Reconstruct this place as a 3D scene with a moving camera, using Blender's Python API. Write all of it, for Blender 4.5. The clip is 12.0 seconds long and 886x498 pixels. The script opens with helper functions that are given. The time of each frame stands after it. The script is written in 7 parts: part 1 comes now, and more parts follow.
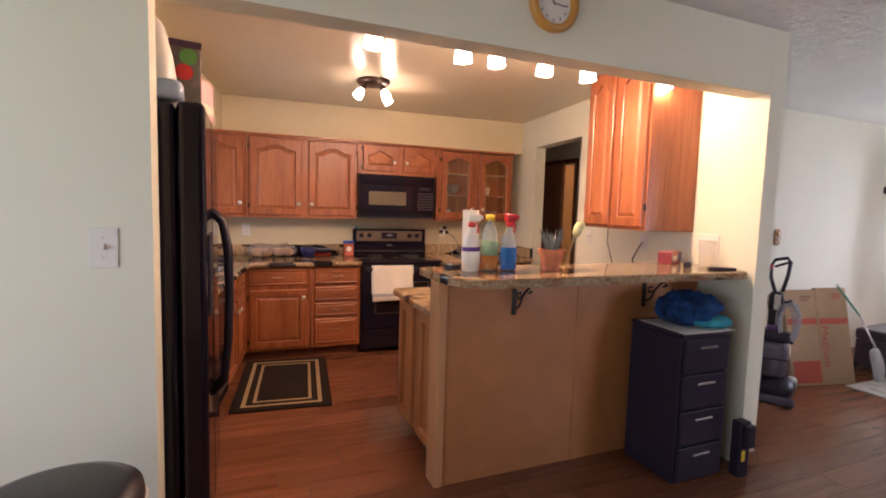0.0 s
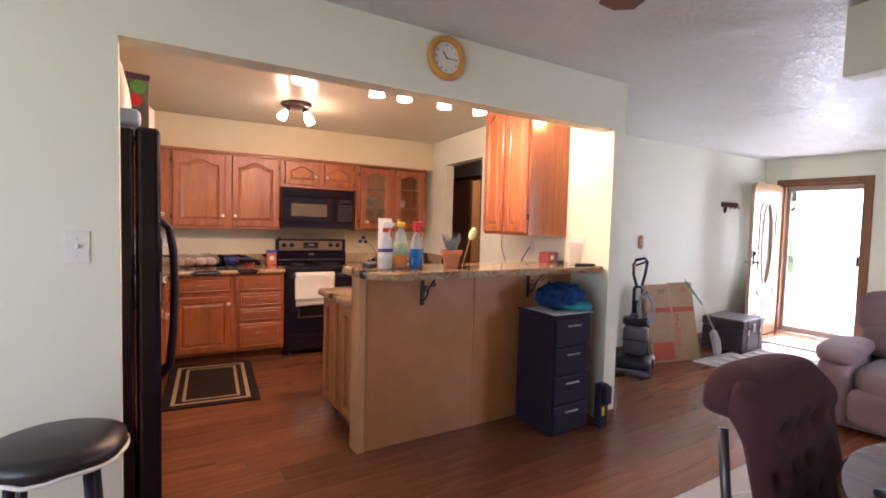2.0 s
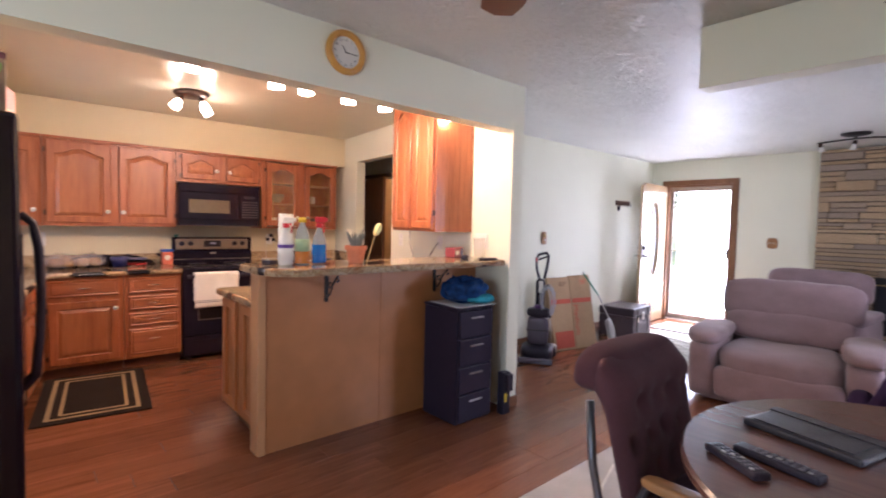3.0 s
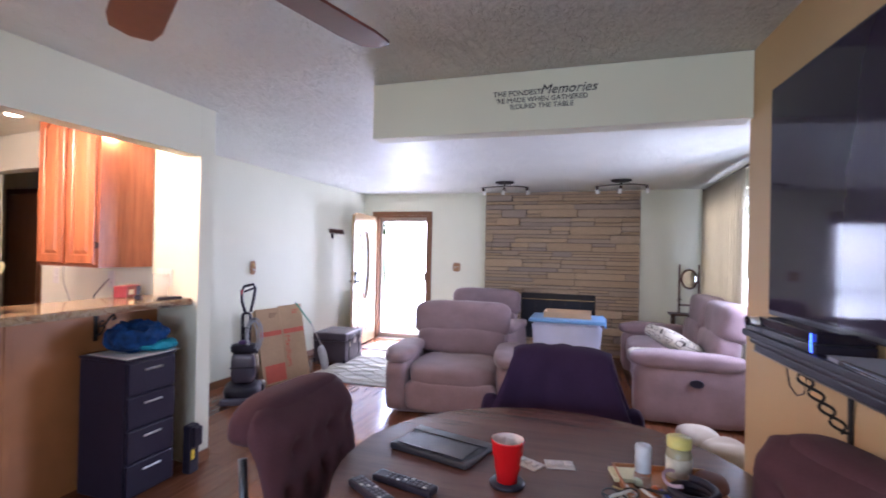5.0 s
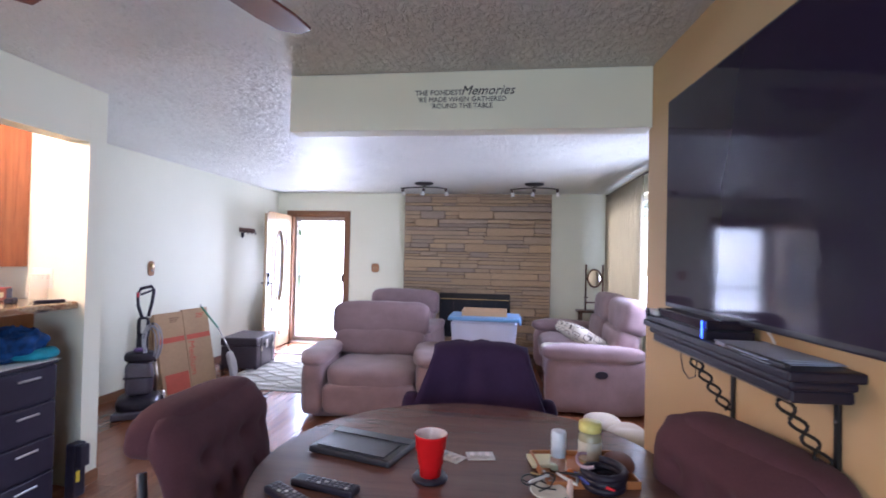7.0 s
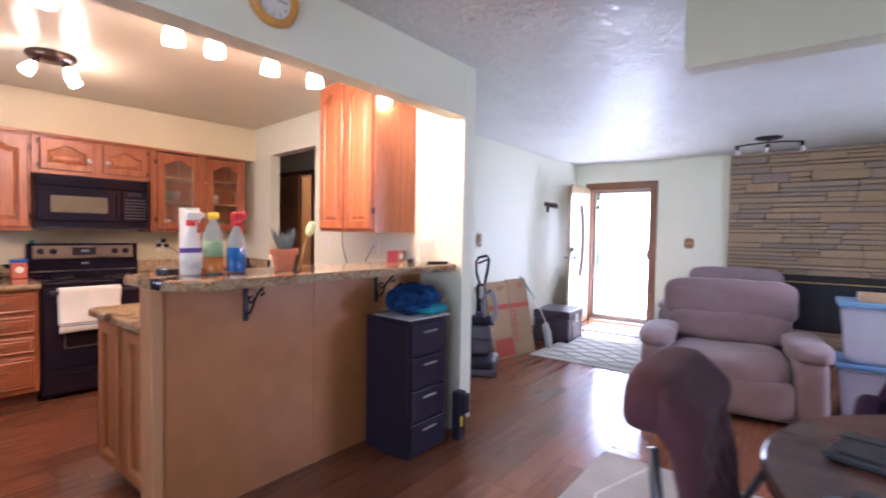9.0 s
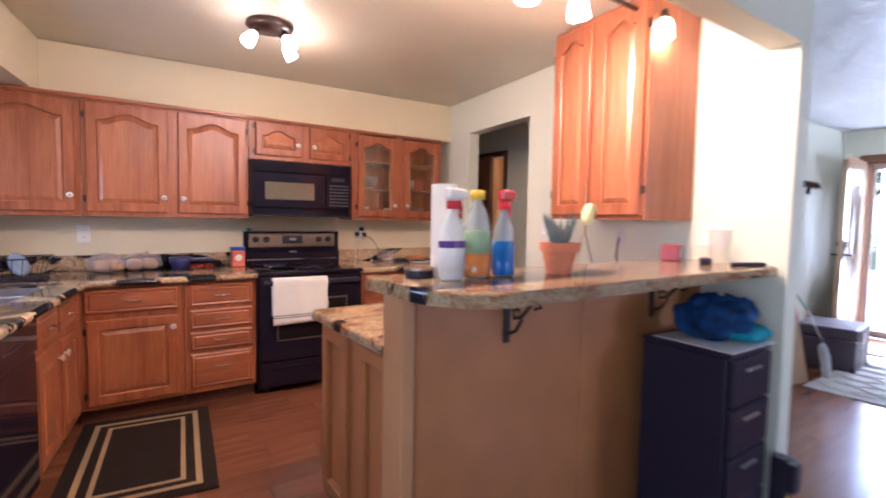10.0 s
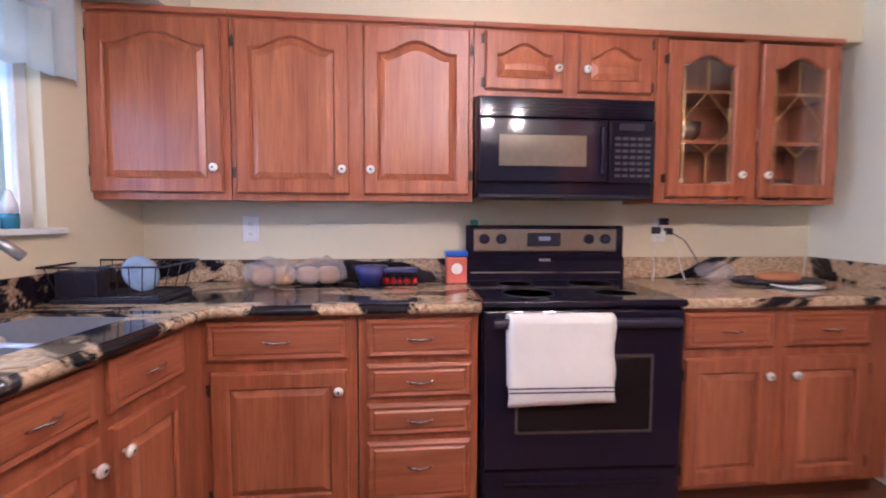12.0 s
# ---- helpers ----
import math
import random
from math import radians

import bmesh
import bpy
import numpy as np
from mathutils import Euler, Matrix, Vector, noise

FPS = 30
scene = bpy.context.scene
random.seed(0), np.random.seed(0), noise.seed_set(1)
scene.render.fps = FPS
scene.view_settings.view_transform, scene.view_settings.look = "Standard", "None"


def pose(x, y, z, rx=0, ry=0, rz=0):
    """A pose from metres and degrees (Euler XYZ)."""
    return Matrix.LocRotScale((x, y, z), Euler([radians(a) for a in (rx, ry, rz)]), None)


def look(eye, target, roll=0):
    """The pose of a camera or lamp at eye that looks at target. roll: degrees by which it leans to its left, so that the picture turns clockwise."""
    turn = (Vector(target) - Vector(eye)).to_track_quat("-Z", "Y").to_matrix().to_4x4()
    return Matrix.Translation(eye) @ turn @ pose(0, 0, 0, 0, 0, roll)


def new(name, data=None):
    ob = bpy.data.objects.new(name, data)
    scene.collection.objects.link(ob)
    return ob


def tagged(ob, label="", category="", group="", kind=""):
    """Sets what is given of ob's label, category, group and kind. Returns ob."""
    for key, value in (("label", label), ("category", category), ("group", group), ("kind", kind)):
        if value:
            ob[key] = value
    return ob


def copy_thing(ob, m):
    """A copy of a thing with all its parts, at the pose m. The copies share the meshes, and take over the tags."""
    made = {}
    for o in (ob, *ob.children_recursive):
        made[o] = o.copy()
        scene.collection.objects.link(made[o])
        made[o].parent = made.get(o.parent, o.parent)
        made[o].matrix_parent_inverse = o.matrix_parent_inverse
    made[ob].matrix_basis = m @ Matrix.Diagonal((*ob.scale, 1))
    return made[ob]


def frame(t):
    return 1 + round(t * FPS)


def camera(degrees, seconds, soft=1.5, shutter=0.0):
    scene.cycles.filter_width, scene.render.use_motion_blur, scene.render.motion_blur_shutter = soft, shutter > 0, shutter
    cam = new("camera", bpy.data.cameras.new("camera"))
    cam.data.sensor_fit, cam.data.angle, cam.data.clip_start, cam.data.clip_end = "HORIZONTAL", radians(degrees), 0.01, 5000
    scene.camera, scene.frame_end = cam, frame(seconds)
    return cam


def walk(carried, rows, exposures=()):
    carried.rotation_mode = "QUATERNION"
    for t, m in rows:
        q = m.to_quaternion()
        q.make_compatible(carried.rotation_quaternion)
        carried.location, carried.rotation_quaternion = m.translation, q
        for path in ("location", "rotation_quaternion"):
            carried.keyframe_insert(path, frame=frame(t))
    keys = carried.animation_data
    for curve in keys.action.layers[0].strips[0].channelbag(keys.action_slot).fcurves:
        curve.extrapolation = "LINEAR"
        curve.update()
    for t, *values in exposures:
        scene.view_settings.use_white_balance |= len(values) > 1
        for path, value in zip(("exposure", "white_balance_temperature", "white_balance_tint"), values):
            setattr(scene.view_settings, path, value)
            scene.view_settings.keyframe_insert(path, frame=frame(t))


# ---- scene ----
cam = camera(85.7, 12.0, soft=1.8, shutter=0.4)
EXPOSURES = [(0.0, 1.30, 6150, 32), (2.5, 1.60, 5800, 31), (5.0, 1.76, 5350, 32), (7.5, 1.83, 5250, 30), (9.5, 1.78, 5150, 29), (10.5, 1.70, 4900, 27), (11.3, 1.76, 5000, 26), (12.0, 1.86, 4450, 26)]
PATH = [
    (0, (0.247, 0.4, 1.373), (1.005, 2.242, 1.202), 1.7),
    (0.5, (0.168, 0.301, 1.382), (1.038, 2.097, 1.25), 1.7),
    (1, (0.091, 0.213, 1.372), (1.118, 1.925, 1.256), 1.7),
    (1.5, (0.057, 0.063, 1.371), (1.109, 1.761, 1.262), 1.7),
    (2, (0.063, -0.064, 1.344), (1.118, 1.632, 1.239), 1.5),
    (2.5, (0.083, -0.133, 1.323), (1.21, 1.515, 1.218), 1.4),
    (3, (0.122, -0.153, 1.327), (1.442, 1.346, 1.225), 1.4),
    (3.2, (0.144, -0.171, 1.372), (1.539, 1.258, 1.253), 1.1),
    (4.8, (0.25, -0.321, 1.421), (2.126, 0.373, 1.438), 0.7),
    (5, (0.26, -0.34, 1.413), (2.169, 0.259, 1.427), 1.2),
    (5.5, (0.265, -0.368, 1.406), (2.222, 0.044, 1.427), 1.3),
    (6, (0.26, -0.39, 1.412), (2.241, -0.113, 1.436), 1.3),
    (6.5, (0.257, -0.381, 1.403), (2.244, -0.153, 1.431), 1.3),
    (7, (0.264, -0.321, 1.391), (2.246, -0.057, 1.421), 1.3),
    (7.5, (0.249, -0.235, 1.38), (2.178, 0.293, 1.406), 1.2),
    (7.7, (0.215, -0.191, 1.377), (2.084, 0.52, 1.399), 1.1),
    (9.3, (0.314, 0.583, 1.251), (1.786, 1.934, 1.158), 1.0),
    (9.5, (0.337, 0.769, 1.24), (1.702, 2.227, 1.133), 1.0),
    (10, (0.402, 1.276, 1.259), (1.537, 2.917, 1.134), 1.0),
    (10.5, (0.580, 1.735, 1.225), (1.48, 3.518, 1.099), 1.0),
    (11, (0.640, 2.205, 1.212), (1.201, 4.119, 1.065), 1.0),
    (11.5, (0.735, 2.585, 1.193), (1.149, 4.536, 1.052), 0.4),
    (12, (0.887, 2.997, 1.17), (1.105, 4.981, 1.04), 0.2),
]
walk(cam, [(t, look(eye, target, roll)) for t, eye, target, roll in PATH], EXPOSURES)

# ---- world, sun, lamps ----
world = bpy.data.worlds.new("world")
scene.world = world
world.use_nodes = True
wn = world.node_tree.nodes
sky = wn.new("ShaderNodeTexSky")
sky.sky_type, sky.sun_disc = 'NISHITA', False
sky.sun_elevation, sky.sun_rotation = radians(54), radians(82)
world.node_tree.links.new(sky.outputs[0], wn["Background"].inputs[0])
wn["Background"].inputs[1].default_value = 0.15

sun = new("sun", bpy.data.lights.new("sun", 'SUN'))
sun.data.energy, sun.data.angle, sun.data.color = 5.0, radians(0.5), (1.0, 0.95, 0.86)
sun.matrix_world = look((0, 0, 10), (-5.0, -0.7, 3.2))


def window_light(name, x, y, z, w, h, target, watts, colour=(0.90, 0.96, 0.98)):
    """Sky light in a real opening."""
    d = bpy.data.lights.new(name, 'AREA')
    d.shape, d.size, d.size_y, d.energy, d.color = 'RECTANGLE', w, h, watts, colour
    ob = new(name, d)
    ob.matrix_world = look((x, y, z), target)
    return ob


window_light("door_daylight", 7.52, 2.53, 1.1, 0.75, 1.8, (0, 2.2, 0.7), 17)
window_light("living_window_daylight", 4.65, -1.80, 1.45, 1.0, 1.2, (4.6, 3, 0.5), 14)
window_light("curtain_window_daylight", 6.0, -1.80, 1.45, 1.4, 1.2, (6.0, 3, 1.2), 15)
window_light("sink_window_daylight", -0.52, 4.18, 1.52, 0.8, 0.7, (2.6, 4.2, 1.0), 3.0)
window_light("dining_window_daylight", -1.87, 0.3, 1.4, 2.3, 1.3, (3, 0.9, 1.2), 13.0, (0.88, 0.97, 0.92))

# ---- materials ----


def nodes_of(name, rough=0.5, metal=0.0, spec=0.5):
    m = bpy.data.materials.new(name)
    m.use_nodes = True
    nt = m.node_tree
    b = nt.nodes["Principled BSDF"]
    b.inputs["Roughness"].default_value, b.inputs["Metallic"].default_value = rough, metal
    b.inputs["Specular IOR Level"].default_value = spec
    return m, nt, b


def coords(nt, scale=(1, 1, 1), rot=(0, 0, 0), what="Object"):
    tc, mp = nt.nodes.new("ShaderNodeTexCoord"), nt.nodes.new("ShaderNodeMapping")
    mp.inputs["Scale"].default_value, mp.inputs["Rotation"].default_value = scale, rot
    nt.links.new(tc.outputs[what], mp.inputs[0])
    return mp.outputs[0]


def noise_of(nt, vec, scale, detail=4.0, rough=0.55, distort=0.0):
    n = nt.nodes.new("ShaderNodeTexNoise")
    n.inputs["Scale"].default_value, n.inputs["Detail"].default_value = scale, detail
    n.inputs["Roughness"].default_value, n.inputs["Distortion"].default_value = rough, distort
    nt.links.new(vec, n.inputs["Vector"])
    return n.outputs[0]


def ramp(nt, fac, stops):
    r = nt.nodes.new("ShaderNodeValToRGB")
    e = r.color_ramp.elements
    while len(e) < len(stops):
        e.new(0.5)
    for k, (p, c) in zip(e, stops):
        k.position, k.color = p, (*c, 1)
    nt.links.new(fac, r.inputs[0])
    return r.outputs[0]


def mix(nt, a, b, fac, mode='MIX'):
    m = nt.nodes.new("ShaderNodeMix")
    m.data_type, m.blend_type = 'RGBA', mode
    for sock, v in ((m.inputs[6], a), (m.inputs[7], b)):
        if isinstance(v, tuple):
            sock.default_value = (*v, 1)
        else:
            nt.links.new(v, sock)
    if isinstance(fac, float):
        m.inputs[0].default_value = fac
    else:
        nt.links.new(fac, m.inputs[0])
    return m.outputs[2]


def bump(nt, b, height, strength=0.3, dist=0.01):
    n = nt.nodes.new("ShaderNodeBump")
    n.inputs["Strength"].default_value, n.inputs["Distance"].default_value = strength, dist
    nt.links.new(height, n.inputs["Height"])
    nt.links.new(n.outputs[0], b.inputs["Normal"])


def plain(name, c, rough=0.5, metal=0.0, vary=0.12, grain=40.0, relief=0.0, spec=0.5, big=3.0):
    """One colour, uneven at two scales."""
    m, nt, b = nodes_of(name, rough, metal, spec)
    v = coords(nt)
    lo = tuple(max(0, x * (1 - vary)) for x in c)
    hi = tuple(min(1, x * (1 + vary)) for x in c)
    f = mix(nt, noise_of(nt, v, big, 3), noise_of(nt, v, grain, 5), 0.45)
    nt.links.new(ramp(nt, f, ((0.3, lo), (0.7, hi))), b.inputs["Base Color"])
    if relief:
        bump(nt, b, noise_of(nt, v, grain * 2, 4), relief, 0.004)
    return m


def wall_paint(name, c):
    m, nt, b = nodes_of(name, 0.62, 0, 0.3)
    v = coords(nt)
    f = noise_of(nt, v, 1.3, 3)
    nt.links.new(ramp(nt, f, ((0.3, tuple(x * 0.95 for x in c)), (0.7, c))), b.inputs["Base Color"])
    bump(nt, b, noise_of(nt, v, 160, 3), 0.12, 0.003)
    return m


def knockdown(name, c, rough=0.33):
    """Semi-gloss ceiling with a fine slapped-brush texture in drifting patches."""
    m, nt, b = nodes_of(name, rough, 0, 0.42)
    v = coords(nt, (0.8, 1.2, 1))
    nt.links.new(ramp(nt, noise_of(nt, v, 2, 3), ((0.3, tuple(x * 0.93 for x in c)), (0.7, c))), b.inputs["Base Color"])
    ridges = ramp(nt, noise_of(nt, v, 25, 5, 0.66, 0.9), ((0.40, (0, 0, 0)), (0.60, (1, 1, 1))))
    patches = ramp(nt, noise_of(nt, v, 5, 4, 0.6, 0.8), ((0.35, (0.45, 0.45, 0.45)), (0.62, (1, 1, 1))))
    bump(nt, b, mix(nt, ridges, patches, 1.0, 'MULTIPLY'), 0.8, 0.020)
    return m


def wood(name, dark, light, axis=2, rough=0.33, scale=1.0, by_object=False):
    """Long grain along the given local axis."""
    m, nt, b = nodes_of(name, rough, 0, 0.5)
    s = [26.0 * scale] * 3
    s[axis] = 1.6 * scale
    v = coords(nt, tuple(s))
    g = noise_of(nt, v, 1.0, 6, 0.62, 0.9)
    fine = noise_of(nt, coords(nt, tuple(7 * x for x in s)), 1.0, 3)
    col = ramp(nt, g, ((0.28, dark), (0.5, tuple((p + q) / 2 for p, q in zip(dark, light))), (0.72, light)))
    col = mix(nt, col, tuple(x * 0.6 for x in dark), ramp(nt, fine, ((0.52, (0, 0, 0)), (0.78, (0.5, 0.5, 0.5)))))
    if by_object:
        oi = nt.nodes.new("ShaderNodeObjectInfo")
        col = mix(nt, col, ramp(nt, oi.outputs["Random"], ((0, (0.75, 0.75, 0.75)), (1, (1.15, 1.12, 1.1)))), 0.75, 'MULTIPLY')
    nt.links.new(col, b.inputs["Base Color"])
    bump(nt, b, fine, 0.12, 0.002)
    return m


def granite(name, black=0.53, gold=0.60, pale=1.0):
    """Polished stone: speckled cream, flowing black and rust veins."""
    m, nt, b = nodes_of(name, 0.09, 0, 0.5)
    v = coords(nt, (1.0, 1.0, 1.0), (0.3, 0.2, 0.7))
    st = coords(nt, (1.5, 3.6, 3.0), (0.2, 0.3, 0.6))
    cream = ramp(nt, noise_of(nt, v, 55, 6, 0.75), ((0.30, (0.16, 0.085, 0.045)), (0.46, tuple(pale * x for x in (0.46, 0.32, 0.17))), (0.70, tuple(pale * x for x in (0.66, 0.53, 0.36)))))
    rust = ramp(nt, noise_of(nt, st, 2.6, 7, 0.65, 1.4), ((gold, (0, 0, 0)), (gold + 0.07, (1, 1, 1))))
    col = mix(nt, cream, (0.26, 0.125, 0.055), rust)
    thin = ramp(nt, noise_of(nt, st, 5.5, 7, 0.7, 2.0), ((0.485, (0, 0, 0)), (0.5, (0.8, 0.8, 0.8)), (0.515, (0, 0, 0))))
    col = mix(nt, col, (0.05, 0.03, 0.025), thin)
    veins = ramp(nt, noise_of(nt, st, 0.9, 9, 0.68, 1.1), ((black, (0, 0, 0)), (black + 0.035, (1, 1, 1))))
    col = mix(nt, col, (0.013, 0.011, 0.016), veins)
    nt.links.new(col, b.inputs["Base Color"])
    return m


def cloth(name, c, weave=260.0, vary=0.2, rough=0.95, sheen=None):
    m, nt, b = nodes_of(name, rough, 0, 0.15)
    v = coords(nt)
    f = mix(nt, noise_of(nt, v, 6, 4), noise_of(nt, v, weave, 3), 0.4)
    nt.links.new(ramp(nt, f, ((0.3, tuple(x * (1 - vary) for x in c)), (0.7, tuple(min(1, x * (1 + vary)) for x in c)))), b.inputs["Base Color"])
    b.inputs["Sheen Weight"].default_value = (0.25 if sum(c) > 0.3 else 0.02) if sheen is None else sheen
    bump(nt, b, noise_of(nt, v, 30, 4), 0.2, 0.006)
    return m


def clear(name, c=(1, 1, 1), rough=0.02, ior=1.45):
    m, nt, b = nodes_of(name, rough)
    b.inputs["Base Color"].default_value = (*c, 1)
    b.inputs["Transmission Weight"].default_value, b.inputs["IOR"].default_value = 1.0, ior
    return m


def glow(name, c, power):
    m, nt, b = nodes_of(name, 0.4)
    b.inputs["Base Color"].default_value = (*c, 1)
    b.inputs["Emission Color"].default_value, b.inputs["Emission Strength"].default_value = (*c, 1), power
    return m


PAINT = wall_paint("wall_paint", (0.80, 0.80, 0.65))
PAINT_TAN = wall_paint("tan_wall_paint", (0.62, 0.43, 0.22))
CEIL = knockdown("textured_ceiling", (0.80, 0.80, 0.74))
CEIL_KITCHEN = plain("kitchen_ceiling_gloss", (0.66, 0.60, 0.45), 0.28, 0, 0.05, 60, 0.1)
OAK = wood("oak", (0.24, 0.068, 0.026), (0.44, 0.150, 0.056))
OAK_H = wood("oak_across", (0.24, 0.068, 0.026), (0.44, 0.150, 0.056), 0)
OAK_PANEL = wood("oak_panel", (0.25, 0.073, 0.028), (0.48, 0.175, 0.067), scale=0.7)
# oak darkened for the toe kicks: the recess shade is put into the colour
OAK_SHADED = plain("oak_toe_kick_shade", (0.10, 0.03, 0.012), 0.4)
BIRCH = plain("veneer_panel", (0.39, 0.162, 0.056), 0.36, 0, 0.16, 6, 0.0, big=1.5)
POST = plain("pale_veneer_edge", (0.48, 0.25, 0.11), 0.4, 0, 0.08, 8)
# yellower, darker copy of the wall paint: warm bulb light put into the colour
PAINT_LAMPLIT = wall_paint("lamplit_wall_paint", (0.72, 0.64, 0.43))
PLANK = wood("laminate_plank", (0.14, 0.050, 0.024), (0.29, 0.112, 0.054), 0, 0.2, 0.7, True)
JOINT = plain("floor_joint", (0.05, 0.02, 0.012), 0.5)
TRIM_WOOD = wood("trim_wood", (0.16, 0.07, 0.03), (0.28, 0.13, 0.06), 0)
TRIM_WOOD_V = wood("trim_wood_upright", (0.16, 0.07, 0.03), (0.28, 0.13, 0.06), 2)
DARK_WOOD = wood("dark_stained_wood", (0.05, 0.018, 0.01), (0.12, 0.045, 0.022), 2)
TABLE_WOOD = wood("table_wood", (0.11, 0.052, 0.042), (0.15, 0.072, 0.056), 1, 0.22, 0.6)
GRANITE = granite("granite", 0.50)
GRANITE_PALE = granite("granite_pale", 0.56, 0.62, 1.12)
GRANITE_DARK = granite("granite_backsplash", 0.44, 0.57, 0.9)
GRANITE_BAR = granite("granite_bar", 0.545, 0.53, 0.76)
BLACK = plain("black_enamel", (0.014, 0.011, 0.021), 0.075, 0, 0.1, 20, spec=0.35)
BLACK_SATIN = plain("black_plastic", (0.022, 0.018, 0.031), 0.42, 0, 0.2, 60, 0.1, spec=0.3)
BLACK_IRON = plain("wrought_iron", (0.02, 0.017, 0.016), 0.5, 0.4, 0.2, 80, 0.2)
STEEL = plain("brushed_steel", (0.55, 0.54, 0.52), 0.28, 1.0, 0.1, 80)
SINK_STEEL = plain("satin_sink_steel", (0.58, 0.59, 0.61), 0.36, 0.9, 0.06, 60)
STEEL_DARK = plain("stove_panel_metal", (0.35, 0.30, 0.24), 0.3, 1.0, 0.1, 80)
CHROME = plain("chrome", (0.75, 0.73, 0.7), 0.12, 1.0, 0.05, 30)
BRONZE = plain("oil_rubbed_bronze", (0.06, 0.035, 0.025), 0.35, 0.7, 0.2, 40)
WHITE = plain("white_plastic", (0.78, 0.77, 0.72), 0.35, 0, 0.04)
WHITE_PAINT = plain("white_gloss_paint", (0.75, 0.74, 0.70), 0.3, 0, 0.04)
CERAMIC = plain("porcelain", (0.82, 0.78, 0.68), 0.15, 0, 0.04)
SOFA = cloth("brown_microfibre", (0.265, 0.185, 0.195))
SOFA_DARK = cloth("brown_chair_velour", (0.088, 0.038, 0.046), sheen=0.05)
DARK_CLOTH = cloth("dark_plum_jacket", (0.040, 0.023, 0.060), 200)
GLASS = clear("glass")
BULB = glow("lit_glass_shade", (1.0, 0.83, 0.60), 9.0)

# ---- mesh helpers ----


def thing(name, x, y, z=0.0, turn=0.0, label="", category="", group="", kind=""):
    ob = new(name)
    ob.empty_display_size = 0.1
    ob.matrix_world = pose(x, y, z, 0, 0, turn)
    return tagged(ob, label, category, group, kind)


def part(name, bm, material, parent=None, label="", smooth=False):
    me = bpy.data.meshes.new(name)
    bmesh.ops.recalc_face_normals(bm, faces=bm.faces)
    bm.to_mesh(me)
    bm.free()
    me.materials.append(material)
    if smooth:
        for p in me.polygons:
            p.use_smooth = True
    ob = new(name, me)
    if parent is not None:
        ob.parent = parent
    return tagged(ob, label)


def box(x0, x1, y0, y1, z0, z1, bevel=0.0, bm=None, seg=2):
    bm = bm or bmesh.new()
    m = Matrix.Translation(((x0 + x1) / 2, (y0 + y1) / 2, (z0 + z1) / 2)) @ Matrix.Diagonal((abs(x1 - x0), abs(y1 - y0), abs(z1 - z0), 1))
    r = bmesh.ops.create_cube(bm, size=1, matrix=m)
    if bevel:
        es = {e for v in r["verts"] for e in v.link_edges}
        bmesh.ops.bevel(bm, geom=list(es), offset=bevel, segments=seg, profile=0.5, affect='EDGES')
    return bm


def prism(poly, z0, z1, bm=None, m=None, bevel=0.0):
    """A flat outline in x, y raised from z0 to z1, then turned by m."""
    bm = bm or bmesh.new()
    m = m or Matrix()
    lo = [bm.verts.new(m @ Vector((x, y, z0))) for x, y in poly]
    hi = [bm.verts.new(m @ Vector((x, y, z1))) for x, y in poly]
    n = len(poly)
    fs = [bm.faces.new(lo[::-1]), bm.faces.new(hi)]
    for i in range(n):
        fs.append(bm.faces.new((lo[i], lo[(i + 1) % n], hi[(i + 1) % n], hi[i])))
    if bevel:
        es = {e for e in fs[1].edges}
        bmesh.ops.bevel(bm, geom=list(es), offset=bevel, segments=3, profile=0.5, affect='EDGES')
    return bm


UPRIGHT = Matrix(((1, 0, 0, 0), (0, 0, -1, 0), (0, 1, 0, 0), (0, 0, 0, 1)))   # x, y, z -> x, -z, y: outlines stand facing -y


def lathe(prof, seg=20, bm=None, m=None, cap=True):
    """Radius, height pairs turned about z."""
    bm = bm or bmesh.new()
    m = m or Matrix()
    rings = []
    for r, z in prof:
        rings.append([bm.verts.new(m @ Vector((r * math.cos(2 * math.pi * i / seg), r * math.sin(2 * math.pi * i / seg), z))) for i in range(seg)])
    for a, b in zip(rings, rings[1:]):
        for i in range(seg):
            bm.faces.new((a[i], a[(i + 1) % seg], b[(i + 1) % seg], b[i]))
    for ring, (r, z) in ((rings[0], prof[0]), (rings[-1], prof[-1])):
        if r > 1e-4 and cap:
            bm.faces.new(ring)
    return bm


def tube(pts, r, seg=8, bm=None, closed=False):
    bm = bm or bmesh.new()
    pts = [Vector(p) for p in pts]
    rings, n = [], len(pts)
    up = Vector((0.13, 0.21, 0.97)).normalized()
    for i, p in enumerate(pts):
        a = pts[i - 1] if (i or closed) else p
        b = pts[(i + 1) % n] if (i < n - 1 or closed) else p
        d = (b - a).normalized()
        u = d.cross(up)
        u = u.normalized() if u.length > 0.05 else d.cross(Vector((1, 0, 0))).normalized()
        w = d.cross(u)
        rings.append([bm.verts.new(p + r * (math.cos(2 * math.pi * k / seg) * u + math.sin(2 * math.pi * k / seg) * w)) for k in range(seg)])
    for i in range(n if closed else n - 1):
        a, b = rings[i], rings[(i + 1) % n]
        for k in range(seg):
            bm.faces.new((a[k], a[(k + 1) % seg], b[(k + 1) % seg], b[k]))
    if not closed:
        bm.faces.new(rings[0]), bm.faces.new(rings[-1])
    return bm


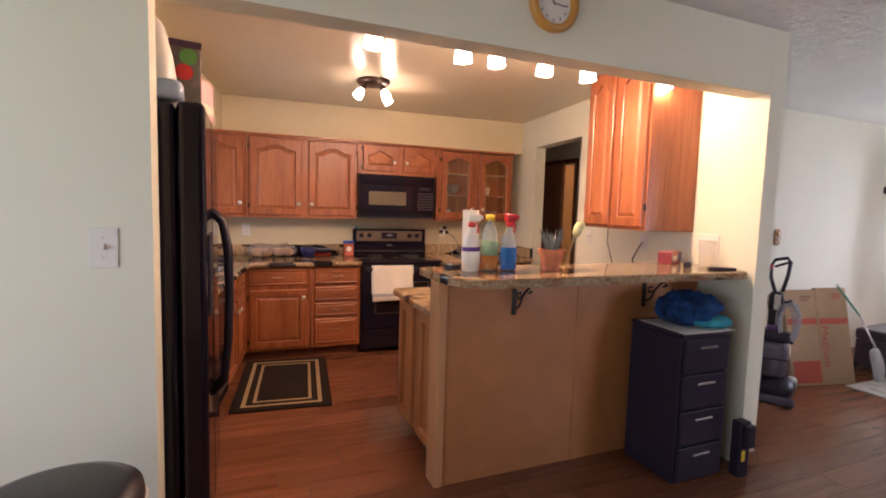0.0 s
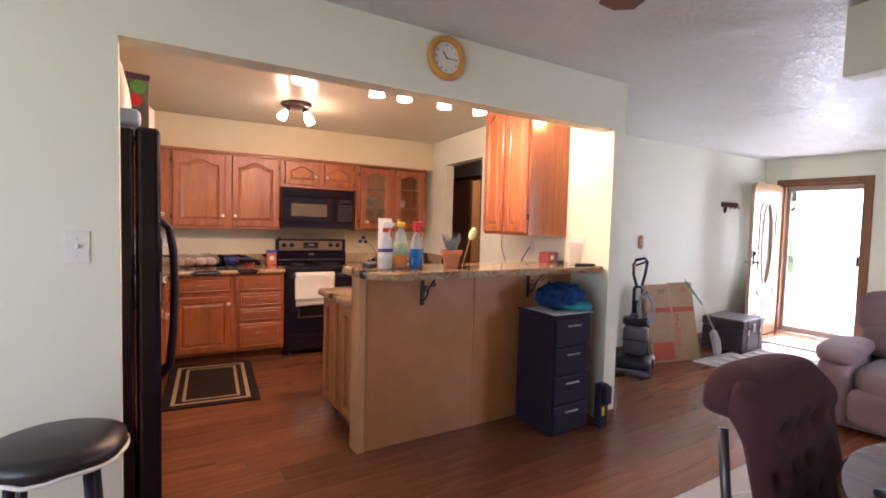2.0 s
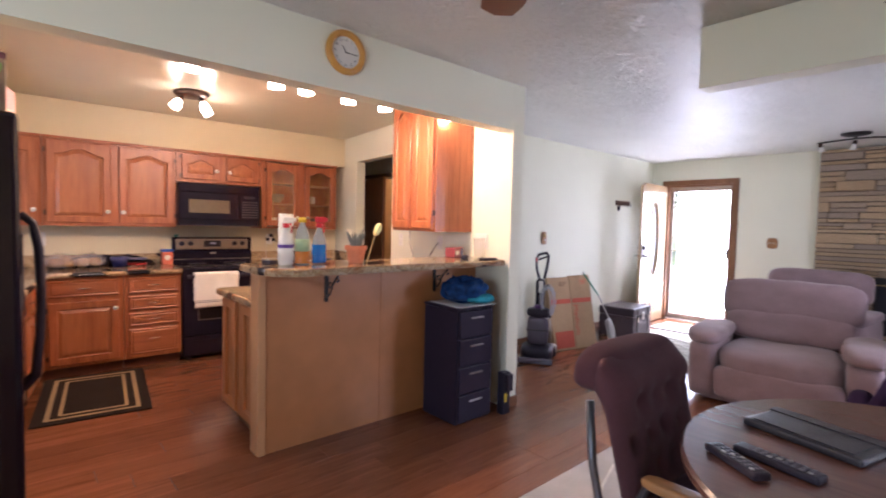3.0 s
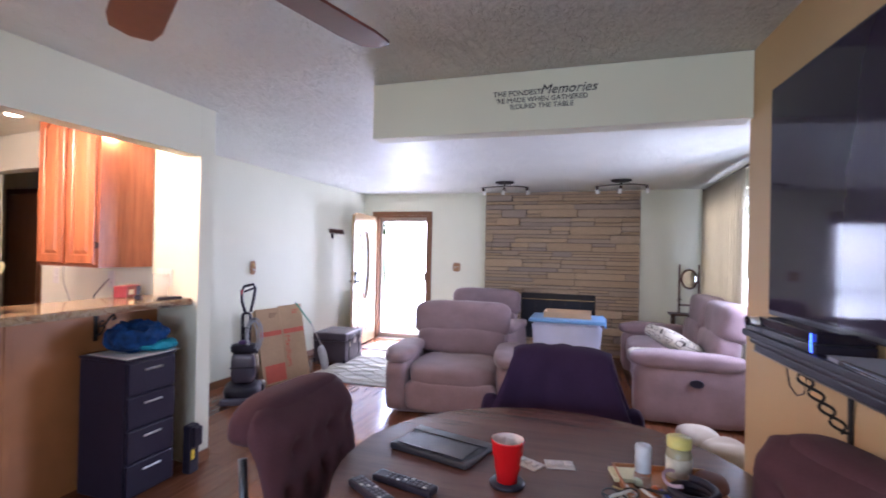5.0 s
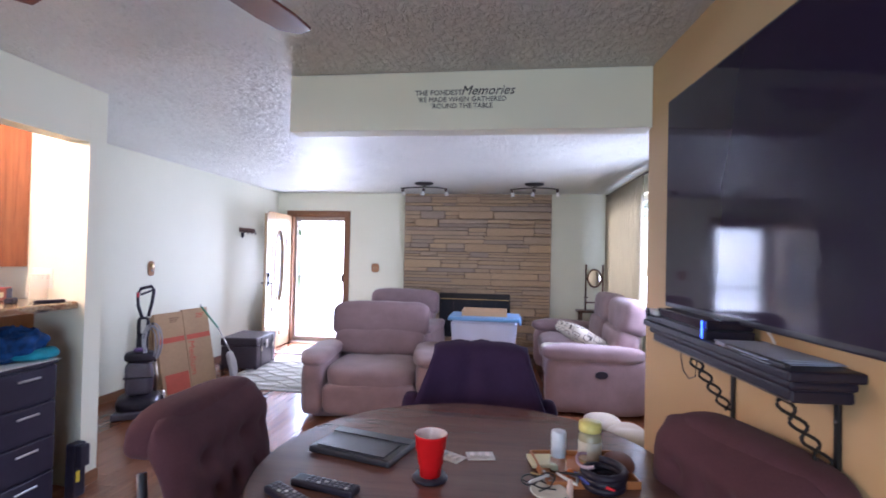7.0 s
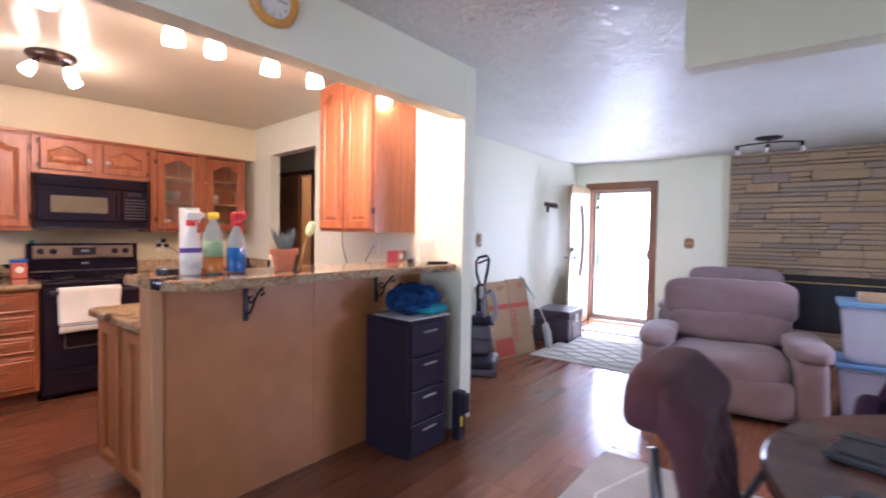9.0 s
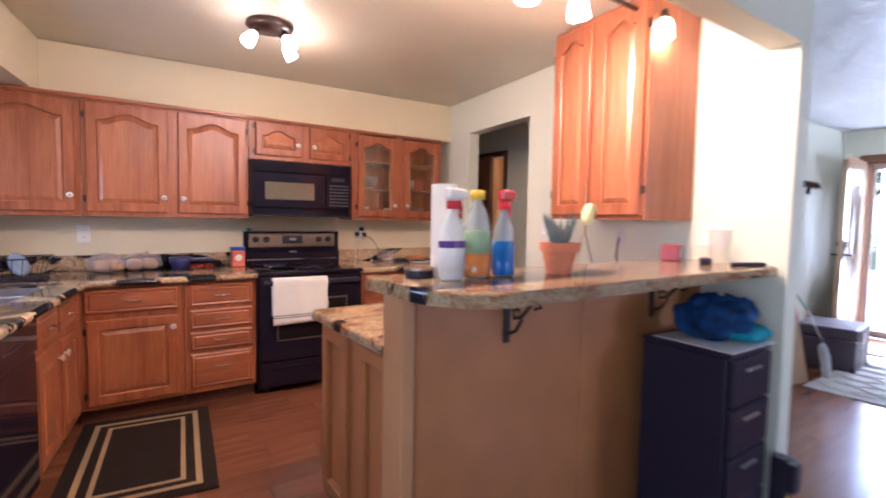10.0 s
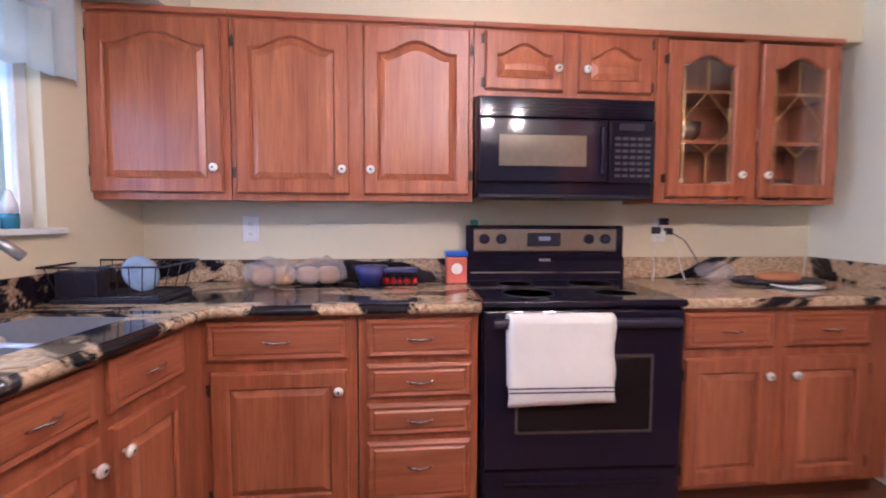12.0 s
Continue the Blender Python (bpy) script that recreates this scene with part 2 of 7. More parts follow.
def cushion(x0, x1, y0, y1, z0, z1, e=5.0, cuts=7, soft=0.012, bm=None, m=None, seed=0.0):
    """A stuffed, rounded block."""
    bm = bm or bmesh.new()
    t = bmesh.new()
    bmesh.ops.create_cube(t, size=2)
    bmesh.ops.subdivide_edges(t, edges=t.edges[:], cuts=cuts, use_grid_fill=True)
    c = Vector(((x0 + x1) / 2, (y0 + y1) / 2, (z0 + z1) / 2))
    h = Vector(((x1 - x0) / 2, (y1 - y0) / 2, (z1 - z0) / 2))
    for v in t.verts:
        p = v.co.copy()
        k = (abs(p.x) ** e + abs(p.y) ** e + abs(p.z) ** e) ** (1 / e)
        p /= k
        q = Vector((p.x * h.x, p.y * h.y, p.z * h.z))
        q += p.normalized() * soft * noise.noise((q + Vector((seed, seed * 2, 0))) * 6)
        v.co = (m or Matrix()) @ (c + q)
    me = bpy.data.meshes.new("tmp")
    t.to_mesh(me)
    t.free()
    bm.from_mesh(me)
    bpy.data.meshes.remove(me)
    return bm


def structure(name, bm, material, label, category):
    return tagged(part(name, bm, material), label, category, "", "structure")


# ---- the plan ----
CEIL_Z = 2.33
NORTH, EAST_K = 5.33, 7.34
# the kitchen's east wall runs slightly off square
E0, E1 = Vector((2.745, 2.10)), Vector((3.115, 5.33))


def east(y, off=0.0):
    return E0.x + (E1.x - E0.x) * (y - E0.y) / (E1.y - E0.y) + off


E_TURN = -math.degrees(math.atan2(E1.x - E0.x, E1.y - E0.y))
# the sink run and its wall also stand off square
WEST = Matrix.Translation((0.262, 4.68, 0)) @ pose(0, 0, 0, 0, 0, -8.3) @ Matrix.Translation((-0.262, -4.68, 0))


def west(ob):
    ob.matrix_world = WEST @ ob.matrix_basis
    return ob


T0, T1 = Vector((2.70, -1.0)), Vector((-1.9, -1.32))        # television wall


def south(x, off=0.0):
    return T0.y + (T1.y - T0.y) * (x - T0.x) / (T1.x - T0.x) + off


T_TURN = math.degrees(math.atan2(T0.y - T1.y, T0.x - T1.x))

# floor slab and ceiling
structure("floor", box(-2.0, 7.46, -1.98, 6.6, -0.12, -0.004), JOINT, "dark joint bed under the laminate floor", "floor")
bm = prism([(-2.0, -2.0), (7.46, -2.0), (7.46, 3.36), (2.9, 3.36), (2.86, 2.16), (-2.0, 2.16)], CEIL_Z, CEIL_Z + 0.1)
structure("ceiling", bm, CEIL, "white trowel-textured semi-gloss ceiling", "ceiling")
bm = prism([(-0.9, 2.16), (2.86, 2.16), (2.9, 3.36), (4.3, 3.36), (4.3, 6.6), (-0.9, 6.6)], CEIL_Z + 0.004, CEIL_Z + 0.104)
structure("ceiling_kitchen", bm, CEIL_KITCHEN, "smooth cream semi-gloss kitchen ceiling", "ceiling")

# wall between dining room and kitchen, with its wide opening
bm = box(-2.0, -0.022, 2.10, 2.22, 0, CEIL_Z)
box(-0.022, 2.743, 2.10, 2.22, 2.007, CEIL_Z, 0, bm)
structure("wall_kitchen_opening", bm, PAINT, "pale cream painted wall with a wide opening", "wall")
# kitchen east wall with the hall opening, one plane
HY0, HY1, HZ = 3.86, 4.72, 2.03
bm = bmesh.new()
for y0, y1, z0, z1 in ((2.10, HY0, 0, CEIL_Z), (HY1, 5.45, 0, CEIL_Z), (HY0, HY1, HZ, CEIL_Z)):
    prism([(east(y0), y0), (east(y0, 0.115), y0), (east(y1, 0.115), y1), (east(y1), y1)], z0, z1, bm)
structure("wall_kitchen_east", bm, PAINT, "pale cream painted wall with a hall opening", "wall")
structure("wall_kitchen_north", box(-0.9, 3.12, NORTH, NORTH + 0.12, 0, CEIL_Z), PAINT_LAMPLIT, "cream painted kitchen wall behind the cabinets", "wall")
# west kitchen wall with the sink window
WX = -0.33
WY0, WY1, WZ0, WZ1 = 3.60, 4.74, 1.13, 1.95
bm = bmesh.new()
for y0, y1, z0, z1 in ((2.985, WY0, 0, CEIL_Z), (WY1, 5.46, 0, CEIL_Z), (WY0, WY1, 0, WZ0), (WY0, WY1, WZ1, CEIL_Z)):
    box(WX - 0.14, WX, y0, y1, z0, z1, 0, bm)
bmesh.ops.transform(bm, matrix=WEST, verts=bm.verts)
structure("wall_kitchen_west", bm, PAINT_LAMPLIT, "cream painted kitchen wall with a sink window", "wall")
bm = box(-0.95, -0.83, 2.22, 3.36, 0, CEIL_Z)
box(-0.83, -0.70, 2.99, 3.11, 0, CEIL_Z, 0, bm)
structure("wall_fridge_niche", bm, PAINT, "cream painted wall of the refrigerator niche", "wall")
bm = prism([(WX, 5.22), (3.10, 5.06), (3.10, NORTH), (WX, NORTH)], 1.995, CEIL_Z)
structure("soffit_north", bm, PAINT_LAMPLIT, "cream painted soffit above the wall cabinets", "soffit")
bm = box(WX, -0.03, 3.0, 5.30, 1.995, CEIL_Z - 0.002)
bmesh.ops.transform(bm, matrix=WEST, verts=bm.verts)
structure("soffit_west", bm, PAINT_LAMPLIT, "cream painted soffit above the sink window", "soffit")

# living room walls
bm = bmesh.new()
box(2.96, EAST_K, 3.24, 3.36, 0, CEIL_Z, 0, bm)
structure("wall_living_north", bm, PAINT, "pale cream painted living room wall", "wall")
DY0, DY1, DZ = 2.13, 3.02, 1.985
bm = bmesh.new()
for y0, y1, z0, z1 in ((-1.98, DY0, 0, CEIL_Z), (DY1, 3.36, 0, CEIL_Z), (DY0, DY1, DZ, CEIL_Z)):
    box(EAST_K, EAST_K + 0.14, y0, y1, z0, z1, 0, bm)
structure("wall_living_east", bm, PAINT, "pale cream painted wall with the front door", "wall")
LX0, LX1, LZ0, LZ1, LY = 4.1, 6.75, 0.75, 2.1, -1.74
bm = bmesh.new()
for x0, x1, z0, z1 in ((2.6, LX0, 0, CEIL_Z), (LX1, EAST_K, 0, CEIL_Z), (LX0, LX1, 0, LZ0), (LX0, LX1, LZ1, CEIL_Z)):
    box(x0, x1, LY - 0.14, LY, z0, z1, 0, bm)
structure("wall_living_south", bm, PAINT, "pale cream painted wall with a wide window", "wall")
structure("wall_television", prism([tuple(T0), tuple(T1), (T1.x, T1.y - 0.12), (T0.x, -1.12)], 0, CEIL_Z), PAINT_TAN, "tan painted wall behind the television", "wall")
structure("wall_return", box(2.58, 2.70, LY, -1.12, 0, CEIL_Z), PAINT, "short painted return wall", "wall")
# west dining wall with a window behind the walker
bm = bmesh.new()
for y0, y1, z0, z1 in ((-1.7, -0.9, 0, CEIL_Z), (1.5, 2.10, 0, CEIL_Z), (-0.9, 1.5, 0, 0.7), (-0.9, 1.5, 2.1, CEIL_Z)):
    box(-2.0, -1.88, y0, y1, z0, z1, 0, bm)
structure("wall_dining_west", bm, PAINT, "pale cream painted dining room wall with a window", "wall")
structure("ceiling_beam", box(2.65, 2.77, south(2.65, 0.002), 0.83, 2.03, CEIL_Z - 0.002, 0.004), PAINT, "cream painted drop beam with black lettering", "beam")
# hall
bm = box(3.16, 4.05, 6.3, 6.42, 0, CEIL_Z)
box(3.12, 3.24, 5.45, 6.3, 0, CEIL_Z, 0, bm)
structure("wall_hall_north", bm, PAINT, "dim painted hall wall", "wall")
bm = bmesh.new()
for y0, y1, z0, z1 in ((3.36, 5.36, 0, CEIL_Z), (6.12, 6.42, 0, CEIL_Z), (5.36, 6.12, 1.98, CEIL_Z)):
    box(4.05, 4.17, y0, y1, z0, z1, 0, bm)
structure("wall_hall_east", bm, PAINT, "dim painted hall wall with a doorway", "wall")
bm = box(4.9, 5.02, 4.9, 6.5, 0, CEIL_Z)
box(4.17, 4.9, 4.9, 5.02, 0, CEIL_Z, 0, bm)
box(4.17, 4.9, 6.42, 6.5, 0, CEIL_Z, 0, bm)
box(4.17, 5.02, 4.9, 6.5, CEIL_Z, CEIL_Z + 0.1, 0, bm)
structure("wall_bathroom", bm, PAINT_TAN, "lit tan wall seen past the hall door", "wall")
lamp_ = new("bathroom_bulb", bpy.data.lights.new("bathroom_bulb", 'POINT'))
lamp_.data.energy, lamp_.data.color, lamp_.data.shadow_soft_size = 3.0, (1.0, 0.75, 0.45), 0.05
lamp_.location = (4.55, 5.5, 2.15)

# ---- kitchen ----


def loops(w, h, s, arch, n=14):
    """Outer and inner outlines of a door frame with an arched top rail."""
    inner, outer = [(s, s), (w - s, s), (w - s, h - s - arch)], [(0, 0), (w, 0), (w, h)]
    if arch:
        for i in range(1, n):
            u = 1 - i / n
            k = min(1, max(0, (u - 0.08) / 0.84))
            x = s + u * (w - 2 * s)
            inner.append((x, h - s - arch + arch * (0.5 - 0.5 * math.cos(2 * math.pi * k)) ** 0.8))
            outer.append((x, h))
    inner.append((s, h - s - arch))
    outer.append((0, h))
    return outer, inner


def door_frame(w, h, s, arch, t=0.021):
    outer, inner = loops(w, h, s, arch)
    bm = bmesh.new()
    n = len(outer)
    c = 0.006
    rim = [(min(max(x, c), w - c), min(max(z, c), h - c)) for x, z in outer]
    g = 0.007
    lip = [(x + g * (1 if x < w / 2 else -1) * (1 if k < 3 or k == n - 1 else 0), z + (g if k < 2 else -g)) for k, (x, z) in enumerate(inner)]
    rows = [[bm.verts.new((x, y, z)) for x, z in o] for o, y in ((outer, 0), (outer, -t + c), (rim, -t), (inner, -t), (lip, -t + g), (lip, 0))]
    for a, b in zip(rows, rows[1:]):
        for i in range(n):
            bm.faces.new((a[i], a[(i + 1) % n], b[(i + 1) % n], b[i]))
    return bm


def raised_panel(w, h, s, arch):
    _, inner = loops(w, h, s - 0.012, arch)
    cx, cz = w / 2, (inner[0][1] + h - s - arch) / 2
    iw, ih = w - 2 * s, h - 2 * s - arch

    def shrink(m):
        return [(cx + (x - cx) * (1 - 2 * m / iw), cz + (z - cz) * (1 - 2 * m / ih)) for x, z in inner]
    bm = bmesh.new()
    rows = [[bm.verts.new((x, y, z)) for x, z in o] for o, y in ((inner, -0.004), (shrink(0.016), -0.006), (shrink(0.042), -0.019))]
    n = len(inner)
    for a, b in zip(rows, rows[1:]):
        for i in range(n):
            bm.faces.new((a[i], a[(i + 1) % n], b[(i + 1) % n], b[i]))
    bmesh.ops.triangulate(bm, faces=[bm.faces.new(rows[-1])])
    return bm


def knob(parent, x, z, y=-0.02):
    m = Matrix.Translation((x, y, z)) @ pose(0, 0, 0, 90)
    k = part("knob", lathe([(0.006, 0), (0.006, 0.012), (0.016, 0.016), (0.018, 0.022), (0.014, 0.029), (0.0, 0.031)], 14, m=m), CERAMIC, parent, "white porcelain knob", True)
    part("knob_centre", lathe([(0.005, 0.0312), (0.0, 0.0335)], 10, m=m), BRONZE, k)


def pull(parent, x, z, y=-0.02, w=0.075):
    bm = tube([(x - w / 2, y - 0.005, z - 0.006), (x - w / 4, y - 0.022, z + 0.002), (x, y - 0.026, z - 0.002), (x + w / 4, y - 0.022, z + 0.002), (x + w / 2, y - 0.005, z - 0.006)], 0.004, 8)
    for s in (-1, 1):
        tube([(x + s * w / 2.6, y, z - 0.003), (x + s * w / 2.6, y - 0.018, z)], 0.004, 6, bm)
        tube([(x + s * w / 2, y - 0.005, z - 0.006), (x + s * w * 0.62, y - 0.008, z + 0.004)], 0.003, 6, bm)
    lathe([(0.0, -0.012), (0.007, 0), (0.0, 0.012)], 10, bm, Matrix.Translation((x, y - 0.026, z)) @ pose(0, 0, 0, 0, 90))
    part("handle", bm, CHROME, parent, "curved polished metal handle", True)


def hinge(parent, x, z):
    bm = tube([(x, -0.012, z - 0.022), (x, -0.012, z + 0.022)], 0.004, 8)
    box(x - 0.012, x + 0.012, -0.004, 0.0, z - 0.018, z + 0.018, 0, bm)
    part("hinge", bm, BRONZE, parent)


def leaf(cab, x0, x1, z0, z1, arch=0.0, side=1, knob_z=None, glass=False, hinges=True, frame=0.055):
    """A cabinet door, hung in cabinet coordinates; side: where its knob sits."""
    w, h = x1 - x0, z1 - z0
    d = part("door", door_frame(w, h, frame, arch), OAK, cab)
    d.location = (x0, -0.002, z0)
    if glass:
        p = part("pane", box(frame * 0.8, w - frame * 0.8, -0.008, -0.004, frame * 0.8, h - frame * 0.7), GLASS, d, "clear leaded glass pane")
        p.visible_shadow = False
        bm = bmesh.new()
        a, b = frame + 0.022, w - frame - 0.022
        lo, top = frame, h - frame - 0.02
        q, mid = h * 0.68, h * 0.40
        for pts in (((a, lo), (a, top - 0.05)), ((b, lo), (b, top - 0.05)), ((frame, q), (w - frame, q)), ((w / 2, q), (w / 2, top)), ((a, mid), (frame, mid)),
                    ((w / 2, lo), (w / 2, h * 0.27)), ((w / 2, h * 0.27), (b, h * 0.42)), ((w / 2, h * 0.27), (a + 0.02, h * 0.38)), ((a, h * 0.5), (w / 2, q)), ((b, h * 0.5), (w / 2, q))):
            tube([(x, -0.009, z) for x, z in pts], 0.0035, 5, bm)
        part("lead_came", bm, BRASS, d, "brass-coloured lead lines")
    else:
        part("panel", raised_panel(w, h, frame, arch), OAK_PANEL, d)
    if knob_z is None or knob_z > 0:
        knob(d, w - 0.028 if side > 0 else 0.028, (0.10 if knob_z is None else knob_z), -0.02)
    if hinges:
        for z in (0.12 * h, 0.88 * h):
            hinge(d, -0.006 if side > 0 else w + 0.006, z)
    return d


def drawer(cab, x0, x1, z0, z1):
    w, h = x1 - x0, z1 - z0
    bm = bmesh.new()
    rows = []
    for i, y in ((0, 0), (0, -0.012), (0.010, -0.020), (0.022, -0.016), (0.030, -0.021)):
        rows.append([bm.verts.new((x, y, z)) for x, z in ((i, i), (w - i, i), (w - i, h - i), (i, h - i))])
    for a, b in zip(rows, rows[1:]):
        for k in range(4):
            bm.faces.new((a[k], a[(k + 1) % 4], b[(k + 1) % 4], b[k]))
    bm.faces.new(rows[-1])
    d = part("drawer", bm, OAK_H, cab)
    d.location = (x0, -0.002, z0)
    pull(d, w / 2, h / 2 if h < 0.2 else h - 0.09)
    return d


BRASS = plain("aged_brass", (0.55, 0.38, 0.16), 0.35, 1.0, 0.15, 60)


def cabinet(name, x, y, z, turn, w, h, d, label, group, toe=0.0, hollow=False, crown=False, low=None):
    c = thing(name, x, y, z, turn, label, "cabinet", group)
    if hollow:
        t = 0.018
        for nm, a in (("side_panel", (0, t, 0, d, 0, h)), ("side_panel", (w - t, w, 0, d, 0, h)), ("bottom_panel", (t, w - t, 0, d, 0, t)), ("top_panel", (t, w - t, 0, d, h - t, h)), ("back_panel", (t, w - t, d - 0.01, d, t, h - t))):
            part(nm, box(*a), OAK, c)
        for k in (0.36, 0.66):
            part("shelf", box(t, w - t, 0.02, d - 0.012, h * k, h * k + 0.016), OAK_H, c)
        for a in ((0, 0.05), (w / 2 - 0.04, w / 2 + 0.04), (w - 0.05, w)):
            part("face_stile", box(a[0], a[1], -0.001, 0.018, 0.0, h), OAK, c)
    else:
        part("body", box(0, w, 0, d, toe, low or h), OAK, c)
        if low:
            part("face_frame", box(0, w, 0, 0.04, low, h), OAK, c)
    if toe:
        part("toe_kick", box(0, w, 0.06, d, 0, toe), OAK_SHADED, c)
    if crown:
        part("top_moulding", box(-0.002, w + 0.002, -0.018, 0.02, h - 0.022, h + 0.002, 0.006), OAK_H, c)
    return c


GU, GB = "kitchen wall cabinets", "kitchen base cabinets"
LBL_U = "orange-brown oak wall cabinet with arched raised-panel doors"
# wall cabinets on the north wall
UY, UZ, UH = 5.04, 1.24, 0.752
c = cabinet("wall_cabinet", -0.296, UY, UZ, 0, 0.54, UH, 0.285, "orange-brown oak wall cabinet with one arched door, in the corner", GU, crown=True)
leaf(c, 0.014, 0.512, 0.028, 0.715, 0.05)
c = cabinet("wall_cabinet", 0.248, UY, UZ, 0, 0.99, UH, 0.285, LBL_U, GU, crown=True)
leaf(c, 0.02, 0.47, 0.028, 0.715, 0.05)
leaf(c, 0.53, 0.972, 0.028, 0.715, 0.05, -1)
c = cabinet("wall_cabinet", 1.242, UY, 1.685, 0, 0.815, 0.307, 0.285, "short oak wall cabinet with two small arched doors above the microwave", GU, crown=True)
leaf(c, 0.045, 0.385, 0.03, 0.272, 0.045, 1, 0.09, frame=0.048)
leaf(c, 0.455, 0.785, 0.03, 0.272, 0.045, -1, 0.09, frame=0.048)
c = cabinet("wall_cabinet", 2.061, UY, UZ, 0, 0.90, UH, 0.285, "oak wall cabinet with two leaded glass doors", GU, hollow=True, crown=True)
leaf(c, 0.05, 0.425, 0.028, 0.715, 0.045, 1, glass=True)
leaf(c, 0.495, 0.872, 0.028, 0.715, 0.045, -1, glass=True)
for x, z, n in ((2.30, 1.24 + 0.286, 0), (2.72, 1.24 + 0.286, 1), (2.22, 1.258, 2), (2.78, 1.258, 0), (2.5, 1.258, 1)):
    t_ob = part("bowl_stack" if n != 1 else "mug", lathe([(0.03, 0), (0.07, 0.05), (0.075, 0.10), (0.07, 0.10), (0.0, 0.02)] if n != 1 else [(0.035, 0), (0.042, 0.09), (0.038, 0.09), (0.0, 0.01)], 16), CERAMIC if n else STEEL_DARK, smooth=True)
    t_ob.location = (x, 5.20, z + 0.001)
    tagged(t_ob, "pale crockery standing inside the glass-door cabinet", "crockery", "crockery behind glass")

# tall wall cabinet beside the bar
ux, uy = math.sin(radians(-E_TURN)), math.cos(radians(-E_TURN))
c = cabinet("wall_cabinet", east(3.21) - 0.352, 3.225, 1.272, E_TURN - 90, 0.645, 1.045, 0.348, "tall oak wall cabinet with two doors hanging beside the bar", GU)
leaf(c, 0.012, 0.295, 0.02, 1.02, 0.045, 1, -1)
leaf(c, 0.335, 0.63, 0.02, 1.02, 0.045, -1, -1)

# base cabinets, north run
BY, BH, TOE = 4.72, 0.828, 0.09
c = cabinet("base_cabinet", 0.22, BY, 0, 0, 0.545, BH, 0.60, "oak base cabinet with one drawer above a panelled door", GB, TOE)
drawer(c, 0.03, 0.512, 0.665, 0.805)
leaf(c, 0.04, 0.51, 0.115, 0.625, 0.0, 1, 0.44)
c = cabinet("base_cabinet", 0.770, BY, 0, 0, 0.438, BH, 0.60, "oak base cabinet with a stack of four drawers", GB, TOE)
for z0, z1 in ((0.665, 0.805), (0.515, 0.640), (0.375, 0.492), (0.125, 0.350)):
    drawer(c, 0.030, 0.412, z0, z1)
c = cabinet("base_cabinet", 1.992, BY, 0, 0, 0.95, BH, 0.60, "oak base cabinet with two drawers above two doors", GB, TOE)
drawer(c, 0.03, 0.40, 0.665, 0.805), drawer(c, 0.46, 0.83, 0.665, 0.805)
leaf(c, 0.03, 0.40, 0.115, 0.625, 0.0, 1, 0.44), leaf(c, 0.46, 0.83, 0.115, 0.625, 0.0, -1, 0.44)
# west run under the window (fronts face east)
FX = 0.218
c = cabinet("base_cabinet", FX, 3.87, 0, 90, 0.372, BH, 0.545, "oak sink base cabinet with drawer front and door", GB, TOE, low=0.69)
drawer(c, 0.025, 0.352, 0.665, 0.805)
leaf(c, 0.025, 0.352, 0.115, 0.625, 0.0, 1, 0.44, hinges=False)
west(c)
c = cabinet("base_cabinet", FX, 4.243, 0, 90, 0.47, BH, 0.545, "oak sink base cabinet beside the corner", GB, TOE, low=0.69)
drawer(c, 0.025, 0.35, 0.665, 0.805)
leaf(c, 0.025, 0.35, 0.115, 0.625, 0.0, -1, 0.44, hinges=False)
west(c)
c = cabinet("base_cabinet", FX, 3.035, 0, 90, 0.235, BH, 0.545, "narrow oak filler cabinet beside the dishwasher", GB, TOE)
leaf(c, 0.01, 0.225, 0.115, 0.80, 0.0, 1, 0.6, hinges=False)
west(c)
# dishwasher
d = thing("dishwasher", FX, 3.275, 0, 90, "glossy black built-in dishwasher under the counter", "dishwasher")
part("body", box(0, 0.588, 0.0, 0.54, 0.09, 0.826), BLACK_SATIN, d)
part("door", box(0.005, 0.583, -0.025, -0.001, 0.10, 0.67, 0.006), BLACK, d)
p = part("control_panel", box(0.005, 0.583, -0.032, -0.001, 0.675, 0.822, 0.008), BLACK, d, "black control panel with small buttons")
for i in range(7):
    part("button", box(0.20 + 0.035 * i, 0.222 + 0.035 * i, -0.036, -0.0325, 0.75, 0.757, 0.001), STEEL_DARK, p)
part("toe_kick", box(0.0, 0.588, 0.05, 0.5, 0.0, 0.088), BLACK_SATIN, d)

west(d)
# counters
CT0, CT1 = 0.830, 0.866


def slab(name, poly, z0, z1, label, bevel=0.012, stone=None):
    ob = part(name, prism(poly, z0, z1, bevel=bevel), stone or GRANITE, smooth=False)
    return tagged(ob, label, "countertop")


SX0, SX1, SY0, SY1 = -0.215, 0.125, 3.88, 4.54
bm = bmesh.new()
prism([(WX, SY0), (WX, SY1), (SX0, SY1), (SX0, SY0)], CT0, CT1, bm)
prism([(SX1, SY0), (SX1, SY1), (0.262, SY1), (0.262, SY0)], CT0, CT1, bm)
prism([(WX, 3.03), (WX, SY0), (0.262, SY0), (0.262, 3.03)], CT0, CT1, bm)
prism([(WX, SY1), (WX, 4.80), (0.262, 4.68), (0.262, SY1)], CT0, CT1, bm)
bmesh.ops.transform(bm, matrix=WEST, verts=bm.verts)
cl, cr = WEST @ Vector((WX, 4.80, 0)), WEST @ Vector((0.262, 4.68, 0))
prism([(cr.x, cr.y), (0.31, 4.672), (0.36, 4.68), (1.212, 4.68), (1.240, NORTH), (WX, NORTH), (cl.x, cl.y)], CT0, CT1, bm)
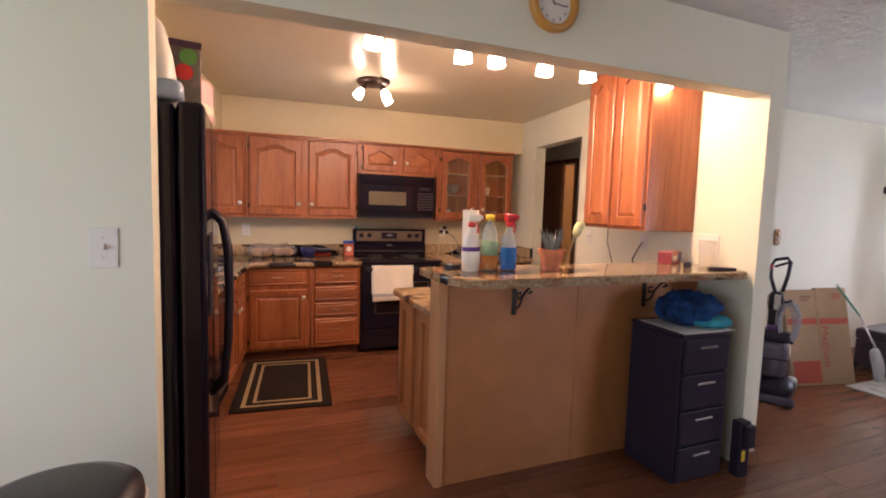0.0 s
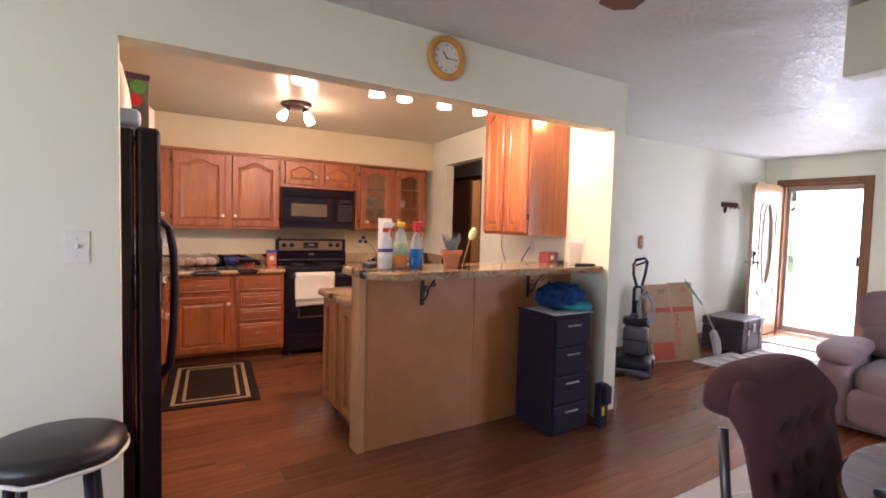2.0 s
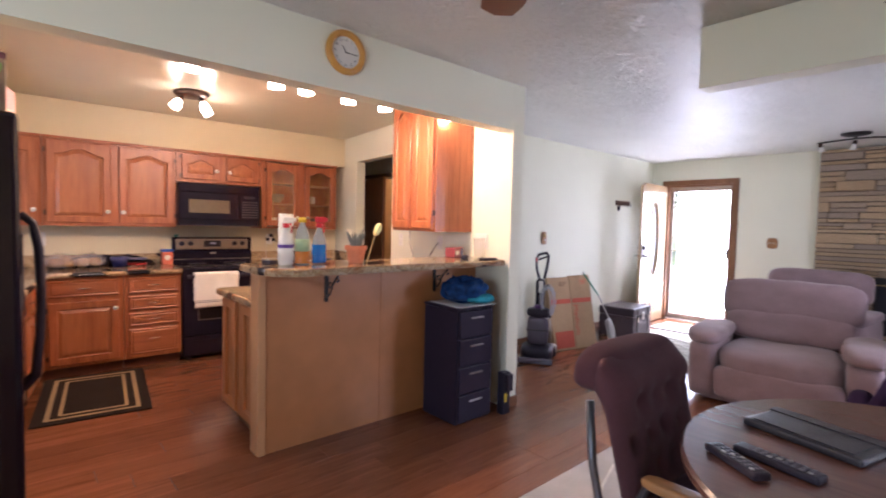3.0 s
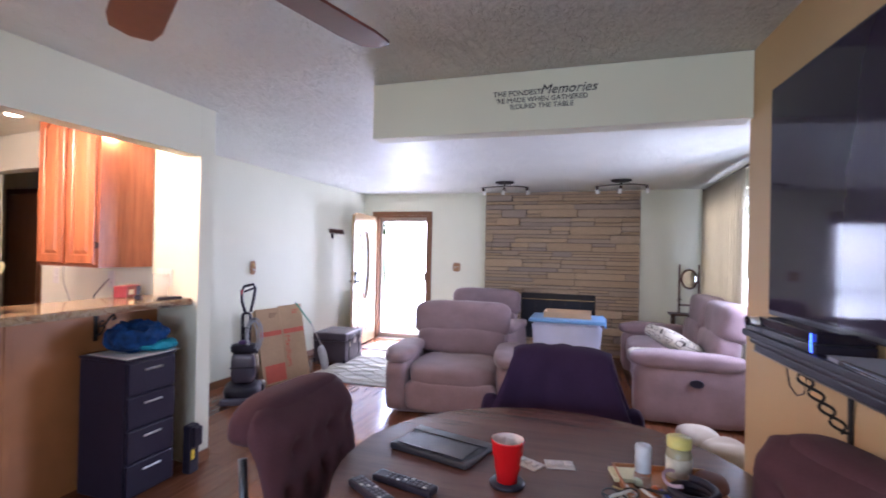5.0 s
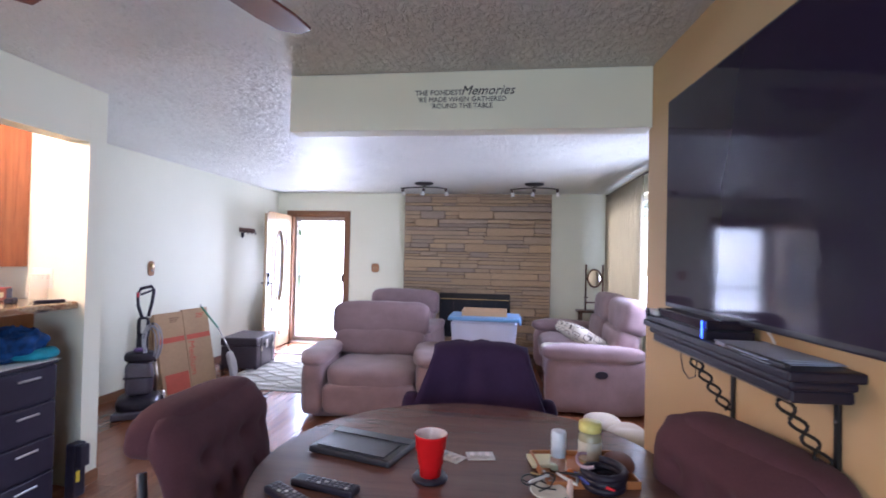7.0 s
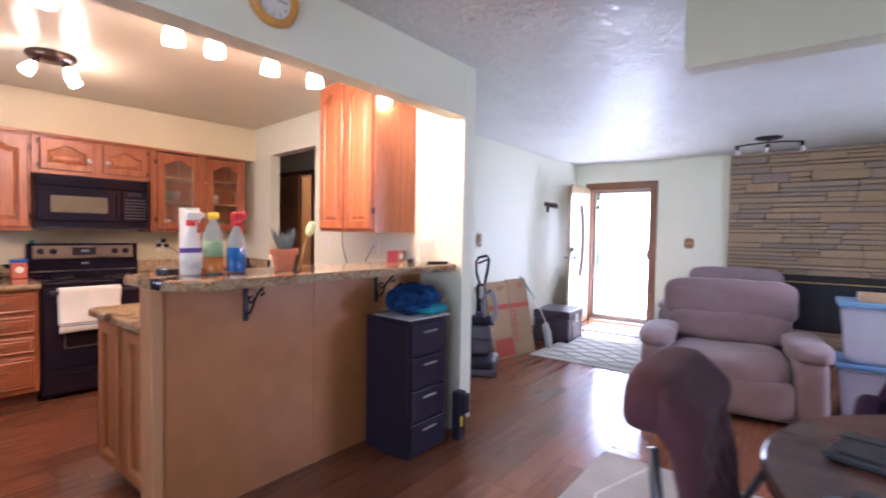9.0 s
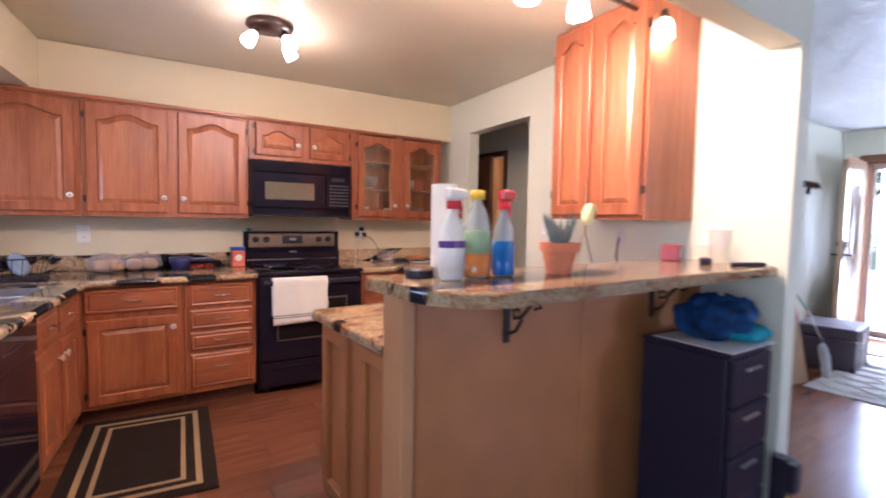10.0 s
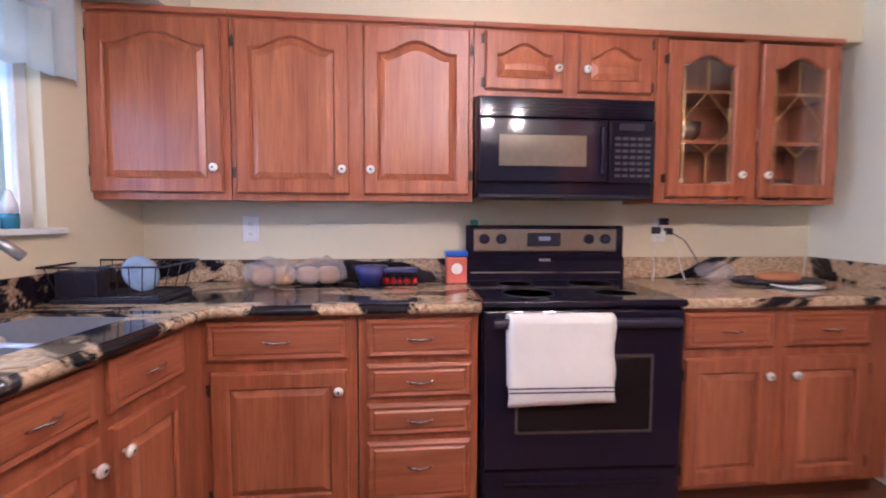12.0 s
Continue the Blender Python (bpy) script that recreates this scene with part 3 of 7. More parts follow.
bmesh.ops.remove_doubles(bm, verts=bm.verts, dist=0.0005)
top = tagged(part("countertop", bm, GRANITE), "polished black and cream granite L-shaped countertop", "countertop")
part("backsplash", box(WX + 0.02, 1.28, NORTH - 0.02, NORTH - 0.001, CT1, 0.972, 0.003), GRANITE_DARK, top)
west(part("backsplash", box(WX + 0.001, WX + 0.02, 3.03, 5.28, CT1, 0.972, 0.003), GRANITE_DARK, top))
edge = bmesh.new()
tube([WEST @ Vector((0.262, 3.03, 0.846)), WEST @ Vector((0.262, 4.60, 0.846)), (0.27, 4.655, 0.846), (0.31, 4.672, 0.846), (0.37, 4.68, 0.846), (1.212, 4.68, 0.846)], 0.018, 8, edge)
part("edge_profile", edge, GRANITE, top, smooth=True)
xe = east(4.68) - 0.002
top2 = slab("countertop", [(1.990, 4.68), (xe, 4.68), (east(NORTH) - 0.002, NORTH), (2.022, NORTH)], CT0, CT1, "polished cream and black granite countertop beside the stove", 0.012, GRANITE_PALE)
part("backsplash", box(2.03, 3.08, NORTH - 0.02, NORTH - 0.001, CT1, 0.972, 0.003), GRANITE_PALE, top2)
part("backsplash", prism([(east(4.7) - 0.022, 4.7), (east(4.7) - 0.003, 4.7), (east(5.30) - 0.003, 5.305), (east(5.30) - 0.022, 5.305)], CT1, 0.972), GRANITE, top2)

# sink
s = thing("kitchen_sink", 0, 0, 0, 0, "double-bowl stainless steel sink set into the counter", "sink")
for y0, y1 in ((SY0 + 0.004, 4.19), (4.22, SY1 - 0.004)):
    bm = bmesh.new()
    x0, x1, zb = SX0 + 0.004, SX1 - 0.004, 0.70
    for a in ((x0, x1, y0, y1, zb, zb + 0.004), (x0, x0 + 0.004, y0, y1, zb, 0.858), (x1 - 0.004, x1, y0, y1, zb, 0.858), (x0, x1, y0, y0 + 0.004, zb, 0.858), (x0, x1, y1 - 0.004, y1, zb, 0.858)):
        box(*a, 0, bm)
    b_ob = part("bowl", bm, SINK_STEEL, s)
    part("drain", lathe([(0.04, 0.0045), (0.036, 0.008), (0.0, 0.006)], 16, m=Matrix.Translation(((x0 + x1) / 2, (y0 + y1) / 2, zb))), CHROME, b_ob)
part("divider", box(SX0 + 0.004, SX1 - 0.004, 4.19, 4.22, 0.80, 0.862, 0.004), SINK_STEEL, s)
west(s)
f = thing("kitchen_faucet", -0.262, 4.30, CT1, 0, "brushed nickel single-lever kitchen faucet with arched spout", "faucet")
part("base", lathe([(0.028, 0), (0.028, 0.012), (0.02, 0.02), (0.017, 0.15), (0.02, 0.17), (0.0, 0.18)], 18), STEEL, f, smooth=True)
part("spout", tube([(0, 0, 0.02), (0.005, 0.005, 0.14), (0.03, 0.02, 0.205), (0.075, 0.05, 0.235), (0.125, 0.08, 0.225), (0.16, 0.10, 0.19)], 0.016, 10), STEEL, f, smooth=True)
part("lever", tube([(-0.002, -0.01, 0.17), (-0.02, -0.03, 0.24), (-0.01, -0.05, 0.285)], 0.009, 8), STEEL, f, smooth=True)
west(f)
w_ob = part("dishcloth", cushion(0.0, 0.03, 0, 0.11, 0, 0.09, 3, 6, 0.02), plain("beige_cloth", (0.6, 0.5, 0.38), 0.9), smooth=True)
w_ob.location = (SX0 + 0.17, 4.15, 0.785)
west(w_ob)
tagged(w_ob, "crumpled beige dishcloth hung over the sink divider", "dishcloth")

# sink window
wd = thing("window_1", WX, 0, 0, 0, "white framed sink window with bright daylight", "window", "", "structure")
bm = bmesh.new()
for a in ((WY0, WY0 + 0.05, WZ0, WZ1), (WY1 - 0.05, WY1, WZ0, WZ1), (WY0, WY1, WZ0, WZ0 + 0.05), (WY0, WY1, WZ1 - 0.05, WZ1), (4.43, 4.47, WZ0, WZ1)):
    box(-0.10, -0.05, a[0], a[1], a[2], a[3], 0.004, bm)
part("window_frame", bm, WHITE_PAINT, wd)
p = part("pane", box(-0.078, -0.072, WY0 + 0.04, WY1 - 0.04, WZ0 + 0.04, WZ1 - 0.04), GLASS, wd)
p.visible_shadow = False
part("window_sill", box(-0.05, 0.035, WY0 - 0.05, WY1 + 0.05, WZ0 - 0.022, WZ0, 0.004), WHITE_PAINT, wd)
west(wd)
# valance
bm = bmesh.new()
n = 90
SHEER = plain("sheer_fabric", (0.80, 0.82, 0.80), 0.9, 0, 0.06, 120)
cols = []
for i in range(n + 1):
    y = 3.50 + (4.86 - 3.50) * i / n
    x = WX + 0.045 + 0.016 * math.sin(i * 0.95)
    drop = 1.648 + 0.018 * abs(math.sin(i * 0.35))
    cols.append([bm.verts.new((x + 0.004 * math.sin(i * 2.1) * (1 - k / 5), y, drop + (1.985 - drop) * k / 5)) for k in range(6)])
for a, b in zip(cols, cols[1:]):
    for k in range(5):
        bm.faces.new((a[k], b[k], b[k + 1], a[k + 1]))
bmesh.ops.transform(bm, matrix=WEST, verts=bm.verts)
sn = SHEER.node_tree
tl, ms = sn.nodes.new("ShaderNodeBsdfTranslucent"), sn.nodes.new("ShaderNodeMixShader")
tl.inputs[0].default_value, ms.inputs[0].default_value = (0.80, 0.88, 0.88, 1), 0.55
sn.links.new(sn.nodes["Principled BSDF"].outputs[0], ms.inputs[1])
sn.links.new(tl.outputs[0], ms.inputs[2])
sn.links.new(ms.outputs[0], sn.nodes["Material Output"].inputs[0])
v = part("valance", bm, SHEER, smooth=True)
sol = v.modifiers.new("thick", 'SOLIDIFY')
sol.thickness = 0.002
tagged(v, "white sheer gathered valance hanging over the sink window", "curtain")
bx_ob = part("curtain_rod", tube([(WX + 0.05, 3.45, 1.98), (WX + 0.05, 4.88, 1.98)], 0.006, 8), WHITE)
west(bx_ob)
tagged(bx_ob, "thin white curtain rod under the soffit", "curtain rod")
b_ob = thing("soap_bottle", WX + 0.0, 4.60, WZ0, 0, "small white soap bottle with blue base on the sill", "bottle")
part("bottle", lathe([(0.024, 0), (0.026, 0.03), (0.024, 0.05)], 14), plain("teal_glaze", (0.05, 0.20, 0.28), 0.2), b_ob, smooth=True)
west(b_ob)
part("neck", lathe([(0.024, 0.0505), (0.022, 0.08), (0.009, 0.12), (0.0, 0.13)], 14), WHITE, b_ob, smooth=True)


def spot_head(parent, x, y, z, tilt, az, lit, r=0.045, shade_len=0.085, flare=1.35):
    m = Matrix.Translation((x, y, z)) @ pose(0, 0, 0, 0, 0, az) @ pose(0, 0, 0, 0, tilt, 0)
    h = part("lamp_holder", lathe([(0.0, 0.0), (0.016, -0.004), (0.02, -0.03), (0.017, -0.05)], 14, m=m), BRONZE, parent, smooth=True)
    part("shade", lathe([(0.018, -0.045), (r * 0.8, -0.06), (r, -0.09), (r * flare * 0.8, -0.05 - shade_len), (r * flare * 0.74, -0.048 - shade_len), (r * 0.9, -0.09), (0.0, -0.055)], 16, m=m), BULB if lit else FROST, h, "frosted glass shade", True)
    if lit:
        d = bpy.data.lights.new("bulb", 'POINT')
        d.energy, d.color, d.shadow_soft_size = lit, (1.0, 0.68, 0.40), 0.03
        lamp = new("bulb_light", d)
        lamp.location = (parent.matrix_world @ m) @ Vector((0, 0, -0.06 - shade_len))


FROST = plain("frosted_glass", (0.70, 0.68, 0.62), 0.45, 0, 0.05)
# bar track lights
t_ob = thing("track_light", 0, 2.66, 0, 0, "bronze track light with six lit frosted shades", "ceiling light")
part("rail", tube([(0.72, 0, 2.252), (2.60, 0, 2.252)], 0.011, 8), BRONZE, t_ob)
for x in (1.05, 2.15):
    part("canopy", lathe([(0.055, 2.332), (0.055, 2.315), (0.02, 2.28), (0.012, 2.24)], 18, m=Matrix.Translation((x, 0, 0))), BRONZE, t_ob, smooth=True)
for i, x in enumerate((0.81, 1.25, 1.44, 1.75, 2.015, 2.52)):
    spot_head(t_ob, x, -0.09 if i == 5 else 0, 2.242, (8, -6, 7, -5, 6, -7)[i], 40 * i, (5.0, 6.0, 6.8, 7.8, 8.2, 2.2)[i], 0.042, 0.085)
# three-head ceiling fixture
t_ob = thing("ceiling_spotlight", 1.15, 4.10, CEIL_Z, 0, "round bronze ceiling light with three lit glass shades", "ceiling light")
part("canopy", lathe([(0.125, 0.003), (0.128, -0.015), (0.11, -0.03), (0.0, -0.034)], 28), BRONZE, t_ob, smooth=True)
for i, (x, y, az, tl) in enumerate(((-0.075, -0.05, 200, 35), (0.05, -0.085, 290, 30), (0.075, 0.04, 20, 40))):
    part("arm", tube([(x * 0.8, y * 0.8, -0.03), (x, y, -0.052)], 0.006, 8), BRONZE, t_ob)
    spot_head(t_ob, x, y, -0.05, -tl, az, (0.6, 1.2, 2.0)[i], 0.034, 0.07)
# unlit window track light
t_ob = thing("track_light", -0.13, 0, 1.995, 0, "bronze track light with three bell shades, unlit", "ceiling light")
part("rail", tube([(0, 3.98, -0.075), (0, 4.60, -0.075)], 0.011, 8), BRONZE, t_ob)
part("canopy", lathe([(0.05, 0.002), (0.05, -0.012), (0.012, -0.03), (0.012, -0.075)], 16, m=Matrix.Translation((0, 4.28, 0))), BRONZE, t_ob)
west(t_ob)
for y in (4.06, 4.29, 4.52):
    spot_head(t_ob, 0, y, -0.085, 8, 0, 0, 0.034, 0.06, 1.7)

# stove
s = thing("electric_stove", 1.218, 4.695, 0, -3, "glossy black freestanding electric stove with a towel on its door", "stove")
part("body", box(0, 0.746, 0.02, 0.615, 0.03, 0.845, 0.004), BLACK, s)
part("cooktop", box(-0.006, 0.752, -0.022, 0.56, 0.845, 0.872, 0.008), BLACK, s, "black glass ceramic cooktop")
for x, y, r in ((0.20, 0.15, 0.10), (0.55, 0.15, 0.08), (0.20, 0.42, 0.075), (0.55, 0.42, 0.10)):
    part("burner_ring", lathe([(r, 0.8725), (r, 0.8735), (r - 0.006, 0.8735), (r - 0.006, 0.8725)], 32, m=Matrix.Translation((x, y, 0))), STEEL_DARK, s)
bm = prism([(0.555, 0.872), (0.612, 0.872), (0.612, 1.135), (0.590, 1.135), (0.572, 1.125), (0.575, 0.99), (0.552, 0.965)], 0.0, 0.757, m=Matrix(((0, 0, 1, 0.0), (1, 0, 0, 0), (0, 1, 0, 0), (0, 0, 0, 1))))
g = part("backguard", bm, BLACK, s)
part("control_panel", box(0.035, 0.722, 0.5655, 0.574, 1.008, 1.118, 0.006), STEEL_DARK, g, "brown brushed metal control panel")
part("display", box(0.29, 0.45, 0.560, 0.566, 1.035, 1.10, 0.002), BLACK_SATIN, g)
part("clock_digits", box(0.345, 0.40, 0.558, 0.5605, 1.062, 1.082), plain("pale_lcd", (0.35, 0.4, 0.6), 0.3), g)
for x in (0.085, 0.165, 0.585, 0.665):
    part("control_knob", lathe([(0.024, 0), (0.023, 0.018), (0.012, 0.024), (0.0, 0.024)], 18, m=Matrix.Translation((x, 0.566, 1.07)) @ pose(0, 0, 0, 90)), BLACK_SATIN, g, smooth=True)
part("badge", box(0.345, 0.40, 0.550, 0.556, 0.962, 0.975, 0.003), STEEL, g)
part("vent_trim", box(0.02, 0.737, 0.548, 0.556, 0.905, 0.912, 0.002), STEEL_DARK, g)
d = part("oven_door", box(0.006, 0.74, -0.018, 0.018, 0.235, 0.835, 0.008), BLACK, s)
part("oven_window", box(0.13, 0.615, -0.022, -0.0175, 0.385, 0.66, 0.004), plain("oven_glass", (0.014, 0.011, 0.012), 0.08, spec=0.35), d)
bm = bmesh.new()
for a in ((0.12, 0.625, 0.375, 0.385), (0.12, 0.625, 0.66, 0.67), (0.12, 0.13, 0.385, 0.66), (0.615, 0.625, 0.385, 0.66)):
    box(a[0], a[1], -0.0225, -0.0178, a[2], a[3], 0, bm)
part("window_trim", bm, plain("bronze_trim", (0.13, 0.10, 0.085), 0.35, 0.5), d)
part("oven_handle", box(0.03, 0.715, -0.062, -0.030, 0.775, 0.81, 0.012), BLACK_SATIN, d)
for x in (0.06, 0.665):
    part("handle_bracket", box(x, x + 0.03, -0.034, -0.016, 0.78, 0.805, 0.003), BLACK_SATIN, d)
dr = part("storage_drawer", box(0.006, 0.74, -0.012, 0.018, 0.05, 0.228, 0.008), BLACK, s)
part("drawer_handle", box(0.08, 0.66, -0.026, -0.0125, 0.175, 0.195, 0.006), BLACK, dr)
for x in (0.05, 0.68):
    part("foot", box(x, x + 0.03, 0.05, 0.55, 0.0, 0.03), BLACK_SATIN, s)
s.scale = (1.02, 1, 1)
# towel, folded over the oven handle
TOWEL = cloth("white_terry", (0.80, 0.77, 0.70), 300, 0.06)
bm = bmesh.new()
nx, prof = 16, []
for k in range(15):
    prof.append((-0.0695 - 0.004 * math.sin(k * 0.5), 0.50 + 0.318 * k / 14))
prof += [(-0.058, 0.825), (-0.046, 0.828), (-0.030, 0.822), (-0.0265, 0.80), (-0.0265, 0.72), (-0.0265, 0.62), (-0.0265, 0.56)]
grid = [[bm.verts.new((x0 + 0.003 * math.sin(i * 1.3 + j), y - 0.004 * (0.5 + 0.5 * math.sin(i * 0.9 + j * 0.1)), z + (0.012 * (i / nx) if j < 4 else 0))) for i in range(nx + 1) for x0 in (0.080 + 0.385 * i / nx,)] for j, (y, z) in enumerate(prof)]
for a, b in zip(grid, grid[1:]):
    for i in range(nx):
        bm.faces.new((a[i], a[i + 1], b[i + 1], b[i]))
tw = thing("hand_towel", 1.222, 4.695, 0, -3, "white terry towel with two dark stripes over the oven handle", "towel")
o = part("cloth", bm, TOWEL, tw, smooth=True)
sol = o.modifiers.new("thick", 'SOLIDIFY')
sol.thickness, sol.offset = 0.004, 1
for z in (0.55, 0.565):
    part("stripe", box(0.083, 0.463, -0.0815, -0.0795, z, z + 0.005), plain("navy_thread", (0.05, 0.05, 0.09), 0.9), tw)
o = part("timer", box(0, 0.035, 0, 0.02, 0, 0.025, 0.004), plain("green_plastic", (0.05, 0.22, 0.14), 0.4))
o.location = (1.272, 5.270, 1.1355)
tagged(o, "small dark green plastic clip on the stove", "timer")

# microwave
m_ob = thing("microwave_oven", 1.243, 4.955, 1.27, 0, "glossy black over-the-range microwave oven", "microwave")
part("body", box(0, 0.795, 0.02, 0.372, 0, 0.405, 0.004), BLACK, m_ob)
m_ob.scale = (0.972, 1, 1)
part("vent_grille", box(0.004, 0.79, 0.0, 0.02, 0.318, 0.402, 0.006), BLACK, m_ob)
for i in range(5):
    part("louver", box(0.02, 0.775, -0.005, 0.001, 0.327 + 0.0145 * i, 0.335 + 0.0145 * i, 0.002), BLACK, m_ob)
dd = part("door", box(0.004, 0.575, -0.012, 0.019, 0.05, 0.314, 0.008), BLACK, m_ob)
dd.matrix_local = Matrix.Translation((0, 0, 0.05)) @ pose(0, 0, 0, -0.9) @ Matrix.Translation((0, 0, -0.05))
part("window", box(0.09, 0.475, -0.0145, -0.0115, 0.115, 0.245, 0.003), plain("screened_glass", (0.16, 0.13, 0.09), 0.1), dd)
part("handle", box(0.535, 0.562, -0.035, -0.0125, 0.08, 0.285, 0.008), BLACK, dd)
kp = part("keypad", box(0.58, 0.79, -0.010, 0.019, 0.05, 0.314, 0.006), BLACK, m_ob)
part("display", box(0.625, 0.735, -0.0125, -0.0098, 0.272, 0.300), BLACK_SATIN, kp)
for r in range(7):
    for q in range(5):
        part("key", box(0.605 + 0.034 * q, 0.63 + 0.034 * q, -0.0118, -0.0098, 0.075 + 0.026 * r, 0.087 + 0.026 * r), plain("grey_print", (0.055, 0.05, 0.055), 0.5) if (r, q) == (0, 0) else bpy.data.materials["grey_print"], kp)
part("bottom_grille", box(0.01, 0.785, 0.01, 0.36, -0.012, 0.0), BLACK_SATIN, m_ob)

# refrigerator
f = thing("refrigerator", -0.66, 2.26, 0, 0, "glossy black side-by-side refrigerator with long handles", "refrigerator")
part("body", box(0, 0.68, 0.0, 0.705, 0.02, 1.70, 0.012), BLACK, f)
for y0, y1 in ((0.002, 0.30), (0.308, 0.703)):
    part("door", box(0.685, 0.775, y0, y1, 0.09, 1.71, 0.022, seg=3), BLACK, f)
for y in (0.275, 0.335):
    bm = tube([(0.772, y, 0.58), (0.815, y, 0.63), (0.832, y, 0.80), (0.838, y, 1.0), (0.832, y, 1.18), (0.815, y, 1.29), (0.772, y, 1.33)], 0.017, 8)
    part("handle", bm, BLACK_SATIN, f, smooth=True)
part("dispenser", box(0.772, 0.782, 0.06, 0.24, 0.95, 1.25, 0.006), BLACK_SATIN, f)
part("toe_grille", box(0.60, 0.70, 0.01, 0.69, 0.0, 0.085), BLACK_SATIN, f)
# things on the refrigerator
PLASTIC = clear("clear_film", (0.95, 0.95, 0.95), 0.25, 1.2)
g = thing("gift_bag", -0.02, 2.66, 1.712, 8, "tall patterned paper gift bag with balls printed on it", "gift bag")
part("bag", box(-0.09, 0.09, -0.06, 0.06, 0, 0.29, 0.004), plain("gift_paper", (0.13, 0.11, 0.09), 0.5, 0, 0.5, 12), g)
part("bag_rim", box(-0.093, 0.093, -0.063, 0.063, 0.265, 0.292, 0.002), plain("plum_paper", (0.06, 0.02, 0.05), 0.5), g)
for x, z, c_ in ((-0.05, 0.21, CERAMIC), (0.03, 0.17, plain("red_print", (0.6, 0.03, 0.02), 0.5)), (0.0, 0.06, CERAMIC), (0.045, 0.23, plain("green_print", (0.1, 0.3, 0.05), 0.5))):
    part("printed_ball", lathe([(0.032, 0), (0.032, 0.002), (0.0, 0.003)], 16, m=Matrix.Translation((x, -0.061, z)) @ pose(0, 0, 0, 90)), c_, g)
    part("printed_ball", lathe([(0.032, 0), (0.032, 0.002), (0.0, 0.003)], 16, m=Matrix.Translation((0.091, x * 0.5, z)) @ pose(0, 0, 0, 0, 90)), c_, g)
o = part("paper_goods_bag", cushion(-0.2, 0.1, -0.09, 0.09, 0, 0.32, 4, 8, 0.03), plain("white_film_pack", (0.66, 0.64, 0.58), 0.35, 0, 0.1, 12), smooth=True)
o.location = (-0.10, 2.43, 1.712)
tagged(o, "white plastic-wrapped pack on top of the refrigerator", "package")
o = part("blue_package", cushion(-0.09, 0.08, -0.04, 0.04, 0, 0.065, 5, 6, 0.015), plain("blue_film", (0.34, 0.44, 0.58), 0.3, 0, 0.2, 10), smooth=True)
o.location = (-0.04, 2.30, 1.712)
tagged(o, "blue and white package on top of the refrigerator", "package")
g = thing("snack_box", 0.03, 2.82, 1.712, -12, "pink and white printed carton on top of the refrigerator", "carton")
part("carton", box(-0.07, 0.05, -0.05, 0.12, 0, 0.19, 0.004), plain("pink_print", (0.62, 0.34, 0.34), 0.5, 0, 0.3, 9), g)
part("print_band", box(-0.072, 0.052, -0.052, 0.122, 0.05, 0.09, 0.002), plain("cream_print", (0.72, 0.62, 0.45), 0.5), g)

# kitchen mat
g = thing("kitchen_mat", 0.51, 4.18, 0.001, -6, "dark brown kitchen mat with two tan border lines", "mat")
MAT = cloth("dark_mat_pile", (0.020, 0.013, 0.011), 300)
TAN = cloth("tan_mat_pile", (0.36, 0.25, 0.12), 300)
part("mat_body", box(-0.33, 0.33, -0.54, 0.53, 0, 0.008, 0.003), MAT, g)
for i, wd_ in ((0.065, 0.028), (0.135, 0.022)):
    bm = bmesh.new()
    x0, x1, y0, y1 = -0.33 + i, 0.33 - i, -0.54 + i, 0.53 - i
    for a in ((x0, x1, y0, y0 + wd_), (x0, x1, y1 - wd_, y1), (x0, x0 + wd_, y0 + wd_, y1 - wd_), (x1 - wd_, x1, y0 + wd_, y1 - wd_)):
        box(*a, 0.0082, 0.0096, 0, bm)
    part("border_line", bm, TAN, g)


def outlet(name, x, y, z, turn, label, w=0.075, h=0.118, toggles=0, m=None):
    g = thing(name, x, y, z, turn, label, "outlet" if not toggles else "light switch")
    part("plate", box(-w / 2, w / 2, -0.006, 0, -h / 2, h / 2, 0.003), m or WHITE, g)
    if toggles:
        for i in range(toggles):
            cx = (i - (toggles - 1) / 2) * 0.046
            t = part("toggle", box(cx - 0.005, cx + 0.005, -0.018, -0.005, -0.004, 0.012, 0.002), WHITE, g)
            for s_ in (-1, 1):
                part("screw", lathe([(0.003, 0), (0.0, 0.001)], 8, m=Matrix.Translation((cx, -0.0062, s_ * 0.03)) @ pose(0, 0, 0, 90)), STEEL, g)
    else:
        for s_ in (-1, 1):
            rec = part("socket", box(-0.016, 0.016, -0.0075, -0.0055, s_ * 0.024 - 0.014, s_ * 0.024 + 0.014, 0.003), m or WHITE, g)
            for q in (-0.006, 0.006):
                part("slot", box(q - 0.001, q + 0.001, -0.0082, -0.007, s_ * 0.024 - 0.003, s_ * 0.024 + 0.006), BLACK_SATIN, rec)
    return g


outlet("wall_outlet", 0.235, NORTH, 1.115, 0, "white wall outlet on the cream kitchen wall")
outlet("wall_outlet", 2.26, NORTH, 1.11, 0, "white wall outlet with black chargers plugged in")
outlet("light_switch", -0.150, 2.10, 1.225, 0, "white light switch on the pale cream wall", 0.075, 0.12, 1)
outlet("light_switch", east(2.42), 2.42, 1.205, E_TURN - 90, "white triple light switch plate beside the bar", 0.16, 0.12, 3)
outlet("wall_outlet", east(2.98), 2.98, 1.17, E_TURN - 90, "white wall outlet below the tall cabinet with a black plug")
outlet("light_switch", east(3.66), 3.66, 1.17, E_TURN - 90, "white light switch beside the hall opening", 0.075, 0.12, 1)
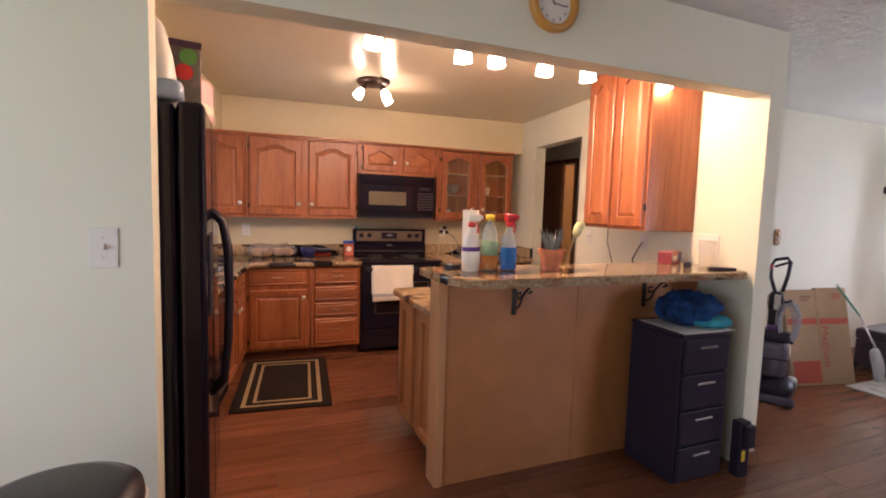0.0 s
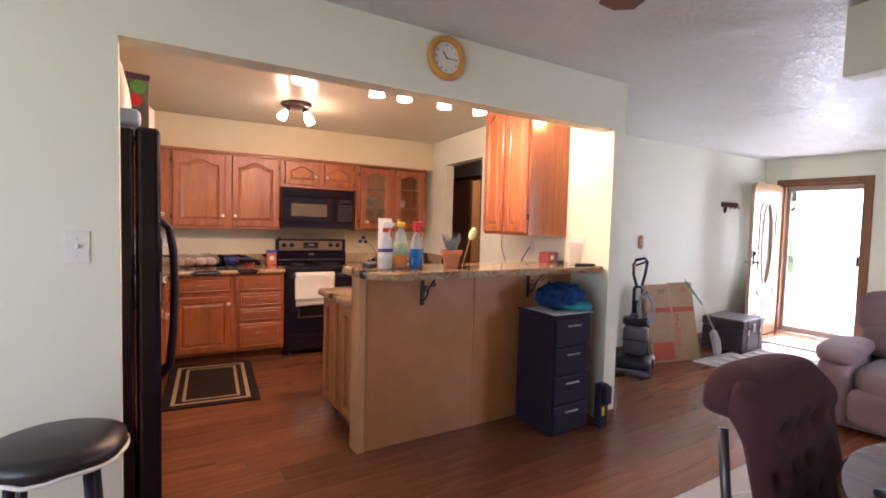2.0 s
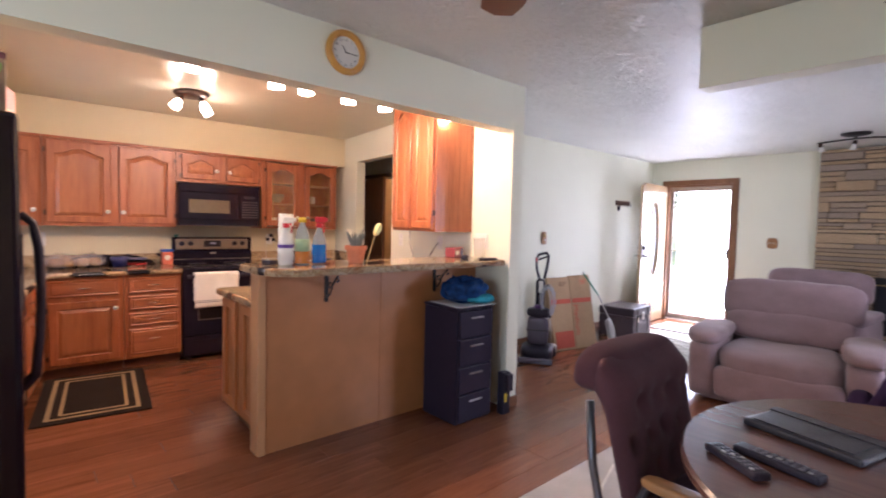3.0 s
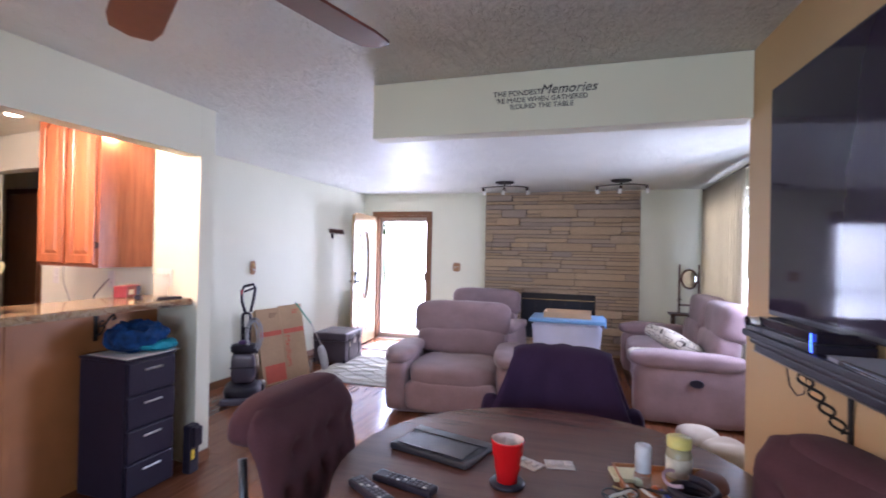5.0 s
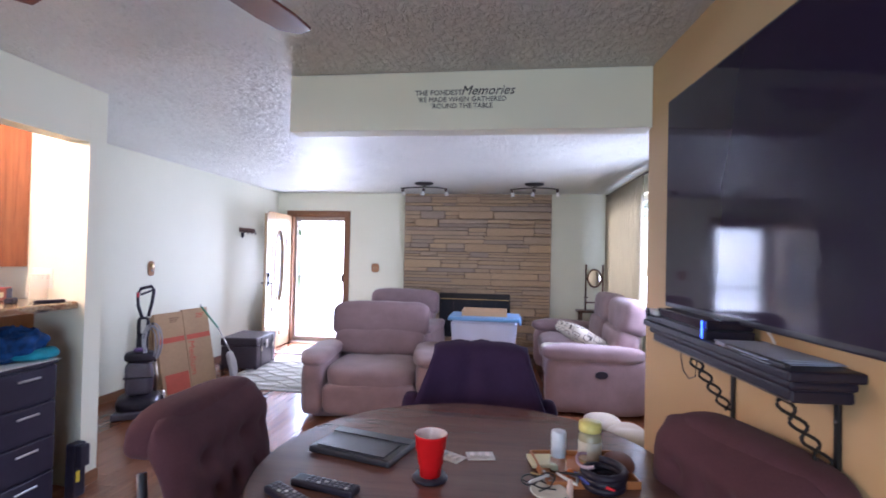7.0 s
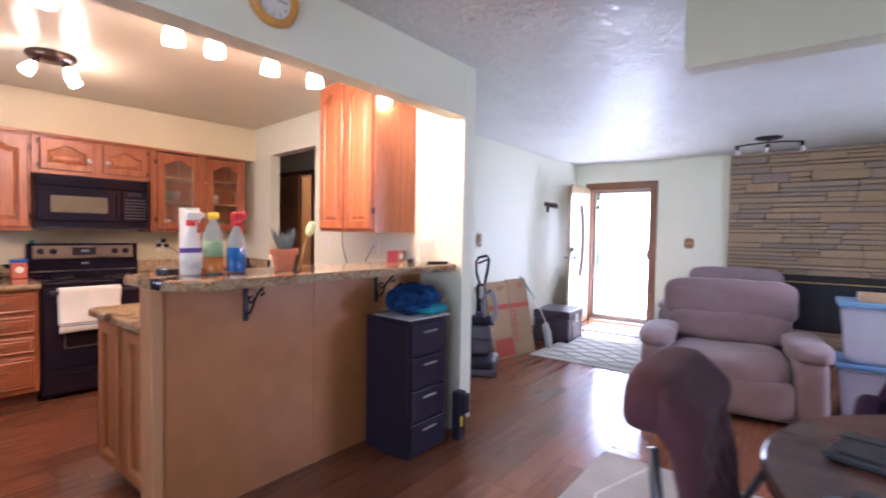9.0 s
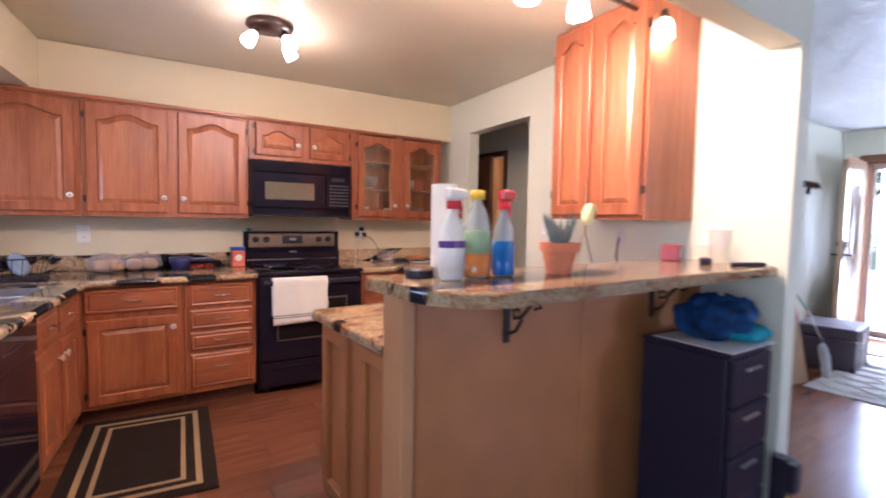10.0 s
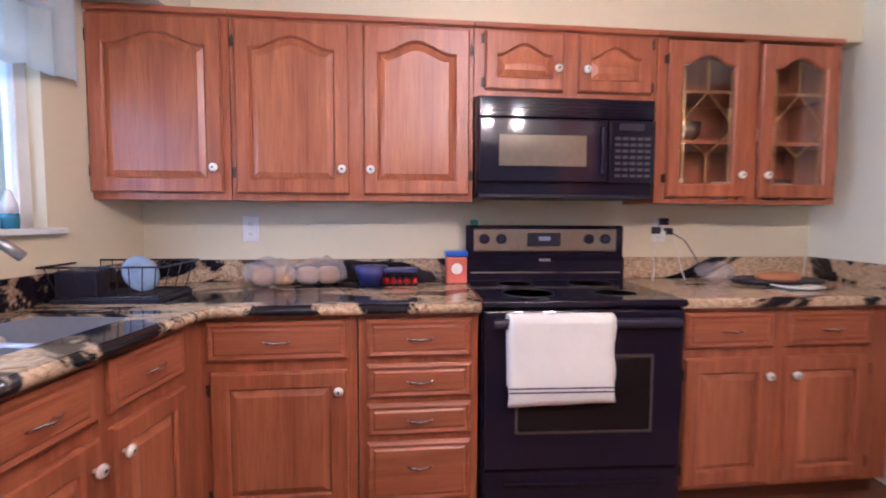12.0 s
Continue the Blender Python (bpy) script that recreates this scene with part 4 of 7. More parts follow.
for x, z, c_ in ((2.235, 1.11, BLACK_SATIN), (2.275, 1.155, BLACK_SATIN), (2.30, 1.105, BLACK_SATIN), (2.26, 1.09, WHITE)):
    o = part("charger", box(-0.018, 0.018, -0.045, -0.009, -0.018, 0.018, 0.005), c_)
    o.location = (x, NORTH, z)
    tagged(o, "small phone charger plugged into the wall outlet", "charger", "chargers")
for i, (x, c_) in enumerate(((2.23, WHITE), (2.29, WHITE), (2.31, BLACK_SATIN))):
    o = part("charger_cable", tube([(x, 5.29, 1.10), (x + 0.04 * (i - 0.5), 5.27, 1.06), (x + 0.07 * (i - 0.4), 5.26, 0.98), (x + 0.09 * (i - 0.4), 5.24, 0.90), (x + 0.11 * (i - 0.6), 5.2, 0.869)], 0.0025, 6), c_, smooth=True)
    tagged(o, "thin charger cable hanging to the countertop", "cable", "chargers")

def crumple(bm, depth):
    """Sharp folds in soft cloth or film."""
    for v_ in bm.verts:
        k = abs(noise.noise(v_.co * 13)) * 1.2 + abs(noise.noise(v_.co * 31)) * 0.5
        v_.co.z = max(0.0, v_.co.z * (1 - k * depth * 9))
        v_.co += Vector((noise.noise(v_.co * 17), noise.noise(v_.co * 17 + Vector((5, 0, 0))), 0)) * depth * 0.6
    return bm


# on the north counter
RACK = plain("black_wire", (0.02, 0.018, 0.018), 0.35, 0.5)
g = thing("dish_rack", -0.10, 4.90, CT1, 0, "black wire dish rack on the corner of the counter", "dish rack")
bm = bmesh.new()
for z, i in ((0.13, 0.0), (0.02, 0.03)):
    x0, x1, y0, y1 = -0.20 + i, 0.20 - i, -0.16 + i, 0.16 - i
    tube([(x0, y0, z), (x1, y0, z), (x1, y1, z), (x0, y1, z)], 0.004, 6, bm, True)
part("rim_wire", bm, RACK, g)
for k in range(9):
    x = -0.18 + 0.045 * k
    part("basket_wire", tube([(x, -0.16, 0.13), (x * 0.86, -0.13, 0.02), (x * 0.86, 0.13, 0.02), (x, 0.16, 0.13)], 0.002, 5), RACK, g)
part("tray", box(-0.18, 0.18, -0.14, 0.14, 0.0, 0.016, 0.004), BLACK_SATIN, g)
part("utensil_cup", box(-0.17, -0.03, -0.13, -0.05, 0.022, 0.115, 0.008), BLACK_SATIN, g)
o = part("dish", lathe([(0.07, 0), (0.07, 0.008), (0.05, 0.012), (0.0, 0.012)], 20, m=pose(0.0, 0.0, 0.09, 70, 0, 60)), plain("blue_white_plate", (0.30, 0.42, 0.62), 0.2, 0, 0.5, 6), smooth=True)
o.location = (-0.05, 4.90, CT1)
tagged(o, "blue and white plate standing in the dish rack", "plate")
FILM = plain("milky_film", (0.62, 0.55, 0.55), 0.25, 0, 0.25, 18)
FILM.node_tree.nodes["Principled BSDF"].inputs["Alpha"].default_value = 0.3
BREAD = plain("bread", (0.45, 0.26, 0.11), 0.7, 0, 0.25, 25)
for x, y, sx, label in ((0.37, 5.17, 0.11, "bagged brown buns in a printed plastic bag"), (0.56, 5.19, 0.13, "knotted clear plastic bag of bread")):
    g = thing("bread_bag", x, y, CT1, 10, label, "bread bag")
    for k in (-0.045, 0.045):
        part("bun", cushion(k - 0.05, k + 0.05, -0.05, 0.05, 0.004, 0.085, 2.6, 6, 0.004), BREAD, g, smooth=True)
    fm = part("film", crumple(cushion(-sx, sx, -0.075, 0.075, 0.0, 0.135, 2.4, 16, 0.03, seed=x * 9), 0.03), FILM, g, smooth=True)
g = thing("food_container", 0.80, 5.18, CT1, 0, "dark blue tub beside a clear box of strawberries", "container")
part("tub", lathe([(0.05, 0), (0.07, 0.05), (0.075, 0.085), (0.0, 0.09)], 18), plain("indigo_plastic", (0.03, 0.03, 0.12), 0.35), g, smooth=True)
g = thing("strawberry_box", 0.93, 5.15, CT1, 0, "clear plastic box of red strawberries", "fruit box")
part("box", box(-0.075, 0.075, -0.05, 0.05, 0.001, 0.06, 0.006), clear("clear_tub", (1, 1, 1), 0.1, 1.1), g)
for i in range(10):
    part("strawberry", cushion(-0.062 + 0.03 * (i % 5) - 0.015, -0.062 + 0.03 * (i % 5) + 0.015, -0.035 + 0.036 * (i // 5), -0.003 + 0.036 * (i // 5), 0.006, 0.036, 2.2, 3, 0.003), plain("strawberry_red", (0.55, 0.02, 0.015), 0.3, 0, 0.2, 90) if i == 0 else bpy.data.materials["strawberry_red"], g, smooth=True)
part("lid", cushion(-0.078, 0.078, -0.052, 0.052, 0.061, 0.078, 6, 5, 0.004), bpy.data.materials["indigo_plastic"], g, "dark blue lid")
g = thing("drink_mix_tub", 1.19, 5.20, CT1, 0, "clear tub of red powder with a blue lid", "tub")
part("tub", box(-0.048, 0.048, -0.035, 0.035, 0, 0.125, 0.008), plain("red_label_tub", (0.62, 0.16, 0.10), 0.25, 0, 0.2, 14), g)
part("lid", box(-0.051, 0.051, -0.038, 0.038, 0.126, 0.152, 0.005), plain("blue_lid", (0.02, 0.09, 0.45), 0.35), g)
part("paper_label", lathe([(0.026, 0), (0.0, 0.001)], 16, m=Matrix.Translation((0, -0.0355, 0.07)) @ pose(0, 0, 0, 90)), CERAMIC, g)
# on the east counter
g = thing("serving_tray", 2.70, 5.06, CT1, -8, "dark oval tray with bread on the counter", "tray")
part("tray", lathe([(0.12, 0), (0.17, 0.006), (0.185, 0.022), (0.178, 0.022), (0.12, 0.008), (0.0, 0.008)], 28, m=Matrix.Diagonal((1.15, 0.75, 1, 1))), BLACK_SATIN, g, smooth=True)
o = part("sandwich_loaf", cushion(-0.10, 0.10, -0.04, 0.04, 0, 0.05, 3, 6, 0.004), plain("crust", (0.52, 0.22, 0.08), 0.6, 0, 0.2, 30), smooth=True)
o.matrix_world = pose(2.70, 5.05, CT1 + 0.008, 0, 0, -8)
tagged(o, "golden bread roll lying on the tray", "bread")
o = part("paper_plate", lathe([(0.06, 0), (0.10, 0.012), (0.098, 0.014), (0.0, 0.004)], 24), WHITE, smooth=True)
o.location = (2.66, 4.90, CT1)
tagged(o, "white paper plate on the granite counter", "plate")
o = part("plastic_bag", crumple(cushion(-0.09, 0.09, -0.06, 0.06, 0, 0.10, 2.4, 14, 0.03), 0.035), FILM, smooth=True)
o.location = (2.44, 5.14, CT1)
tagged(o, "crumpled clear plastic bag on the counter", "plastic bag")

# ---- the bar ----
kw = thing("bar_wall", 0, 0, 0, 0, "tan wood-veneer bar wall with a corner post and a batten", "bar", "", "structure")
bm = box(1.132, 1.90, 2.478, 2.57, 0, 1.04)
part("veneer_panel", bm, BIRCH, kw)
part("veneer_panel", box(1.93, east(2.48) - 0.003, 2.478, 2.57, 0, 1.04), BIRCH, kw)
part("batten", box(1.895, 1.935, 2.472, 2.56, 0, 1.038, 0.003), BIRCH, kw)
part("corner_post", box(1.085, 1.132, 2.466, 2.585, 0, 1.04, 0.006), POST, kw, "paler corner post")
bar = slab("bar_countertop", [(1.032, 2.60), (1.034, 2.36), (1.045, 2.27), (1.10, 2.19), (1.17, 2.145), (1.27, 2.135), (2.735, 2.135), (2.752, 2.215), (east(2.22) - 0.004, 2.222), (east(2.60) - 0.004, 2.60)], 1.042, 1.082, "polished cream and brown granite bar top with a rounded corner", 0.014, GRANITE_BAR)
lc = thing("peninsula_cabinet", 1.135, 2.586, 0, 0, "light oak peninsula cabinet with end doors below the lower counter", "cabinet")
part("body", box(0, 1.62, 0, 0.635, 0.09, 0.828), BIRCH, lc)
part("toe_kick", box(0.05, 1.60, 0.02, 0.48, 0, 0.09), OAK_SHADED, lc)
e = part("end_door", door_frame(0.24, 0.70, 0.05, 0), BIRCH, lc)
e.matrix_local = pose(-0.001, 0.255, 0.11, 0, 0, -90)
e = part("end_door", door_frame(0.25, 0.70, 0.05, 0), BIRCH, lc)
e.matrix_local = pose(-0.001, 0.60, 0.11, 0, 0, -90)
low = slab("peninsula_counter", [(1.085, 2.588), (1.085, 3.225), (1.10, 3.247), (1.13, 3.255), (east(3.25) - 0.004, 3.255), (east(2.6) - 0.004, 2.588)], CT0, CT1, "polished cream and brown granite lower peninsula counter", 0.014, GRANITE_BAR)

for x in (1.50, 2.36):
    g = thing("bar_bracket", x, 2.478, 1.042, 0, "black wrought-iron scroll bracket under the bar top", "bracket", "bar brackets")
    bm = box(-0.012, 0.012, -0.008, 0, -0.20, 0)
    box(-0.012, 0.012, -0.20, -0.006, -0.008, 0, 0, bm)
    part("angle", bm, BLACK_IRON, g)
    part("scroll", tube([(0, -0.01, -0.17), (0, -0.05, -0.15), (0, -0.075, -0.11), (0, -0.06, -0.075), (0, -0.035, -0.085), (0, -0.04, -0.11), (0, -0.075, -0.10), (0, -0.105, -0.065), (0, -0.145, -0.03), (0, -0.16, -0.055), (0, -0.135, -0.065)], 0.006, 7), BLACK_IRON, g, smooth=True)


def spray_bottle(x, y, z, turn, body, head, trigger, label, s=1.0, liquid=None):
    g = thing("spray_bottle", x, y, z, turn, label, "spray bottle", "cleaning bottles")
    part("bottle", lathe([(0.03 * s, 0), (0.042 * s, 0.006), (0.044 * s, 0.12 * s), (0.040 * s, 0.155 * s), (0.018 * s, 0.20 * s), (0.015 * s, 0.222 * s)], 18, m=Matrix.Diagonal((1.1, 0.72, 1, 1))), body, g, smooth=True)
    part("label_band", lathe([(0.0453 * s, (0.03 if liquid is None else 0.007) * s), (0.0458 * s, (0.03 if liquid is None else 0.008) * s), (0.0458 * s, 0.115 * s), (0.0453 * s, 0.115 * s)], 18, m=Matrix.Diagonal((1.1, 0.72, 1, 1))), WHITE if liquid is None else liquid, g, smooth=True)
    part("collar", lathe([(0.019 * s, 0.215 * s), (0.019 * s, 0.24 * s), (0.0, 0.24 * s)], 16), trigger, g, smooth=True)
    bm = box(-0.05 * s, 0.028 * s, -0.012 * s, 0.012 * s, 0.243 * s, 0.278 * s, 0.006)
    box(-0.066 * s, -0.05 * s, -0.008, 0.008, 0.253 * s, 0.272 * s, 0.003, bm)
    h = part("spray_head", bm, head, g, smooth=False)
    part("trigger", tube([(-0.03 * s, 0, 0.245 * s), (-0.04 * s, 0, 0.22 * s), (-0.038 * s, 0, 0.185 * s)], 0.005, 6), trigger, h, smooth=True)
    return g


BT = 1.082
PET = plain("clear_bottle_plastic", (0.60, 0.64, 0.64), 0.1, 0, 0.08)
PET.node_tree.nodes["Principled BSDF"].inputs["Alpha"].default_value = 0.4
RED = plain("red_plastic", (0.60, 0.02, 0.035), 0.35)
g = spray_bottle(1.215, 2.405, BT, 195, WHITE, WHITE, RED, "white cleaner spray bottle with a red trigger and purple label", 0.96)
g.scale = (1.0, 1.0, 1.0)
part("purple_label", lathe([(0.0459 * 0.96, 0.095), (0.0464 * 0.96, 0.095), (0.0464 * 0.96, 0.115), (0.0459 * 0.96, 0.115)], 18, m=Matrix.Diagonal((1.1, 0.72, 1, 1))), plain("purple_print", (0.10, 0.03, 0.22), 0.4), g)
g = spray_bottle(1.415, 2.405, BT, 200, PET, RED, RED, "clear spray bottle of blue glass cleaner with a red head", 0.98, plain("blue_liquid", (0.01, 0.12, 0.38), 0.08))
g = thing("cleaner_bottle", 1.315, 2.415, BT, 0, "amber cleaner bottle with a green label and yellow cap", "bottle", "cleaning bottles")
part("bottle", lathe([(0.034, 0), (0.04, 0.006), (0.04, 0.16), (0.03, 0.20), (0.016, 0.225), (0.016, 0.24)], 18), PET, g, smooth=True)
part("liquid", lathe([(0.0402, 0.007), (0.0406, 0.008), (0.0406, 0.075), (0.0402, 0.075)], 18), plain("amber_liquid", (0.50, 0.17, 0.03), 0.12), g, smooth=True)
part("label_band", lathe([(0.0407, 0.075), (0.041, 0.075), (0.041, 0.145), (0.0405, 0.145)], 18), plain("green_label", (0.30, 0.44, 0.26), 0.4, 0, 0.3, 20), g, smooth=True)
part("cap", lathe([(0.022, 0.238), (0.022, 0.265), (0.0, 0.268)], 16), plain("yellow_cap", (0.80, 0.55, 0.02), 0.4), g, smooth=True)
g = thing("paper_towel_roll", 1.26, 2.515, BT, 0, "slim white paper towel roll standing behind the bottles", "paper towel")
part("roll", lathe([(0.012, 0), (0.04, 0), (0.04, 0.285), (0.012, 0.285)], 24), TOWEL, g, smooth=False)
g = thing("candle_tin", 1.165, 2.505, BT, 0, "flat dark tin with a metal lid on the bar top", "tin")
part("tin", lathe([(0.042, 0), (0.044, 0.004), (0.044, 0.022), (0.0, 0.022)], 24), BLACK_SATIN, g, smooth=False)
part("lid", lathe([(0.046, 0.0225), (0.046, 0.03), (0.04, 0.032), (0.0, 0.031)], 24), STEEL_DARK, g)
g = thing("potted_plant", 1.645, 2.38, BT, 0, "small succulent in a terracotta pot", "potted plant")
TERRA = plain("terracotta", (0.62, 0.20, 0.09), 0.75, 0, 0.15, 40, 0.2)
pt = part("pot", lathe([(0.042, 0), (0.058, 0.075), (0.066, 0.077), (0.068, 0.105), (0.06, 0.105), (0.056, 0.085), (0.0, 0.085)], 24), TERRA, g, smooth=False)
part("soil", lathe([(0.056, 0.086), (0.0, 0.092)], 16), plain("soil", (0.03, 0.02, 0.015), 0.9), pt)
LEAF = plain("grey_green_leaf", (0.17, 0.21, 0.20), 0.5, 0, 0.3, 60)
for i in range(26):
    a, lean = i * 2.4, 0.25 + 0.03 * (i % 9)
    L = 0.085 + 0.05 * random.random()
    b0 = Vector((0.018 * math.cos(a), 0.018 * math.sin(a), 0.088))
    dirv = Vector((math.cos(a) * lean, math.sin(a) * lean, 1)).normalized()
    bm = lathe([(0.0, 0), (0.007, L * 0.12), (0.0075, L * 0.4), (0.0, L)], 6, m=Matrix.Translation(b0) @ dirv.to_track_quat('Z', 'Y').to_matrix().to_4x4())
    part("leaf", bm, LEAF, g, smooth=True)
g = thing("dish_brush", 1.75, 2.38, BT, 0, "pale yellow bottle brush on a thin stick", "brush")
part("stick", tube([(-0.04, -0.02, 0.0), (0.0, 0.0, 0.08), (0.045, 0.02, 0.17)], 0.003, 6), plain("bamboo", (0.5, 0.36, 0.15), 0.5), g)
part("bristle_head", cushion(-0.022, 0.022, -0.022, 0.022, 0, 0.085, 2.4, 6, 0.01, m=pose(0.045, 0.02, 0.165, 0, 25, 0)), plain("yellow_bristle", (0.72, 0.70, 0.35), 0.9, 0, 0.2, 90), g, smooth=True)
# cables and small things by the wall
g = thing("snack_box", 2.60, 2.53, BT, 24, "small red and blue printed carton lying on the bar", "carton")
part("carton", box(-0.085, 0.085, -0.04, 0.04, 0, 0.075, 0.006), plain("red_carton_print", (0.28, 0.035, 0.045), 0.35, 0, 0.35, 22), g)
part("print_patch", box(0.03, 0.0865, -0.042, 0.0415, 0.008, 0.068, 0.003), plain("navy_carton_print", (0.03, 0.05, 0.18), 0.35, 0, 0.3, 20), g)
part("print_patch", box(-0.06, 0.0, -0.0425, -0.0395, 0.02, 0.05, 0.001), CERAMIC, g)
o = part("phone_holder", box(-0.045, 0.045, -0.02, 0.02, 0, 0.03, 0.008), BLACK_SATIN)
o.matrix_world = pose(2.52, 2.33, BT, 0, 0, 35)
tagged(o, "small black plastic gadget on the bar", "gadget")
o = part("black_remote", box(-0.07, 0.07, -0.018, 0.018, 0, 0.016, 0.006), BLACK_SATIN)
o.matrix_world = pose(2.62, 2.20, BT, 0, 0, -30)
tagged(o, "small black remote lying on the bar top", "remote")
MILKY = plain("milky_pitcher", (0.72, 0.70, 0.62), 0.3, 0, 0.05)
MILKY.node_tree.nodes["Principled BSDF"].inputs["Alpha"].default_value = 0.16
g = thing("water_pitcher", 2.70, 2.36, BT, 0, "clear plastic pitcher at the end of the bar", "pitcher")
o = part("pitcher", lathe([(0.038, 0), (0.042, 0.004), (0.05, 0.15), (0.046, 0.15), (0.038, 0.008), (0.0, 0.006)], 20, cap=False), MILKY, g, smooth=True)
bm = tube([(east(2.98) - 0.02, 2.98, 1.17), (east(2.98) - 0.07, 2.95, 1.15), (2.62, 2.85, 1.07), (2.58, 2.75, 0.95), (2.62, 2.62, 0.875)], 0.004, 6)
o = part("power_cord", bm, BLACK_SATIN, smooth=True)
tagged(o, "black power cord hanging from the wall outlet", "cable")
bm = tube([(2.50, 2.96, 1.268), (2.49, 2.95, 1.18), (2.52, 2.93, 1.05), (2.55, 2.9, 0.95), (2.55, 2.86, 0.869)], 0.003, 6)
o = part("lamp_cord", bm, BLACK_SATIN, smooth=True)
tagged(o, "thin black cord hanging below the tall cabinet", "cable")

# drawer tower
g = thing("drawer_tower", 2.24, 2.08, 0, 0, "dark plastic four-drawer storage tower in front of the bar", "drawer unit")
g.scale = (0.88, 1, 1)
TOWER = plain("dark_charcoal_plastic", (0.024, 0.019, 0.036), 0.38, 0, 0.15, 30, spec=0.25)
part("body", box(0, 0.375, 0.012, 0.352, 0, 0.765, 0.01), TOWER, g)
part("top", box(-0.006, 0.381, 0.0, 0.356, 0.766, 0.785, 0.008), TOWER, g)
for i in range(4):
    z = 0.02 + 0.187 * i
    dr = part("drawer", box(0.012, 0.363, -0.008, 0.011, z, z + 0.178, 0.007), TOWER, g)
    part("handle", box(0.12, 0.255, -0.016, -0.0085, z + 0.125, z + 0.137, 0.003), STEEL, dr, "thin silver handle")
o = part("paper_sheet", prism([(2.235, 2.075), (2.58, 2.065), (2.58, 2.36), (2.26, 2.40)], 0.787, 0.79), plain("white_paper", (0.75, 0.73, 0.70), 0.8))
tagged(o, "white paper sheet on the drawer tower", "paper")
BAG = cloth("teal_blue_fabric", (0.010, 0.045, 0.15), 26, 0.9, 0.7)
g = thing("cloth_bag", 2.42, 2.23, 0.791, 0, "crumpled blue and turquoise fabric bag on the drawer tower", "bag")
part("bag", crumple(cushion(-0.165, 0.17, -0.13, 0.13, 0, 0.20, 2.2, 20, 0.03, seed=3.3), 0.045), BAG, g, smooth=True)
part("bag_fold", crumple(cushion(-0.04, 0.19, -0.16, 0.02, 0, 0.07, 2.4, 14, 0.02, seed=1.3), 0.025), plain("turquoise_fabric", (0.01, 0.22, 0.30), 0.8, 0, 0.4, 20), g, smooth=True)
g = thing("charging_station", 2.67, 2.05, 0, 0, "black tool charger with red and yellow labels by the column", "charger")
part("case", box(-0.04, 0.035, -0.03, 0.03, 0, 0.30, 0.008), BLACK_SATIN, g)
part("red_mark", box(-0.025, 0.005, -0.034, -0.0305, 0.215, 0.255, 0.002), RED, g)
part("yellow_mark", box(-0.03, -0.005, -0.034, -0.0305, 0.09, 0.15, 0.002), plain("yellow_print", (0.75, 0.55, 0.03), 0.5), g)
part("battery", box(-0.03, 0.03, -0.06, -0.031, 0.17, 0.29, 0.006), BLACK_SATIN, g)

# hall beyond the opening
g = thing("door_2", 4.05, 5.36, 0, 90, "dark brown hall door standing ajar in its frame", "door", "", "structure")
bm = bmesh.new()
for a in ((-0.06, 0.0, 0.0, 2.04), (0.76, 0.82, 0.0, 2.04), (0.0, 0.76, 1.98, 2.04)):
    box(a[0], a[1], 0.0, 0.02, a[2], a[3], 0.004, bm)
bmesh.ops.translate(bm, vec=(0, 0.002, 0), verts=bm.verts)
part("door_frame", bm, DARK_WOOD, g)
p = part("door_leaf", box(0, 0.74, -0.04, 0.0, 0.01, 1.97, 0.003), wood("brown_door_veneer", (0.14, 0.05, 0.02), (0.26, 0.10, 0.04)), g)
p.matrix_local = pose(0.755, -0.02, 0, 0, 0, 180 - 12)
g = thing("wall_sconce", 4.05, 4.72, 1.72, -90, "dark framed plaque with a small purple-white night light", "wall lamp")
part("plaque", box(-0.07, 0.07, -0.02, 0.0, -0.14, 0.12, 0.004), DARK_WOOD, g)
part("bulb", lathe([(0.02, 0), (0.022, 0.012), (0.0, 0.024)], 14, m=Matrix.Translation((0.0, -0.021, 0.0)) @ pose(0, 0, 0, 90)), glow("violet_lamp", (0.75, 0.45, 1.0), 6.0), g, smooth=True)

# ---- dining room ----


def words(name, text, size, m, material, parent=None, shear=0.0, depth=0.0015, align='LEFT'):
    cu = bpy.data.curves.new(name, 'FONT')
    cu.body, cu.size, cu.extrude, cu.shear, cu.align_x, cu.align_y = text, size, depth, shear, align, 'CENTER'
    cu.resolution_u = 3
    tmp = new("tmp_text", cu)
    dg = bpy.context.evaluated_depsgraph_get()
    me = bpy.data.meshes.new_from_object(tmp.evaluated_get(dg))
    bpy.data.objects.remove(tmp)
    me.materials.clear()
    me.materials.append(material)
    ob = new(name, me)
    if parent is not None:
        ob.parent = parent
    ob.matrix_local = m
    return ob


INK = plain("black_vinyl", (0.012, 0.012, 0.014), 0.5)
# lettering on the beam, facing west
beam = bpy.data.objects["ceiling_beam"]
FACE_W = pose(0, 0, 0, 90, 0, -90)


def on_beam(y, z):
    return Matrix.Translation((2.6485, y, z)) @ FACE_W


words("lettering", "THE FONDEST", 0.037, on_beam(0.158, 2.218), INK, beam)
words("lettering", "Memories", 0.066, on_beam(-0.075, 2.226), INK, beam, 0.35)
words("lettering", "'RE MADE WHEN GATHERED", 0.0345, on_beam(0.142, 2.183), INK, beam)
words("lettering", "'ROUND THE TABLE", 0.0345, on_beam(0.075, 2.150), INK, beam)

